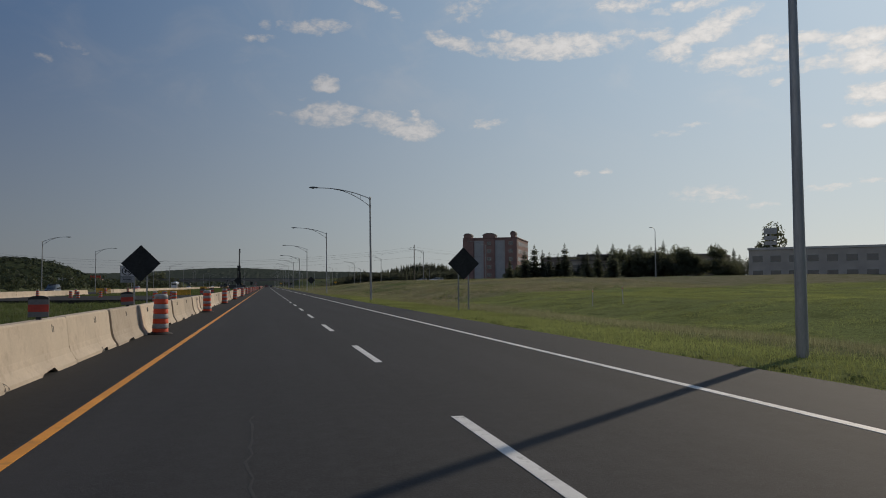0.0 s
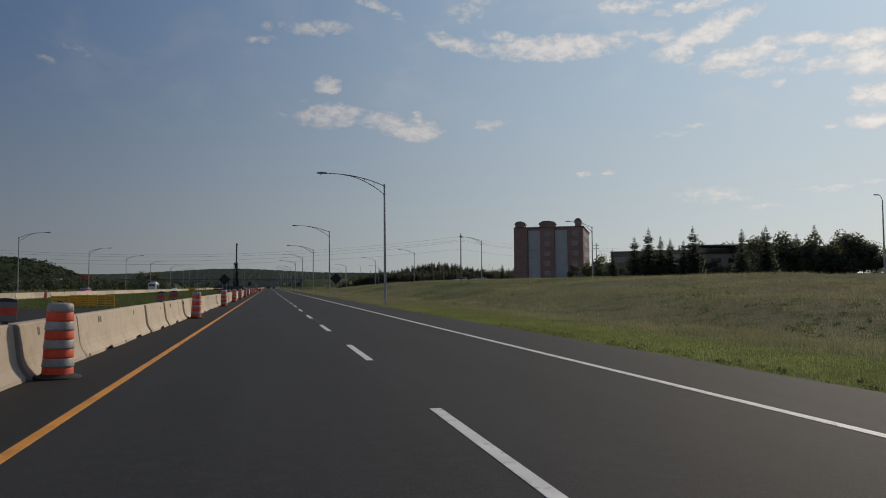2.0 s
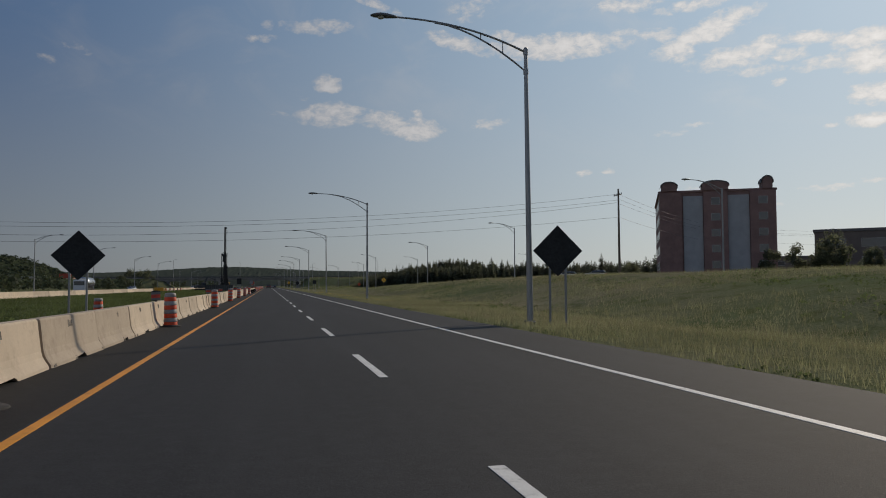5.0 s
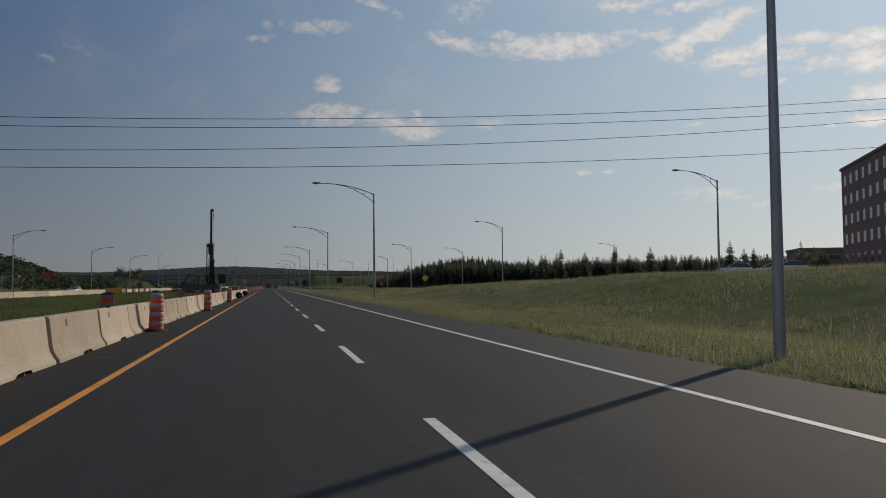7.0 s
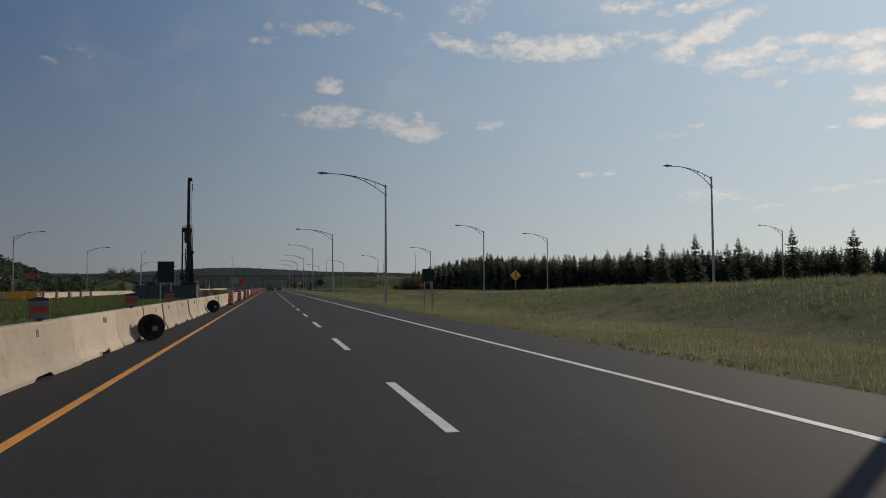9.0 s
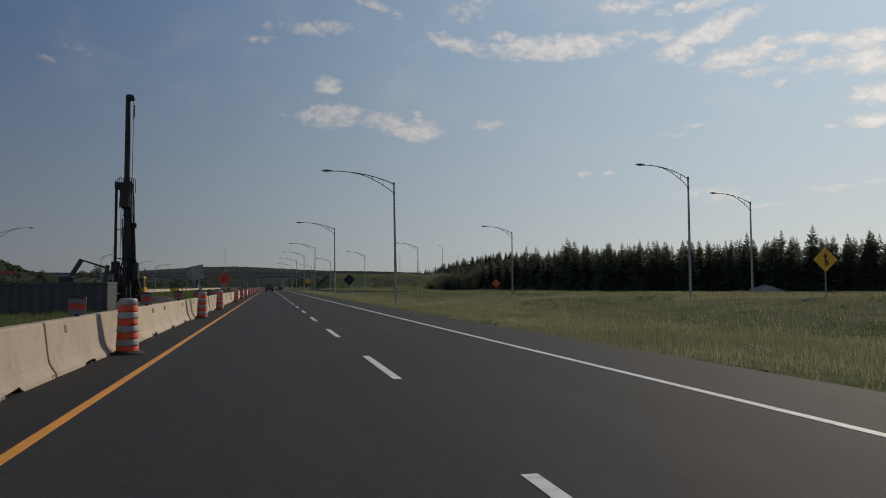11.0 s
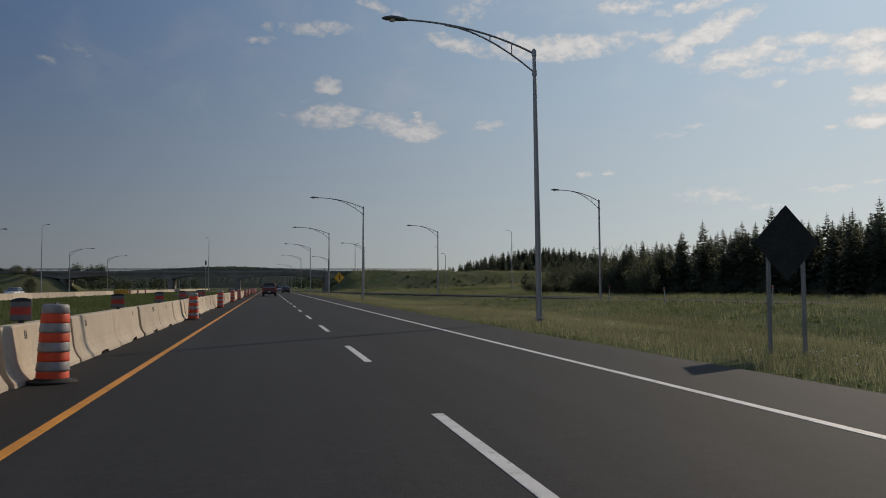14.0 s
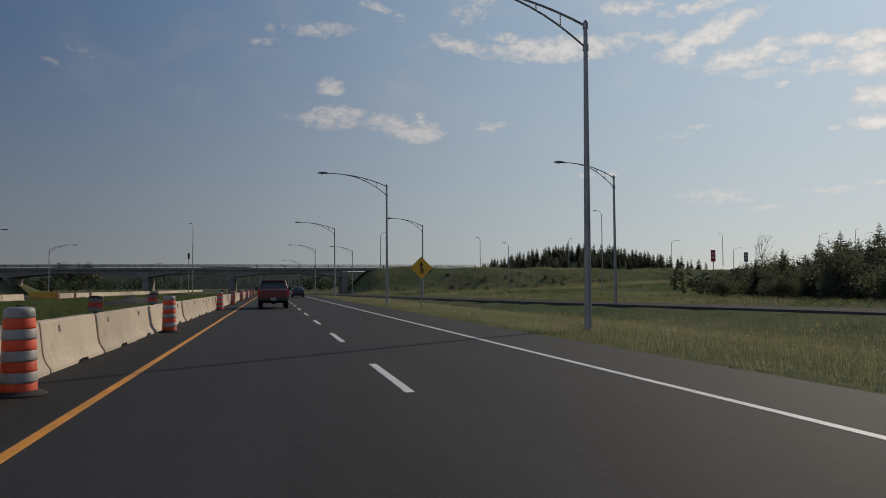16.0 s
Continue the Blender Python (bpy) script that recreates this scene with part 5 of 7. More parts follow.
spruces = [make_conifer(h, s, pose(x, y, gz(x, y)), "spruces of the roadside wood") for h, s, x, y in
           ((9.5, 1, 70, 470), (10.4, 2, 70, 480), (8.8, 3, 66, 492), (10.0, 4, 64, 505))]
leafs = [make_broadleaf(h, s, pose(x, y, gz(x, y)), "broadleaf trees near the buildings") for h, s, x, y in
         ((8.0, 5, 121, 222), (7.0, 6, 96, 264), (9.0, 7, 113, 240))]


def plant(kind, x, y, s=1.0, z=None):
    return copy_thing(kind, pose(x, y, (gz(x, y) if z is None else z) - 0.05, 0, 0, rt.uniform(0, 360)) @ Matrix.Diagonal((s, s, s * rt.uniform(0.9, 1.1), 1)))


def wood_edge(y):
    """Front edge of the wood right of the ramp."""
    if y < 470:
        return 64 + (470 - y) * 1.4
    return 64 - 14 * smooth01(470, 545, y)


def tree_scale(y):
    return float(np.interp(y, (440, 490, 508, 520, 540, 552), (1.05, 0.97, 0.92, 0.82, 0.62, 0.42))) * rt.uniform(0.88, 1.06)


spots = []
for row in range(6):
    y = 405.0
    while y < 551:
        x = wood_edge(y) + row * 2.8 + rt.uniform(-1.4, 1.4)
        spots.append((x, y + rt.uniform(-1, 1)))
        y += rt.uniform(1.5, 2.6)
for x, y in spots[:290]:
    plant(rt.choice(spruces), x, y, tree_scale(y))


def wood_stuff():
    """The depth of the wood behind its front rows, and far woods, as one mesh."""
    g = Geo()
    bases = [split_geo(conifer_geo(9.5, 30 + k), 1) for k in range(3)]
    arr = [np.array(b.v) for b in bases]

    def one(x, y, z, s):
        k = rt.randrange(3)
        a = rt.uniform(0, 6.28)
        c, sn = math.cos(a), math.sin(a)
        p = arr[k] * s
        q = np.stack([p[:, 0] * c - p[:, 1] * sn + x, p[:, 0] * sn + p[:, 1] * c + y, p[:, 2] + z], 1)
        g.add(q.tolist(), bases[k].f)

    for x, y in spots[290:]:
        one(x, y, gz(x, y), tree_scale(y))
    for _ in range(480):
        y = rt.uniform(405, 550)
        x = wood_edge(y) + rt.uniform(12, 60)
        one(x, y, gz(x, y), tree_scale(y) * 1.05)
    for _ in range(260):
        y = rt.uniform(880, 1010)
        x = rt.uniform(145, 258)
        one(x, y, gz(x, y), rt.uniform(0.8, 1.2))
    for _ in range(150):
        y, x = rt.uniform(840, 990), rt.uniform(70, 150)
        one(x, y, gz(x, y), rt.uniform(0.7, 1.0))
    # leafy undergrowth and round-headed trees between the spruces
    for _ in range(260):
        y = rt.uniform(405, 552)
        x = wood_edge(y) + rt.uniform(0.5, 14)
        h = 7.4 * tree_scale(y) * rt.uniform(0.75, 1.05)
        z, w = gz(x, y), h * rt.uniform(0.3, 0.42)
        for _ in range(110):
            d = Vector((rt.gauss(0, 1), rt.gauss(0, 1), rt.gauss(0, 1))).normalized()
            k = rt.uniform(0.6, 1.05)
            p = Vector((x + d.x * w * k, y + d.y * w * k, z + h * 0.52 + d.z * h * 0.48 * k))
            s = rt.uniform(0.14, 0.30)
            n = (d + Vector((rt.uniform(-0.7, 0.7), rt.uniform(-0.7, 0.7), rt.uniform(-0.3, 0.8)))).normalized()
            a = n.orthogonal().normalized()
            b = n.cross(a)
            g.add([p + a * s, p + b * s * 0.7, p - a * s, p - b * s * 0.7], [(0, 1, 2, 3)])
    g_ob = part("far_wood", g, CONIFER_HAZED)
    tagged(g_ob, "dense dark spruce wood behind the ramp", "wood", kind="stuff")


wood_stuff()
# trees in front of the buildings
for x, y, k, s in ((97, 268, 1, 0.75), (92, 276, 0, 0.6), (95, 272, 2, 0.55),
                   (104, 238, 1, 0.9), (112, 226, 2, 0.85), (118, 212, 0, 0.95), (120, 196, 1, 1.0), (124, 186, 0, 1.0), (116, 190, 2, 0.9), (114, 204, 1, 0.9),
                   (132, 236, 0, 0.9), (126, 246, 1, 0.9), (110, 258, 2, 0.9), (118, 252, 0, 0.8), (108, 214, 0, 0.7)):
    plant(leafs[k], x, y, s)
for x, y, s in ((66, 196, 0.68), (69.6, 193.8, 0.86), (72.2, 193, 0.92), (74.2, 192, 0.88), (76, 191.5, 0.76), (78.3, 190.6, 0.84), (80, 190, 0.93), (79.5, 174.2, 0.85), (88, 186, 0.95), (91, 183, 0.9), (100, 236, 0.85), (103, 233, 0.95), (107, 230, 0.8), (99, 220, 1.0), (109, 208, 0.95),
                (111, 206, 0.7), (116, 200, 1.1), (119, 197, 1.0), (113, 202, 0.85), (128, 262, 1.2), (131, 259, 1.25), (134, 255, 1.2), (139, 250, 1.1), (90, 352, 0.75),
                (93, 350, 0.8), (97, 356, 0.7), (104, 360, 0.75), (110, 350, 0.8), (118, 345, 0.75), (123, 352, 0.75), (86, 370, 0.9), (80, 376, 0.95),
                (84, 358, 0.6), (100, 352, 0.75), (107, 357, 0.75), (115, 352, 0.8), (88, 364, 0.75), (95, 366, 0.8), (76, 384, 0.9), (73, 392, 0.95), (70, 398, 1.0)):
    plant(rt.choice(spruces), x, y, s)

# hedge-like rows of trees before the low buildings
for k in range(24):
    u = k / 23
    plant(rt.choice(leafs), 80 + 23 * u + rt.uniform(-1, 1), 240 - 22 * u + rt.uniform(-1.5, 1.5), rt.uniform(0.3, 0.48))
for k in range(16):
    u = k / 15
    plant(rt.choice(leafs), 103 + 17 * u + rt.uniform(-1, 1), 203 - 15 * u + rt.uniform(-1.5, 1.5), rt.uniform(0.7, 0.92))
for k in range(22):
    u = k / 21
    plant(rt.choice(leafs), 66 + 40 * u + rt.uniform(-1, 1), 284 + 70 * u + rt.uniform(-2, 2), rt.uniform(0.35, 0.6)) if u > 0.4 else None


def hill(name, x0, x1, y, depth, height, label, seed, shape, material=None, trees=0):
    n, rows = 320, 26
    g = Geo()
    verts = []
    for j in range(rows):
        v = j / (rows - 1)
        for i in range(n):
            u = i / (n - 1)
            x = x0 + (x1 - x0) * u
            env = shape(u) * math.sin(math.pi * min(1, v * 0.62 + 0.0)) ** 0.8
            bump = 3.6 * abs(noise.noise((x * 0.07, v * 16, seed))) + 2.6 * noise.noise((x * 0.25, v * 40, seed + 3))
            verts.append((x, y + depth * v, -2 + height * env + bump * min(1, env * 3)))
    g.add(verts, [(j * n + i, j * n + i + 1, (j + 1) * n + i + 1, (j + 1) * n + i) for j in range(rows - 1) for i in range(n - 1)], 0, False)
    r = random.Random(int(seed * 10))
    for _ in range(trees):
        c = Vector(verts[r.randrange(n * (rows - 3))])
        if c.z < 3:
            continue
        R = r.uniform(2.2, 4.6)
        for _ in range(16):
            d = Vector((r.gauss(0, 1), r.gauss(0, 1), r.gauss(0, 1))).normalized()
            p = c + Vector((d.x * R + r.uniform(-1.5, 1.5), d.y * R, d.z * R * 0.8 + 1.0))
            s = r.uniform(0.9, 1.8)
            q = (d + Vector((0, 0, 0.5))).normalized()
            u = q.orthogonal().normalized()
            w = q.cross(u)
            g.add([p + u * s, p + w * s, p - u * s, p - w * s], [(0, 1, 2, 3)], 1)
    tagged(part(name, g, [material or HILLGREEN, BELTLEAF]), label, "hill", kind="structure")


hill("backdrop_hill", -1300, -225, 1080, 340, 62, "wooded green hill in the distance", 3.1, lambda u: 0.55 + 0.45 * math.sin(u * 2.4 + 0.6) if u < 0.85 else (0.55 + 0.45 * math.sin(0.85 * 2.4 + 0.6)) * (1 - smooth01(0.85, 1.0, u)), None, 2600)
hill("backdrop_hill_far", -1500, 900, 2500, 700, 80, "long low wooded ridge on the horizon", 7.7, lambda u: 0.62 + 0.2 * math.sin(u * 9) * 0.5 + 0.38 * math.exp(-((u - 0.56) / 0.13) ** 2) - 0.3 * smooth01(0.75, 1, u), FARHILL_HAZED)


def far_trees():
    """Belts of broadleaf trees beyond the opposite carriageway and the overpass, as one mesh."""
    g = Geo()
    r = random.Random(41)

    def clump(x, y, z, h):
        w = h * r.uniform(0.35, 0.55)
        for _ in range(70):
            d = Vector((r.gauss(0, 1), r.gauss(0, 1), r.gauss(0, 1))).normalized() * r.uniform(0.6, 1.0)
            p = Vector((x + d.x * w, y + d.y * w, z + h * 0.52 + d.z * h * 0.48))
            s = h * r.uniform(0.05, 0.10)
            n = (d + Vector((r.uniform(-0.6, 0.6), r.uniform(-0.6, 0.6), r.uniform(-0.3, 0.8)))).normalized()
            a = n.orthogonal().normalized()
            b = n.cross(a)
            g.add([p + a * s, p + b * s, p - a * s, p - b * s], [(0, 1, 2, 3)])

    for _ in range(420):
        u = r.random()
        x, y = -62 - 240 * u ** 1.4, r.uniform(220, 690)
        if y < 570 or x < -150:
            clump(x, y, gz(x, y), r.uniform(4.5, 8.0) * (0.6 + 0.5 * min(1, -x / 130)))
    for _ in range(150):
        x, y = r.uniform(-150, 70), r.uniform(840, 1000)
        if not -50 < x < 16:
            clump(x, y, gz(x, y), r.uniform(5, 9))
    for _ in range(60):
        x, y = r.uniform(60, 74), r.uniform(548, 575)
        clump(x - 8, y - 4, gz(x - 8, y - 4), r.uniform(2.2, 4.2))
    tagged(part("far_tree_belt", g, BELTLEAF), "belts of dark green trees in the distance", "trees", kind="stuff")


far_trees()


# ---- bushes ----
bushes = [make_shrub(h, sd, pose(x, y, gz(x, y)), "bushes by the wood and the buildings") for h, sd, x, y in ((5.2, 51, 53.5, 541), (6.2, 52, 50.5, 531), (4.6, 53, 49.0, 545))]
for x, y, k, s in ((47.5, 536, 0, 0.95), (52, 536, 1, 0.98), (55, 544, 2, 1.05), (50, 549, 0, 0.8), (58, 548, 1, 0.8), (46, 528, 2, 1.1), (48.5, 524, 0, 1.1), (53, 525, 1, 1.0),
                   (57, 536, 0, 1.2), (61, 541, 1, 1.0), (63, 550, 0, 1.0), (44.5, 540, 2, 0.6), (47, 552, 2, 0.7), (60, 556, 2, 1.0), (52.5, 518, 1, 1.05), (49, 514, 2, 1.2),
                   (66, 545, 1, 1.1), (70, 552, 0, 1.15), (76, 560, 1, 1.0), (55.5, 530, 1, 1.1), (59, 527, 0, 1.35)):
    plant(bushes[k], x, y, s)
# bushes along the foot of the wood
for k in range(60):
    y = 410 + 134 * k / 59 + rt.uniform(-2, 2)
    plant(rt.choice(bushes), wood_edge(y) - rt.uniform(0.5, 5), y, rt.uniform(0.16, 0.5))
# low line of bushes on the rise before the crossing road
for k in range(26):
    u = k / 25
    plant(rt.choice(bushes), 82 + 44 * u + rt.uniform(-1, 1), 612 + 22 * u + rt.uniform(-3, 3), rt.uniform(0.55, 0.95) * (0.75 + 0.35 * u))
# bushes on the bank of the overpass
for k in range(46):
    x = rt.uniform(30, 95)
    plant(rt.choice(bushes), x, rt.uniform(664, 693), rt.uniform(0.14, 0.34))
# bushes on the bank at the far end of the overpass
for k in range(44):
    x = rt.uniform(-135, -72)
    plant(rt.choice(bushes), x, rt.uniform(668, 694), rt.uniform(0.35, 0.8))
# bushy trees round the advertising board and before the low buildings
for x, y, k, s in ((150, 194, 1, 1.5), (146, 199, 0, 1.5), (141, 190, 2, 1.4), (137, 186, 1, 1.1), (131, 187, 0, 1.2), (127, 184, 2, 1.3), (123, 183, 1, 1.05), (154, 188, 0, 1.4),
                   (120, 188, 1, 1.2), (113, 195, 0, 1.3), (107, 199, 1, 1.2), (134, 181, 2, 1.2), (141, 180, 0, 1.1), (147, 178, 1, 0.9)):
    plant(bushes[k], x, y, s)
for k in range(20):
    u = k / 19
    plant(rt.choice(bushes), 82 + 22 * u + rt.uniform(-1, 1), 238 - 24 * u + rt.uniform(-1.5, 1.5), rt.uniform(0.35, 0.6))
# spruces that stand above the tree line
for x, y, s in ((133, 190, 0.85), (129, 189, 0.8), (137, 193, 0.75)):
    plant(rt.choice(spruces), x, y, s)
make_dead_tree(11.6, 4, pose(106, 625, gz(106, 625)))
make_dead_tree(7.7, 9, pose(52.0, 529.5, gz(52.0, 529.5)))
# tall far trees that rise over the bridge
for x, y, s in ((-171, 1160, 2.7), (-160, 1164, 2.5), (-149, 1150, 2.6)):
    plant(leafs[1], x, y, s * 1.15, -0.1)


# ---- advertising board beyond the field ----
t = thing("billboard", "three stacked grey advertising boards on a tall steel pole", "billboard", at=pose(144, 188, 1.0, 0, 0, -38))
g = Geo()
g.tube([(0, 0, -0.2), (0, 0, 15.6)], 0.25, 10)
part("pole", g, GALV, t)
for z, w, h in ((15.5, 3.6, 1.8), (13.5, 3.4, 1.15), (12.0, 3.4, 1.15)):
    g = Geo()
    g.box((0, -0.3, z), (w, 0.35, h), bevel=0.05)
    part("panel", g, SIGNGREY, t)
plant(leafs[2], 151, 196, 1.6)


# ---- far buildings before the left hill ----
make_low_building("far_store", "far pale building with a red front band among trees", pose(-216, 1010, -0.1), 14, 8, 10.5, CLAD, mat("store_red", (0.42, 0.06, 0.035), 0.7, var=0.1), 5)
g = Geo()
g.box((6, -0.2, 13.2), (12, 0.6, 4.2), bevel=0.05)
part("red_panel", g, MATS["store_red"], bpy.data.objects["far_store"], "red signboard above the roof")
make_low_building("far_office", "far pale low building among trees below the hill", pose(-256, 1020, -0.1), 16, 8, 12.0, CLAD, FRAMEWHITE, 6)


# ---- ramp ----
def make_ramp():
    g = Geo()
    ys = np.arange(462, 646, 3.0)
    verts = [(ramp_line(y) + d, y, 0.03 if abs(d) < 3 else -0.15) for y in ys for d in (-3.1, -2.9, 2.9, 3.1)]
    g.add(verts, [(j * 4 + i, j * 4 + i + 1, (j + 1) * 4 + i + 1, (j + 1) * 4 + i) for j in range(len(ys) - 1) for i in range(3)])
    tagged(part("ramp_road", g, RAMP_ASPHALT), "narrow asphalt ramp curving towards the main road", "road", kind="structure")


make_ramp()


# ---- vehicles ----
def loft(sections, slot=0, smooth=True):
    """Join rings of equal length into a closed body."""
    g = Geo()
    n = len(sections[0])
    verts = [p for r in sections for p in r]
    g.add(verts, [(i * n + j, i * n + (j + 1) % n, (i + 1) * n + (j + 1) % n, (i + 1) * n + j) for i in range(len(sections) - 1) for j in range(n)], slot, smooth)
    g.add(sections[0], [tuple(range(n - 1, -1, -1))], slot)
    g.add(sections[-1], [tuple(range(n))], slot)
    return g


def rect_ring(y, w, z0, z1, top=1.0, r=0.08):
    """A rounded cross-section of a car body; top narrows the roof."""
    h, t = w / 2, w / 2 * top
    return [(-h + r, y, z0), (h - r, y, z0), (h, y, z0 + r), (h, y, (z0 + z1) / 2), (t, y, z1 - r), (t - r * 1.5, y, z1), (-t + r * 1.5, y, z1), (-t, y, z1 - r), (-h, y, (z0 + z1) / 2), (-h, y, z0 + r)]


def wheels(t, track, ys, r, w=0.24):
    for x in (-track / 2, track / 2):
        for y in ys:
            g = Geo()
            g.turned([(r * 0.62, -w / 2), (r * 0.94, -w / 2), (r, -w / 2 + 0.04), (r, w / 2 - 0.04), (r * 0.94, w / 2), (r * 0.62, w / 2)], 22)
            wh = part("wheel", g, RUBBER, t, "black tyre", pose(x, y, r, 0, 90, 0))
            g = Geo()
            g.turned([(0.02, -w / 2 + 0.03), (r * 0.6, -w / 2 + 0.05), (r * 0.6, w / 2 - 0.05), (0.02, w / 2 - 0.03)], 14)
            part("rim", g, CHROME, wh)


def make_pickup(at):
    t = thing("pickup_truck", "dark red pickup truck seen from behind in the lane", "pickup truck", at=at)
    W = 1.96
    secs = [rect_ring(0.0, W - 0.08, 0.62, 1.22, 0.97), rect_ring(0.06, W, 0.56, 1.26, 0.98), rect_ring(1.9, W, 0.52, 1.28, 0.98), rect_ring(4.3, W, 0.5, 1.26, 0.98),
            rect_ring(4.7, W - 0.02, 0.5, 1.22, 0.96), rect_ring(5.55, W - 0.08, 0.5, 1.1, 0.95), rect_ring(5.75, W - 0.3, 0.52, 0.98, 0.94)]
    part("body", loft(secs), TRUCKRED, t, "red painted body with the rear's shade put into the colour")
    secs = [rect_ring(1.90, W - 0.10, 1.2, 1.34, 0.94), rect_ring(2.12, W - 0.1, 1.2, 1.78, 0.82), rect_ring(2.5, W - 0.1, 1.2, 1.82, 0.80), rect_ring(3.6, W - 0.1, 1.2, 1.81, 0.80), rect_ring(4.4, W - 0.1, 1.2, 1.3, 0.93)]
    part("cab_glass", loft(secs), DARKGLASS, t, "dark tinted cab windows")
    g = Geo()
    g.box((0, 2.9, 1.82), (1.46, 1.7, 0.09), bevel=0.04)
    part("cab_roof", g, TRUCKRED, t)
    for s in (-1, 1):
        g = Geo()
        g.tube([(s * 0.90, 1.9, 1.27), (s * 0.73, 2.12, 1.80)], 0.055, 6)
        part("cab_pillar", g, TRUCKRED, t)
    g = Geo()
    g.box((0, -0.012, 0.97), (1.5, 0.03, 0.46), bevel=0.012)
    gate = part("tailgate", g, TRUCKRED, t)
    g = Geo()
    g.box((0, -0.035, 1.1), (0.3, 0.025, 0.06), bevel=0.01)
    part("handle", g, BLACKTRIM, gate)
    for s in (-1, 1):
        g = Geo()
        g.box((s * 0.9, -0.012, 1.02), (0.15, 0.06, 0.44), bevel=0.02)
        part("tail_lamp", g, TAILRED, t, "red tail lamp")
        g = Geo()
        g.box((s * 1.12, 3.75, 1.30), (0.2, 0.1, 0.26), bevel=0.04)
        g.tube([(s * 0.9, 3.8, 1.22), (s * 1.1, 3.77, 1.24)], 0.03, 6)
        part("side_mirror", g, BLACKTRIM, t)
        g = Geo()
        g.box((s * 0.66, 0.4, 0.48), (0.05, 0.03, 0.3))
        part("mud_flap", g, RUBBER, t)
    g = Geo()
    g.box((0, -0.12, 0.6), (1.86, 0.22, 0.2), bevel=0.05)
    part("bumper", g, BLACKTRIM, t, "dark rear bumper")
    g = Geo()
    g.box((0, -0.238, 0.64), (0.31, 0.012, 0.16))
    plate = part("number_plate", g, PLATE, t)
    g = Geo()
    g.box((0, -0.246, 0.64), (0.22, 0.004, 0.06))
    part("plate_bar", g, SIGNBLACK, plate)
    g = Geo()
    g.box((0, 2.7, 0.46), (0.9, 5.0, 0.16), bevel=0.03)
    g.tube([(-0.7, 1.25, 0.42), (0.7, 1.25, 0.42)], 0.07, 8)
    g.turned([(0.02, -0.16), (0.13, -0.1), (0.16, 0.0), (0.13, 0.1), (0.02, 0.16)], 10, centre=(0, 1.25, 0.42))
    g.tube([(0.5, -0.05, 0.42), (0.5, 2.5, 0.42)], 0.045, 8)
    part("chassis", g, RIGBLACK, t)
    wheels(t, 1.66, (1.25, 4.75), 0.40, 0.27)
    return t


make_pickup(pose(0.15, 530.4, 0))


def make_car(name, label, paint, at, tall=1.45, length=4.5, group="", van=False):
    t = thing(name, label, "car", group, at)
    W = 1.78
    secs = [rect_ring(0, W - 0.22, 0.35, 0.80, 0.96), rect_ring(0.15, W - 0.05, 0.25, 0.95, 0.97), rect_ring(length * 0.5, W, 0.22, 0.96, 0.98), rect_ring(length - 0.9, W - 0.02, 0.24, 0.88, 0.96),
            rect_ring(length - 0.12, W - 0.16, 0.26, 0.74, 0.95), rect_ring(length, W - 0.4, 0.3, 0.62, 0.95)]
    part("body", loft(secs), paint, t)
    back = 0.1 if van else 0.35
    secs = [rect_ring(back, W - 0.12, 0.86, 1.0, 0.95), rect_ring(back + 0.35, W - 0.12, 0.86, tall - 0.06, 0.80), rect_ring(back + 0.8, W - 0.12, 0.86, tall, 0.78), rect_ring(length * 0.52, W - 0.12, 0.86, tall - 0.02, 0.78),
            rect_ring(length * 0.74, W - 0.12, 0.86, 0.95, 0.94)]
    part("glasshouse", loft(secs), DARKGLASS, t, "dark car windows")
    g = Geo()
    g.box((0, length * 0.38, tall - 0.005), (W * 0.70, length * 0.3, 0.05), bevel=0.02)
    part("roof", g, paint, t)
    for s in (-1, 1):
        g = Geo()
        g.box((s * 0.68, 0.03, 0.78), (0.3, 0.14, 0.14), bevel=0.03)
        part("tail_lamp", g, TAILRED, t)
        g = Geo()
        g.box((s * 0.62, length - 0.1, 0.62), (0.32, 0.14, 0.12), bevel=0.03)
        part("headlight", g, LENS, t)
        g = Geo()
        g.box((s * 0.98, length * 0.66, 0.98), (0.18, 0.1, 0.13), bevel=0.03)
        part("side_mirror", g, paint, t)
    g = Geo()
    g.box((0, -0.02, 0.48), (1.5, 0.1, 0.2), bevel=0.04)
    part("bumper", g, BLACKTRIM, t)
    wheels(t, 1.52, (0.8, length - 0.85), 0.32, 0.21)
    return t


make_car("hatchback_car", "dark blue-grey hatchback car on the asphalt", CARDARK, pose(3.75, 588, 0), 1.5, 4.4, van=True)
make_car("silver_car", "silver car on the asphalt beyond the hatchback", CARWHITE, pose(3.4, 650, 0), 1.45)
make_car("oncoming_suv", "dark sport utility car on the opposite carriageway", CARDARK, pose(-35.5, 140, 0, 0, 0, 180), 1.75, 4.7, van=True)
make_car("oncoming_red_car", "red car on the opposite carriageway", CARRED, pose(-36, 226, 0, 0, 0, 180))
make_car("oncoming_silver_car", "pale silver car on the opposite carriageway", CARWHITE, pose(-36, 372, 0, 0, 0, 180))
make_car("oncoming_white_car", "white car on the opposite carriageway near the overpass", CARWHITE, pose(-37, 548, 0, 0, 0, 180))
pk = [(66, 306), (70.5, 300.5), (74, 309)]
first = make_car("parked_car", "white car on the grassy rise beside the hotel", CARWHITE, pose(*pk[0], gz(*pk[0]) + 0.02, 0, 0, 60), 1.5, 4.6, "parked cars by the hotel", True)
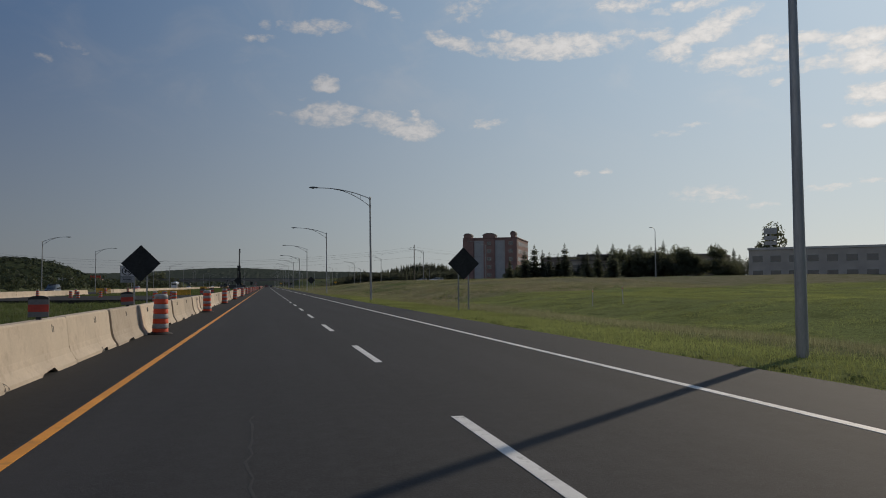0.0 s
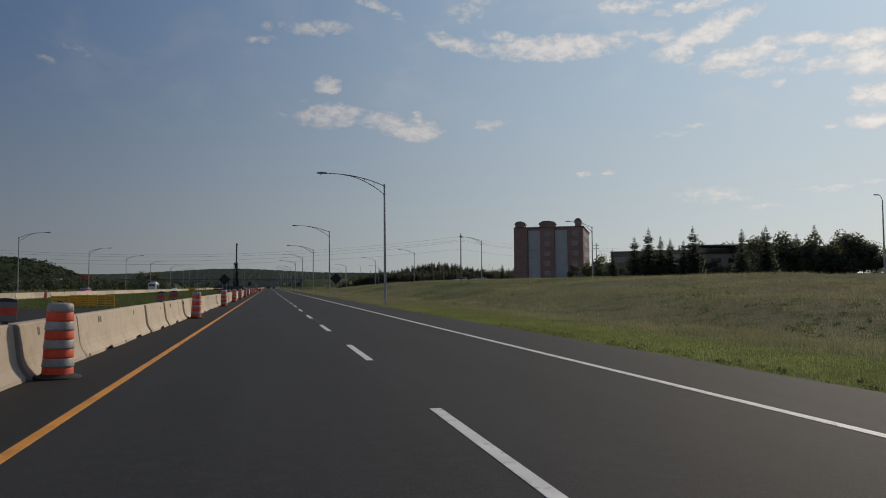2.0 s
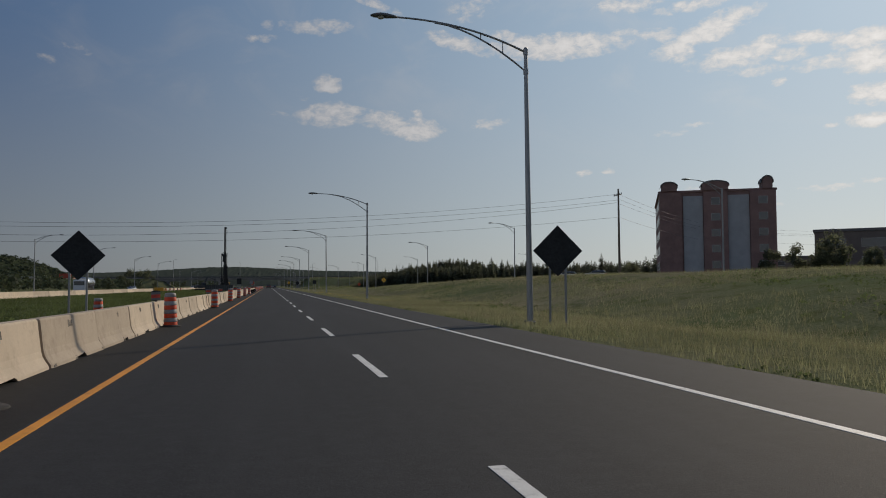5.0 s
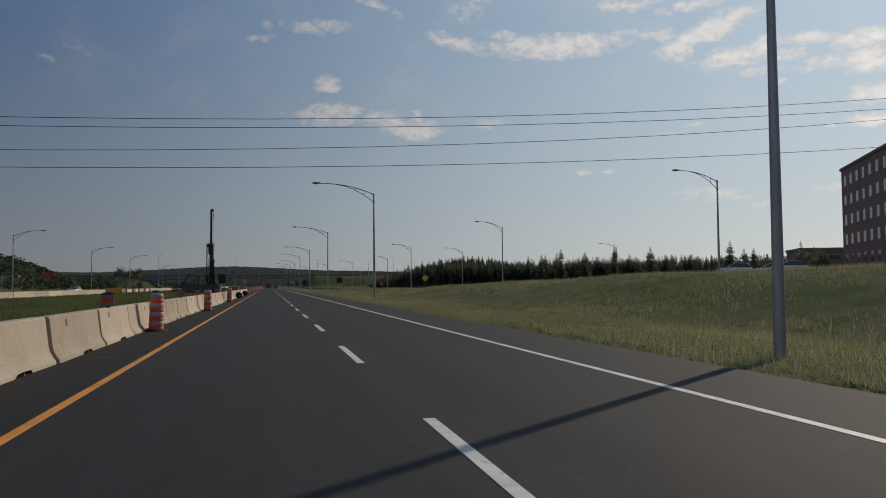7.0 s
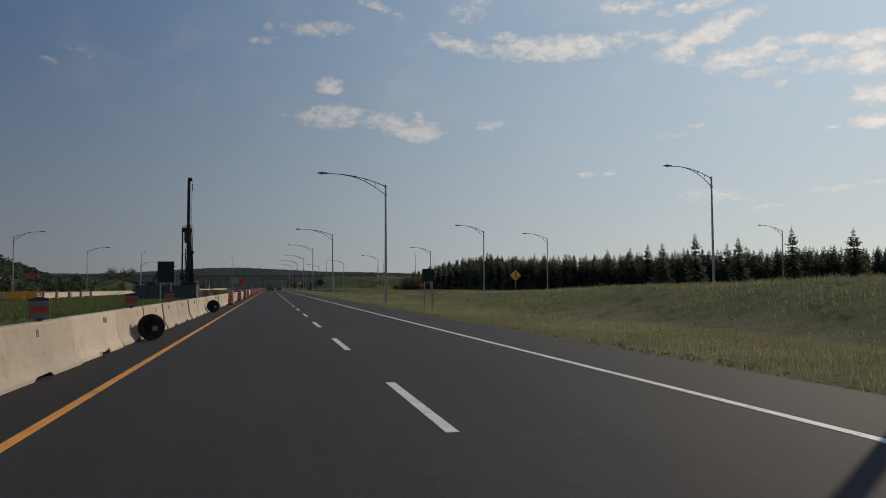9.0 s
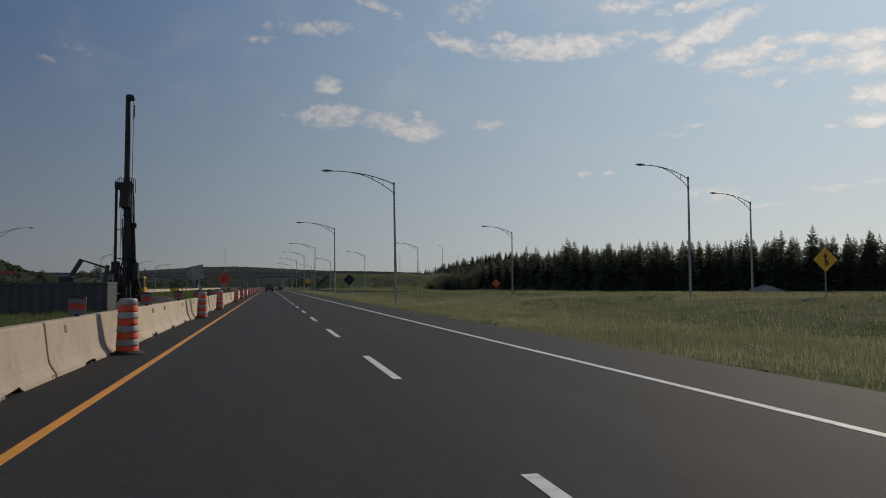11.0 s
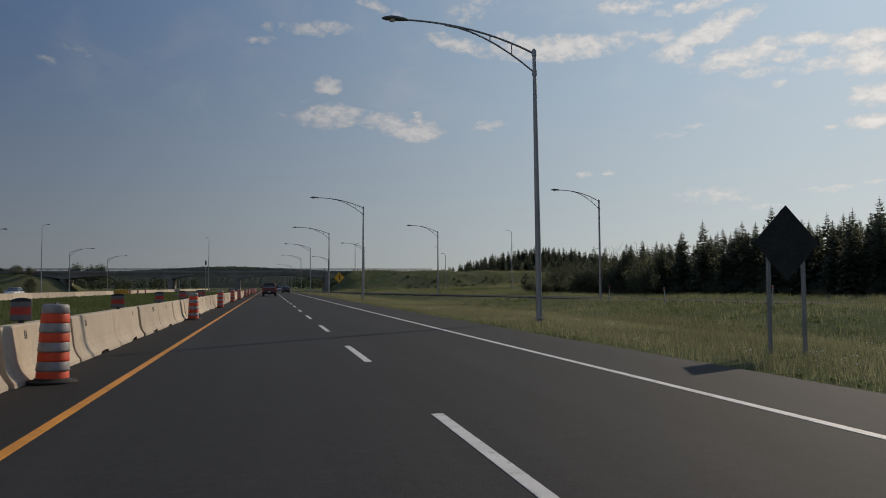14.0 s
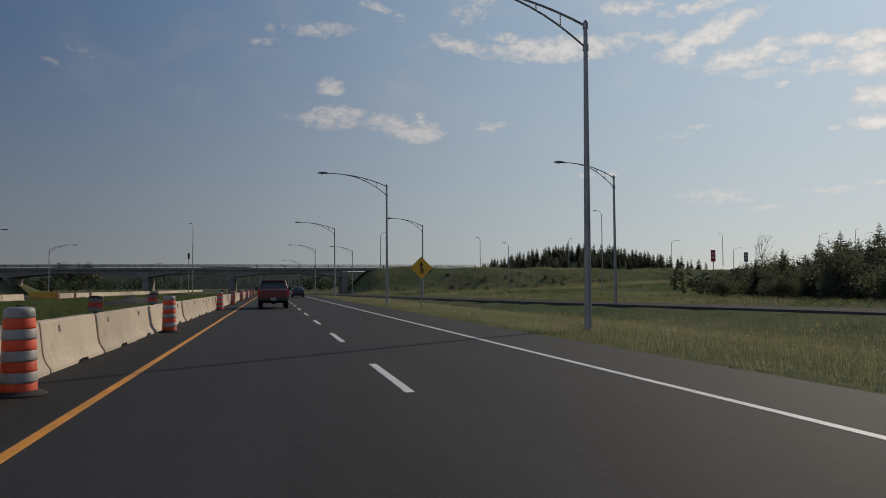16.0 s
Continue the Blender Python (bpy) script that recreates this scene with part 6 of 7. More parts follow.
for x, y in pk[1:]:
    copy_thing(first, pose(x, y, gz(x, y) + 0.02, 0, 0, 58))


def make_tank_truck(at):
    t = thing("tank_truck", "white tanker lorry on the opposite carriageway", "truck", at=at)
    g = Geo()
    g.box((0, 1.0, 1.6), (2.3, 2.0, 2.2), bevel=0.15)
    part("cab", g, CARWHITE, t)
    g = Geo()
    g.box((0, -0.02, 2.0), (1.9, 0.05, 0.8), bevel=0.02)
    part("windscreen", g, DARKGLASS, t)
    g = Geo()
    g.tube([(0, 2.3, 2.1), (0, 2.5, 2.1), (0, 8.6, 2.1), (0, 8.8, 2.1)], [0.9, 1.1, 1.1, 0.9], 20)
    part("tank", g, CHROME, t, "shiny metal tank")
    g = Geo()
    g.box((0, 4.6, 0.85), (1.0, 8.6, 0.3), bevel=0.03)
    part("chassis", g, BLACKTRIM, t)
    wheels(t, 1.9, (1.0, 6.6, 7.9), 0.48, 0.3)
    return t


make_tank_truck(pose(-36, 312, 0))


# ---- construction site in the median ----
def make_rig(at):
    t = thing("drilling_rig", "tall black drilling rig on crawler tracks with yellow rear housing", "drilling rig", at=at)
    for s in (-1, 1):
        g = Geo()
        ring = [(2.3 * math.copysign(abs(math.cos(a)) ** 0.35, math.cos(a)), 0.45 + 0.45 * math.copysign(abs(math.sin(a)) ** 0.7, math.sin(a))) for a in np.linspace(0, 2 * math.pi, 28, endpoint=False)]
        g.prism([(2.9 + y, z) for y, z in ring], "x", s * 1.15 - 0.32, s * 1.15 + 0.32)
        tr = part("crawler_track", g, RUBBER, t)
        for k in range(16):
            g = Geo()
            g.box((s * 1.15, 0.8 + k * 0.28, 0.91), (0.68, 0.09, 0.05))
            part("track_shoe", g, RIGBLACK, tr)
    g = Geo()
    g.box((0, 2.9, 0.75), (1.8, 3.6, 0.5), bevel=0.05)
    part("undercarriage", g, RIGBLACK, t)
    g = Geo()
    g.box((-0.2, 3.6, 1.75), (2.5, 3.6, 1.4), bevel=0.08)
    g.box((-0.7, 2.2, 2.1), (1.0, 1.6, 1.7), bevel=0.08)
    part("upper_body", g, RIGBLACK, t)
    g = Geo()
    g.box((-0.2, 5.9, 1.7), (2.7, 1.3, 1.7), bevel=0.04)
    cw = part("rear_housing", g, RIGYELLOW, t, "yellow rear counterweight housing")
    for k in range(3):
        g = Geo()
        g.box((1.155, 5.6, 1.3 + 0.3 * k), (0.012, 0.5, 0.12))
        part("lettering_bar", g, SIGNBLACK, cw)
    g = Geo()
    g.box((1.15, 2.7, 1.9), (0.95, 1.5, 1.7), bevel=0.1)
    cab = part("cab", g, RIGYELLOW, t, "yellow operator cab")
    g = Geo()
    g.box((1.15, 1.935, 2.1), (0.8, 0.03, 1.0), bevel=0.01)
    g.box((1.632, 2.7, 2.15), (0.03, 1.1, 0.9), bevel=0.01)
    part("cab_glass", g, DARKGLASS, cab)
    for x, y in ((-1.4, 5.4), (1.05, 5.4), (-1.4, 6.4), (1.05, 6.4), (0.0, 6.4), (0.5, 5.4)):
        g = Geo()
        g.tube([(x, y, 2.5), (x, y, 3.65)], 0.03, 6)
        part("guard_post", g, RIGBLACK, t)
    g = Geo()
    for z in (3.1, 3.65):
        g.tube([(-1.4, 5.4, z), (-1.4, 6.4, z), (1.05, 6.4, z), (1.05, 5.4, z)], 0.025, 6)
    part("guard_rail", g, RIGBLACK, t)
    # mast
    g = Geo()
    g.box((0.15, 0.35, 6.2), (0.75, 0.6, 12.4), bevel=0.04)
    for k in range(9):
        g.box((0.15, 0.0, 0.8 + 1.35 * k), (0.85, 0.14, 0.2))
    part("lower_mast", g, RIGBLACK, t, "heavy black box-section mast")
    g = Geo()
    g.box((-0.05, 0.1, 10.9), (1.0, 1.0, 2.6), bevel=0.15)
    g.box((-0.45, 0.2, 11.9), (1.3, 0.9, 0.7), bevel=0.1)
    part("rotary_head", g, RIGBLACK, t)
    g = Geo()
    g.tube([(0.05, 0.1, 12.0), (0.05, 0.1, 20.9)], [0.30, 0.26], 12)
    part("kelly_bar", g, RIGBLACK, t)
    g = Geo()
    g.box((0.2, 0.15, 21.0), (0.75, 0.45, 0.6), bevel=0.12)
    g.tube([(0.45, -0.1, 20.9), (0.45, 0.4, 20.9)], 0.22, 12)
    part("top_sheave", g, RIGBLACK, t)
    g = Geo()
    g.tube([(0.58, 0.15, 20.8), (0.52, 0.2, 12.0), (0.6, 1.8, 2.6)], 0.03, 5)
    g.tube([(0.66, 0.15, 20.2), (0.64, 0.15, 18.9)], 0.06, 6)
    part("hoist_cable", g, WIRE, t)
    g = Geo()
    g.tube([(-0.95, 0.0, 0.4), (-0.95, 0.0, 12.3)], 0.14, 10)
    part("casing_tube", g, RIGBLACK, t)
    g = Geo()
    for z in (3.5, 7.5, 12.0):
        g.tube([(-0.95, 0.0, z), (-0.2, 0.3, z)], 0.05, 6)
    part("casing_clamp", g, RIGBLACK, t)
    g = Geo()
    for x in (-0.52, -0.3):
        g.tube([(x, 0.15, 2.6), (x, 0.15, 9.8)], 0.025, 5)
    for k in range(22):
        g.tube([(-0.52, 0.15, 2.8 + 0.32 * k), (-0.3, 0.15, 2.8 + 0.32 * k)], 0.018, 5)
    part("ladder", g, GALV, t)
    for s in (-0.45, 0.62):
        g = Geo()
        g.tube([(s, 2.6, 2.4), (s, 0.7, 7.4)], 0.11, 8)
        g.tube([(s, 0.95, 6.8), (s, 0.6, 8.6)], 0.07, 8)
        part("mast_cylinder", g, RIGBLACK, t)
    g = Geo()
    g.prism([(0.5, 2.4), (1.05, 2.4), (0.62, 8.2), (0.5, 8.2)], "y", 0.3, 0.6)
    part("side_brace", g, RIGBLACK, t)
    g = Geo()
    g.tube([(0.72, 0.4, 5.2), (0.72, 0.4, 9.0)], 0.09, 8)
    part("winch_hose", g, RIGBLACK, t)
    g = Geo()
    g.tube([(0.1, -0.35, 0.0), (0.1, -0.35, 4.4)], 0.16, 12)
    for k in range(40):
        a = k * 0.7
        z = 0.1 + k * 0.05
        g.add([(0.1, -0.35, z), (0.1 + 0.38 * math.cos(a), -0.35 + 0.38 * math.sin(a), z), (0.1 + 0.38 * math.cos(a + 0.7), -0.35 + 0.38 * math.sin(a + 0.7), z + 0.05), (0.1, -0.35, z + 0.05)], [(0, 1, 2, 3)])
    part("auger", g, RIGBLACK, t)
    # hose loops over the head, stays, platform and steps
    rr = random.Random(21)
    for k in range(9):
        x0 = -0.95 + 0.19 * k
        g = Geo()
        top = 12.35 + rr.uniform(0.1, 0.4)
        g.tube([(x0, 0.0, 11.6), (x0 - 0.08, -0.05, top), (x0 + 0.16, -0.05, top + 0.12), (x0 + 0.3, 0.05, top - 0.1), (x0 + 0.32, 0.1, 11.2)], 0.032, 6)
        part("hydraulic_hose", g, RUBBER, t)
    for x0, x1, z0, z1 in ((0.9, 0.6, 3.2, 12.1), (1.0, 0.72, 2.6, 9.2), (-0.72, -0.62, 9.6, 12.2), (0.78, 0.62, 8.4, 12.2)):
        g = Geo()
        g.tube([(x0, 0.3, z0), ((x0 + x1) / 2 + 0.05, 0.25, (z0 + z1) / 2), (x1, 0.2, z1)], 0.045, 6)
        part("hydraulic_hose", g, RUBBER, t)
    for x0, y0, z0, x1, y1, z1 in ((1.5, 1.0, 0.9, 0.45, 0.5, 4.9), (-1.2, 1.0, 0.9, -0.25, 0.5, 4.6), (1.1, 1.6, 2.6, 0.5, 0.5, 6.4)):
        g = Geo()
        g.tube([(x0, y0, z0), (x1, y1, z1)], 0.09, 8)
        part("stay", g, RIGBLACK, t)
    for nm, c, size in (("winch_platform", (0.1, 0.35, 4.55), (1.7, 1.2, 0.1)), ("valve_box", (-0.95, 0.2, 3.6), (0.7, 0.9, 1.3)),
                        ("winch_housing", (0.95, 0.5, 3.3), (0.55, 0.9, 1.7)), ("sheave_block", (0.85, 0.25, 7.9), (0.32, 0.35, 0.55))):
        g = Geo()
        g.box(c, size, bevel=0.04)
        part(nm, g, RIGBLACK, t)
    return t


rig = make_rig(pose(-14.5, 417.2, gz(-14.5, 419) - 0.08))
rig.scale = (1.0, 1.0, 1.026)


def make_container(at):
    t = thing("site_container", "dark ribbed steel container standing in the median", "container", at=at)
    L, D, H = 8.2, 2.4, 2.05
    g = Geo()
    pts = []
    n = 54
    for k in range(n):
        x = L * k / (n - 1)
        pts.append((x, 0.0 if (k // 2) % 2 else 0.06))
    back = [(x, D - y) for x, y in pts[::-1]]
    g.prism(pts + back, "z", 0.12, H - 0.1)
    part("ribbed_wall", g, CONTAINER, t)
    for z in (0.09, H - 0.06):
        g = Geo()
        g.box((L / 2, D / 2, z), (L + 0.06, D + 0.06, 0.16), bevel=0.02)
        part("frame_rail", g, CONTAINER, t)
    for x in (0.05, L - 0.05):
        for y in (0.05, D - 0.05):
            g = Geo()
            g.box((x, y, H / 2), (0.14, 0.14, H - 0.02), bevel=0.02)
            part("corner_post", g, CONTAINER, t)
    return t


make_container(pose(-18.4, 387.5, gz(-14, 388) - 0.1, 0, 0, -3))


def make_excavator(at, paint, name, label):
    t = thing(name, label, "excavator", at=at)
    for s in (-1, 1):
        g = Geo()
        ring = [(1.9 * math.copysign(abs(math.cos(a)) ** 0.35, math.cos(a)), 0.42 + 0.42 * math.copysign(abs(math.sin(a)) ** 0.7, math.sin(a))) for a in np.linspace(0, 2 * math.pi, 24, endpoint=False)]
        g.prism(ring, "x", s * 1.1 - 0.3, s * 1.1 + 0.3)
        part("crawler_track", g, RUBBER, t)
    g = Geo()
    g.box((0, 0.5, 1.5), (2.5, 3.2, 1.1), bevel=0.12)
    part("upper_body", g, paint, t)
    g = Geo()
    g.box((-0.75, -0.6, 2.2), (0.95, 1.5, 1.5), bevel=0.12)
    cab = part("cab", g, BLACKTRIM, t)
    g = Geo()
    g.box((-0.75, -1.36, 2.3), (0.8, 0.03, 1.0), bevel=0.01)
    g.box((-1.23, -0.6, 2.35), (0.03, 1.2, 0.9), bevel=0.01)
    part("cab_glass", g, DARKGLASS, cab)
    g = Geo()
    g.prism([(-0.9, 1.6), (-0.3, 1.5), (-2.3, 4.9), (-2.7, 4.7)], "x", 0.1, 0.5)
    g.prism([(-2.7, 4.7), (-2.3, 4.95), (-5.4, 4.0), (-5.5, 3.75)], "x", 0.12, 0.48)
    part("boom", g, paint, t)
    g = Geo()
    g.prism([(-5.6, 4.2), (-5.2, 4.3), (-4.7, 1.2), (-4.95, 1.1)], "x", 0.16, 0.44)
    part("dipper_arm", g, paint, t)
    g = Geo()
    g.prism([(-5.1, 1.3), (-4.4, 1.2), (-3.9, 0.75), (-4.1, 0.25), (-4.9, 0.2), (-5.2, 0.7)], "x", -0.2, 0.8)
    part("bucket", g, RIGBLACK, t)
    g = Geo()
    g.tube([(0.3, -0.9, 1.9), (0.3, -2.0, 3.7)], 0.09, 8)
    part("boom_cylinder", g, CHROME, t)
    return t


make_excavator(pose(-22.8, 425, gz(-22.8, 425) - 0.05, 0, 0, 120), CONTAINER, "excavator", "dark tracked excavator with raised boom in the median")


def make_barricade(at):
    t = thing("plastic_barricade", "yellow-orange slatted plastic barricade stacked beside the barrier", "barricade", "plastic barricades", at)
    for k in range(5):
        g = Geo()
        g.box((0, 0, 0.22 + 0.19 * k), (2.0, 0.06, 0.13), bevel=0.02)
        part("slat", g, RIGYELLOW, t)
    for x in (-0.95, -0.3, 0.3, 0.95):
        g = Geo()
        g.box((x, 0, 0.55), (0.09, 0.09, 1.1), bevel=0.02)
        part("upright", g, RIGYELLOW, t)
    for x in (-0.7, 0.7):
        g = Geo()
        g.box((x, 0, 0.04), (0.2, 0.6, 0.08), bevel=0.02)
        part("foot", g, RUBBER, t)
    return t


spot = [(-30.2, 375), (-30.0, 378), (-29.8, 381), (-30.4, 376.5), (-30.2, 379.5), (-30.2, 150), (-30.1, 152.5), (-13.0, 126), (-14.6, 127.5), (-16.3, 128.6), (-30.3, 590), (-30.2, 593), (-30.1, 596)]
bar = make_barricade(pose(*spot[0], gz(*spot[0]), 0, 0, 15))
for x, y in spot[1:]:
    copy_thing(bar, pose(x, y, gz(x, y), 0, 0, rnd.uniform(0, 30)))


def heap(name, label, x, y, w, l, h, material, seed):
    n = 26
    g = Geo()
    verts = []
    for j in range(n):
        for i in range(n):
            u, v = i / (n - 1) * 2 - 1, j / (n - 1) * 2 - 1
            r = math.hypot(u, v)
            k = max(0.0, 1 - r ** 1.3) * (1 + 0.45 * noise.noise((u * 3, v * 3, seed))) + (0.08 * noise.noise((u * 9, v * 9, seed)) if r < 0.95 else 0)
            px, py = x + u * w / 2, y + v * l / 2
            verts.append((px, py, gz(px, py) - 0.12 + h * k))
    g.add(verts, [(j * n + i, j * n + i + 1, (j + 1) * n + i + 1, (j + 1) * n + i) for j in range(n - 1) for i in range(n - 1)])
    tagged(part(name, g, material), label, "heap", kind="stuff" if name == "rubble_heap" else "")


RUBBLE = mat("dark_rubble", (0.06, 0.055, 0.05), 0.9, var=0.35, scale=2.0, bump=0.05, fine=8)
heap("rubble_heap", "low dark heap of rubble in the median", -14, 565, 8, 10, 1.0, RUBBLE, 2.0)
heap("earth_heap", "low brown heap of dug earth beside the rig", -12.2, 426, 6, 9, 0.8, RUBBLE, 5.0)
heap("earth_bed", "trampled dark earth under the drilling rig", -14, 416, 13, 24, 0.32, RUBBLE, 6.5)
heap("gravel_heap", "grey gravel heap on the rise before the wood", 85, 449, 7, 7, 1.2, GRAVEL, 8.0)


# ---- marker stakes ----
def make_stake(at):
    t = thing("marker_stake", "thin pale wooden survey stake in the grass", "stake", "survey stakes", at)
    g = Geo()
    g.box((0, 0, 0.6), (0.06, 0.05, 1.3), bevel=0.008)
    part("stake", g, FRAMEWHITE, t)
    g = Geo()
    g.box((0, -0.028, 1.12), (0.066, 0.006, 0.12))
    part("flagging_band", g, ORANGE, t)
    return t


stake = make_stake(pose(27, 479, gz(27, 479)))
for x, y in ((28, 472), (30, 463), (24, 52), (25.5, 50)):
    copy_thing(stake, pose(x, y, gz(x, y), rnd.uniform(-5, 5), rnd.uniform(-5, 5), 0))


# ---- road wear ----
def crack(points, w, name, label, material):
    g = Geo()
    top = []
    for i, (x, y) in enumerate(points):
        k = w * (0.5 + 0.5 * math.sin(i * 2.1) ** 2)
        top += [(x - k, y, 0.002), (x + k, y, 0.002)]
    g.add(top, [(2 * i, 2 * i + 1, 2 * i + 3, 2 * i + 2) for i in range(len(points) - 1)])
    tagged(part(name, g, material), label, "road wear", kind="structure")


TAR = mat("crack_tar", (0.012, 0.012, 0.012), 0.7, var=0.3, scale=5.0)
SCUFF = mat("scuff_chalk", (0.12, 0.12, 0.115), 0.8, var=0.3, scale=3.0, dark=(0.05, 0.05, 0.05))
rc = random.Random(8)
for x, y, n in ((-0.22, 4.6, 14), (-0.6, 96, 12), (2.9, 214, 10), (0.7, 312, 12), (3.3, 402, 12)):
    pts, px = [], x
    for k in range(n):
        px += rc.uniform(-0.05, 0.05)
        pts.append((px, y + 0.25 * k))
    crack(pts, 0.014, "road_crack", "dark irregular crack in the asphalt", TAR)
for y, xa, xb in ((33.0, -3.1, -2.45), (43.0, -3.25, -2.7), (66.5, -3.1, -2.3), (135.8, -3.2, -2.5), (153.0, -3.0, -2.2), (230.5, -3.1, -2.45), (435.5, -3.2, -2.75)):
    g = Geo()
    slope = rc.uniform(-0.15, 0.15)
    row = [(xa + (xb - xa) * k / 8, y + slope * k / 8 + rc.uniform(-0.01, 0.01)) for k in range(9)]
    g.add([(x, q + d * rc.uniform(0.6, 1.3), 0.001) for x, q in row for d in (-0.018, 0.018)], [(2 * k, 2 * k + 1, 2 * k + 3, 2 * k + 2) for k in range(8)])
    tagged(part("scuff_mark", g, SCUFF), "thin pale scratch across the asphalt shoulder", "road wear", kind="structure")


OLDPAINT = mat("worn_paint", (0.062, 0.062, 0.063), 0.8, var=0.3, scale=3.0, dark=(0.04, 0.04, 0.041))
for i in (10, 11, 12, 13, 23, 27, 28, 29, 30, 43, 44, 51, 52):
    y1 = DASH0 + 9.0 * i - 3.9
    y1 += dash_fit(y1)
    g = Geo()
    n = 12
    edge = [(1.84 - 0.06 * k / n + rc.uniform(-0.01, 0.01), y1 - 3.0 + 2.8 * k / n, 0.03 + rc.uniform(-0.015, 0.01)) for k in range(n + 1)]
    g.add([(x + d * w, y, 0.0015) for x, y, w in edge for d in (-1, 1)], [(2 * k, 2 * k + 1, 2 * k + 3, 2 * k + 2) for k in range(n) if rc.random() > 0.2])
    tagged(part("worn_line", g, OLDPAINT), "faint worn remains of an old painted lane line", "road wear", kind="structure")


# ---- grasses ----
def grass(name, label, x0, x1, y0, y1, count, height, width, material, seed, keep=None):
    """Tufts of narrow blades in one mesh."""
    r = np.random.default_rng(seed)
    x, y = r.uniform(x0, x1, count), r.uniform(y0, y1, count)
    if keep is not None:
        k = np.array([keep(a, b) for a, b in zip(x, y)])
        sel = r.random(count) < k
        x, y = x[sel], y[sel]
    n = len(x)
    z = np.array([terrain(a, b) for a, b in zip(x, y)]) - 0.03
    blades = 3
    px, py, pz = (np.repeat(q, blades) for q in (x, y, z))
    m = n * blades
    px = px + r.normal(0, 0.10, m)
    py = py + r.normal(0, 0.10, m)
    a = r.uniform(0, 2 * np.pi, m)
    h = height * r.uniform(0.55, 1.25, m) * np.repeat(r.uniform(0.6, 1.2, n), blades)
    w = width * r.uniform(0.6, 1.3, m)
    lean = h * r.uniform(0.1, 0.5, m)
    b = r.uniform(0, 2 * np.pi, m)
    co = np.empty((m, 3, 3))
    co[:, 0] = np.stack([px - np.cos(a) * w, py - np.sin(a) * w, pz], 1)
    co[:, 1] = np.stack([px + np.cos(a) * w, py + np.sin(a) * w, pz], 1)
    co[:, 2] = np.stack([px + np.cos(b) * lean, py + np.sin(b) * lean, pz + h], 1)
    me = bpy.data.meshes.new(name)
    me.vertices.add(m * 3)
    me.vertices.foreach_set("co", co.ravel())
    me.loops.add(m * 3)
    me.loops.foreach_set("vertex_index", np.arange(m * 3))
    me.polygons.add(m)
    me.polygons.foreach_set("loop_start", np.arange(m) * 3)
    me.polygons.foreach_set("loop_total", np.full(m, 3))
    me.materials.append(material)
    me.update()
    tagged(new(name, me), label, "grass", kind="stuff")


def off_ramp(x, y):
    """0 on the ramp's asphalt and close before it, 1 elsewhere."""
    return 1.0 if not 462 < y < 640 else smooth01(3.2, 5.5, abs(x - ramp_line(y) + 1.5))


def mown(x, y):
    return (1 - smooth01(10.6, 12.4, x)) * (1 - smooth01(95, 135, y))


grass("verge_grass", "tall uneven green grass on the verge", 7.35, 20, -4, 640, 330000, 0.22, 0.008, GRASSBLADE, 1, lambda x, y: (1 - mown(x, y)) * (1 - field(x, y)) * off_ramp(x, y) * (0.45 + 0.55 * smooth01(7.3, 8.6, x)))
grass("mown_grass", "short bright mown grass beside the shoulder", 7.33, 12.5, -4, 138, 80000, 0.10, 0.010, LAWNBLADE, 2, mown)
grass("lawn_grass", "bright short mown grass of the lawn beyond the ditch", 16, 90, 14, 100, 150000, 0.09, 0.016, LAWNBLADE, 7, field)
grass("dry_verge_grass", "straw-coloured seeding grass among the green", 8.4, 22, 40, 640, 95000, 0.25, 0.006, DRYGRASS, 3, lambda x, y: off_ramp(x, y) * (1 - field(x, y)) * (1 - mown(x, y)) * smooth01(-0.1, 0.5, noise.noise((x * 0.12, y * 0.05, 3.0)) + 0.25))
grass("bank_grass", "rough tall grass on the bank", 18, 62, 60, 640, 190000, 0.36, 0.013, GRASSBLADE, 4, lambda x, y: off_ramp(x, y) * (1 - field(x, y)) * smooth01(-0.4, 0.3, noise.noise((x * 0.08, y * 0.06, 6.0))))
grass("bank_dry_grass", "dry straw grass drifts on the bank", 18, 62, 70, 420, 90000, 0.30, 0.010, DRYGRASS, 5, lambda x, y: (1 - field(x, y)) * smooth01(0.0, 0.4, noise.noise((x * 0.07, y * 0.05, 12.0)) + 0.3 * (1 - smooth01(110, 170, y))))
grass("median_grass", "green grass in the median", -30, -4.25, -4, 660, 150000, 0.30, 0.016, MEDIANBLADE, 6, lambda x, y: 0.0 if 79.5 < y < 114.5 else (1.0 if not (-20 < x < -9 and 405 < y < 432) else 0.15))


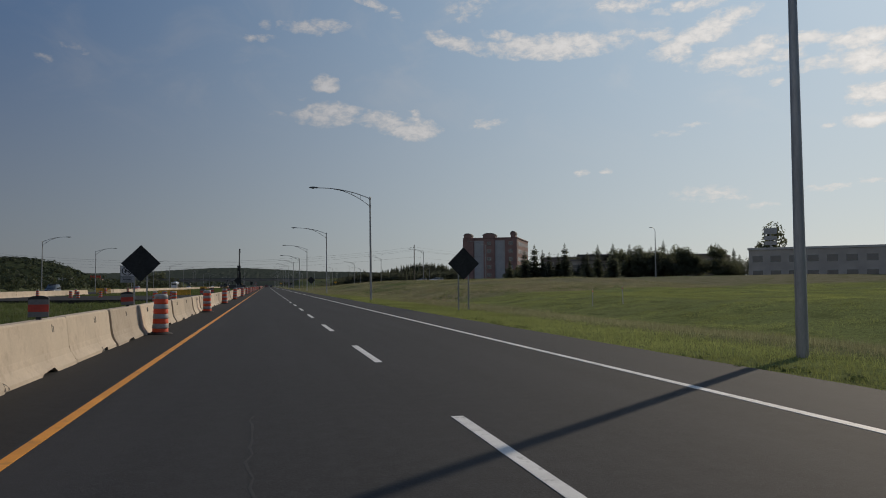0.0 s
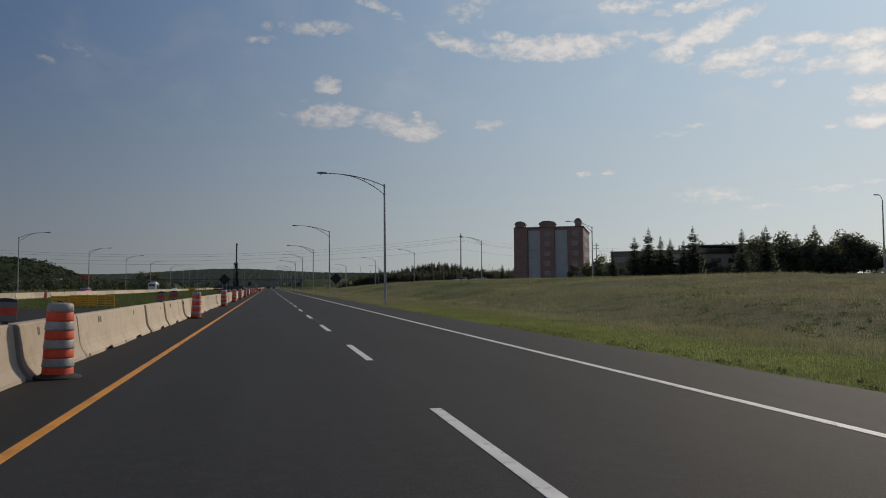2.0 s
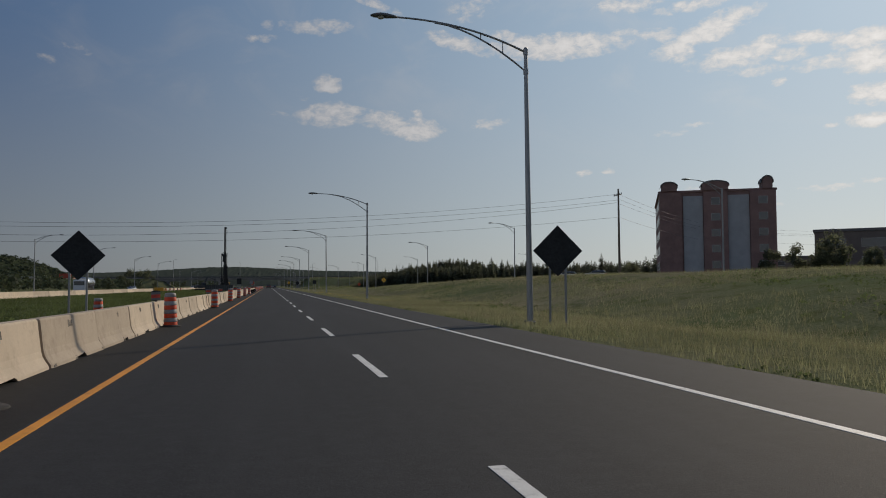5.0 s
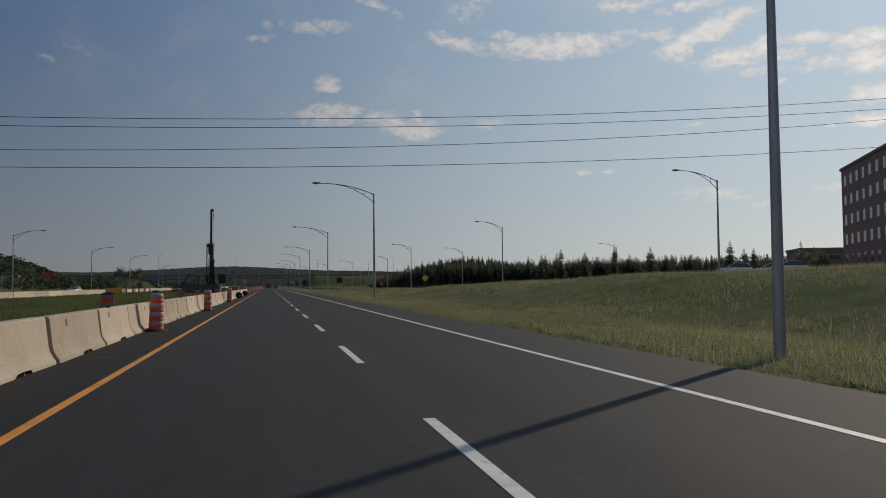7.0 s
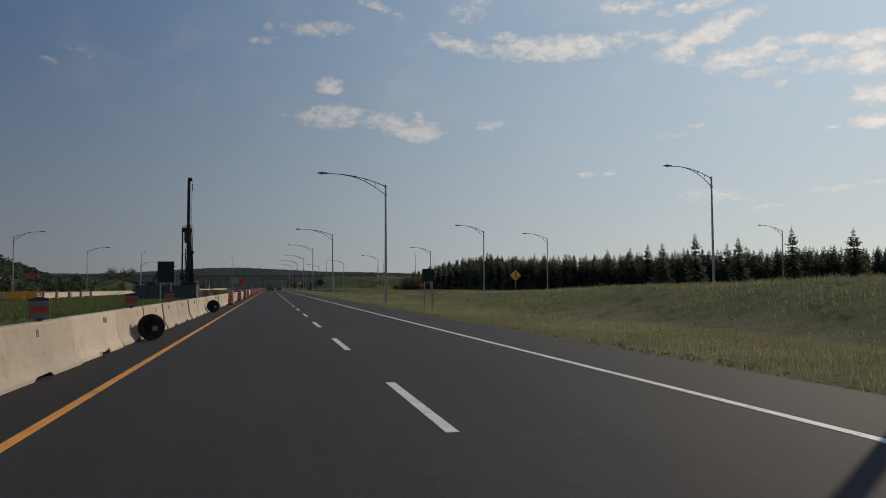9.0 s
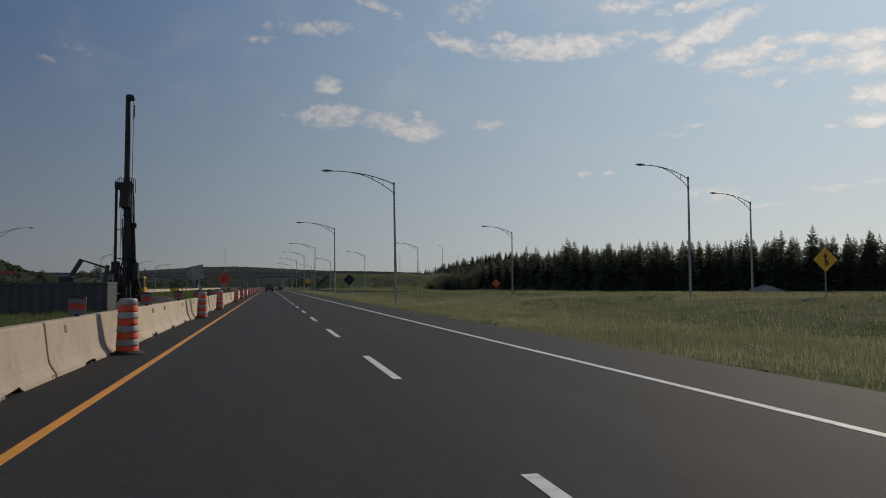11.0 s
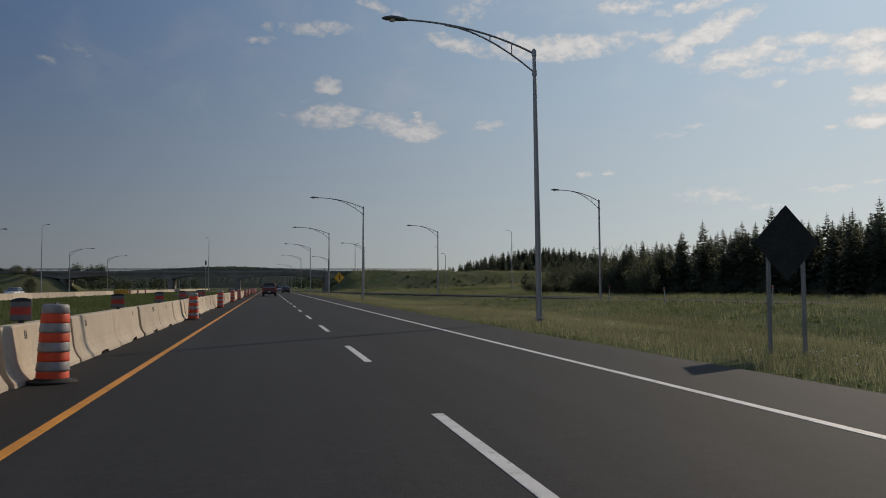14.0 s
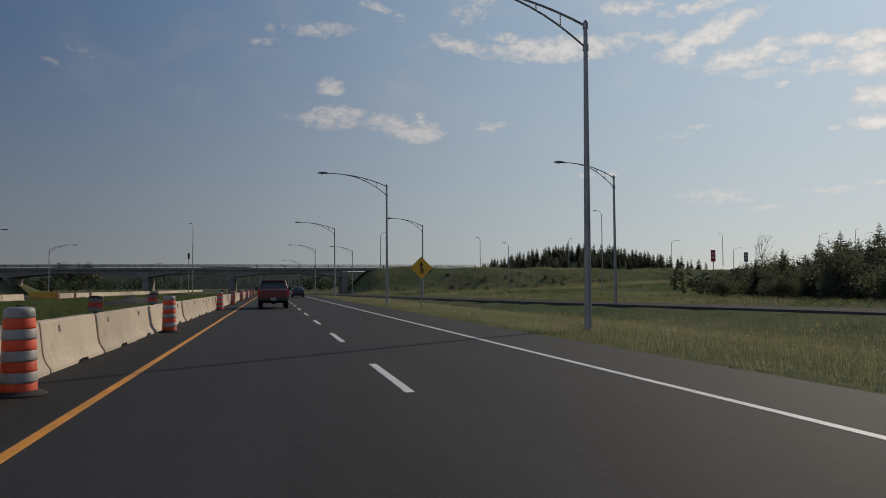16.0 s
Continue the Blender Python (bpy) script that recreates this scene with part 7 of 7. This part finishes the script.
def weeds(name, label, x0, x1, y0, y1, count, size, leaf, material, seed, keep):
    """Low leafy clumps standing out of the grass, in one mesh."""
    r = np.random.default_rng(seed)
    x, y = r.uniform(x0, x1, count), r.uniform(y0, y1, count)
    sel = r.random(count) < np.array([keep(a, b) for a, b in zip(x, y)])
    x, y = x[sel], y[sel]
    n, q = len(x), 22
    z = np.array([terrain(a, b) for a, b in zip(x, y)])
    s = np.repeat(size * r.uniform(0.5, 1.4, n), q)
    m = n * q
    d = r.normal(size=(m, 3))
    d /= np.linalg.norm(d, axis=1)[:, None]
    p = np.stack([np.repeat(x, q) + d[:, 0] * s, np.repeat(y, q) + d[:, 1] * s, np.repeat(z, q) + np.abs(d[:, 2]) * s * 0.75], 1)
    a = r.normal(size=(m, 3))
    a /= np.linalg.norm(a, axis=1)[:, None]
    b = np.cross(a, d)
    k = (leaf * r.uniform(0.6, 1.4, m))[:, None]
    co = np.stack([p + a * k, p + b * k * 0.7, p - a * k * 0.6, p - b * k * 0.7], 1)
    me = bpy.data.meshes.new(name)
    me.vertices.add(m * 4)
    me.vertices.foreach_set("co", co.ravel())
    me.loops.add(m * 4)
    me.loops.foreach_set("vertex_index", np.arange(m * 4))
    me.polygons.add(m)
    me.polygons.foreach_set("loop_start", np.arange(m) * 4)
    me.polygons.foreach_set("loop_total", np.full(m, 4))
    me.materials.append(material)
    me.update()
    tagged(new(name, me), label, "weeds", kind="stuff")


weeds("bank_weeds", "leafy green weeds in drifts on the bank", 13, 60, 40, 660, 15000, 0.36, 0.07, WEEDLEAF, 11, lambda x, y: smooth01(0.05, 0.45, noise.noise((x * 0.10, y * 0.05, 21.0)) + 0.2 * smooth01(420, 500, y)) * (1 - field(x, y)) * off_ramp(x, y))
weeds("edge_weeds", "low green weeds along the edge of the asphalt", 7.25, 8.1, -4, 640, 3200, 0.09, 0.03, WEEDLEAF, 12, lambda x, y: smooth01(-0.2, 0.4, noise.noise((x * 0.4, y * 0.15, 31.0))))
weeds("median_weeds", "taller green weeds in the median", -29, -5, 0, 640, 3500, 0.3, 0.10, WEEDLEAF, 13, lambda x, y: smooth01(0.0, 0.4, noise.noise((x * 0.12, y * 0.07, 41.0))) if not (-20 < x < -9 and 405 < y < 432) else 0.2)
weeds("white_flowers", "small white wildflowers on the verge", 8.5, 14, 300, 600, 500, 0.30, 0.022, PETALWHITE, 14, lambda x, y: 0.5)
weeds("yellow_flowers", "small yellow wildflowers on the verge", 8.0, 11, 215, 300, 260, 0.28, 0.022, PETALYELLOW, 15, lambda x, y: 0.6)
grass("slope_grass", "rough tall grass on the bank of the overpass", 22, 150, 640, 705, 70000, 0.55, 0.030, GRASSBLADE, 16, lambda x, y: smooth01(-0.5, 0.3, noise.noise((x * 0.06, y * 0.08, 51.0))))
weeds("slope_weeds", "leafy green thickets on the bank of the overpass", 24, 150, 600, 700, 5200, 0.75, 0.13, WEEDLEAF, 17, lambda x, y: smooth01(-0.1, 0.35, noise.noise((x * 0.07, y * 0.06, 61.0))) * off_ramp(x, y))
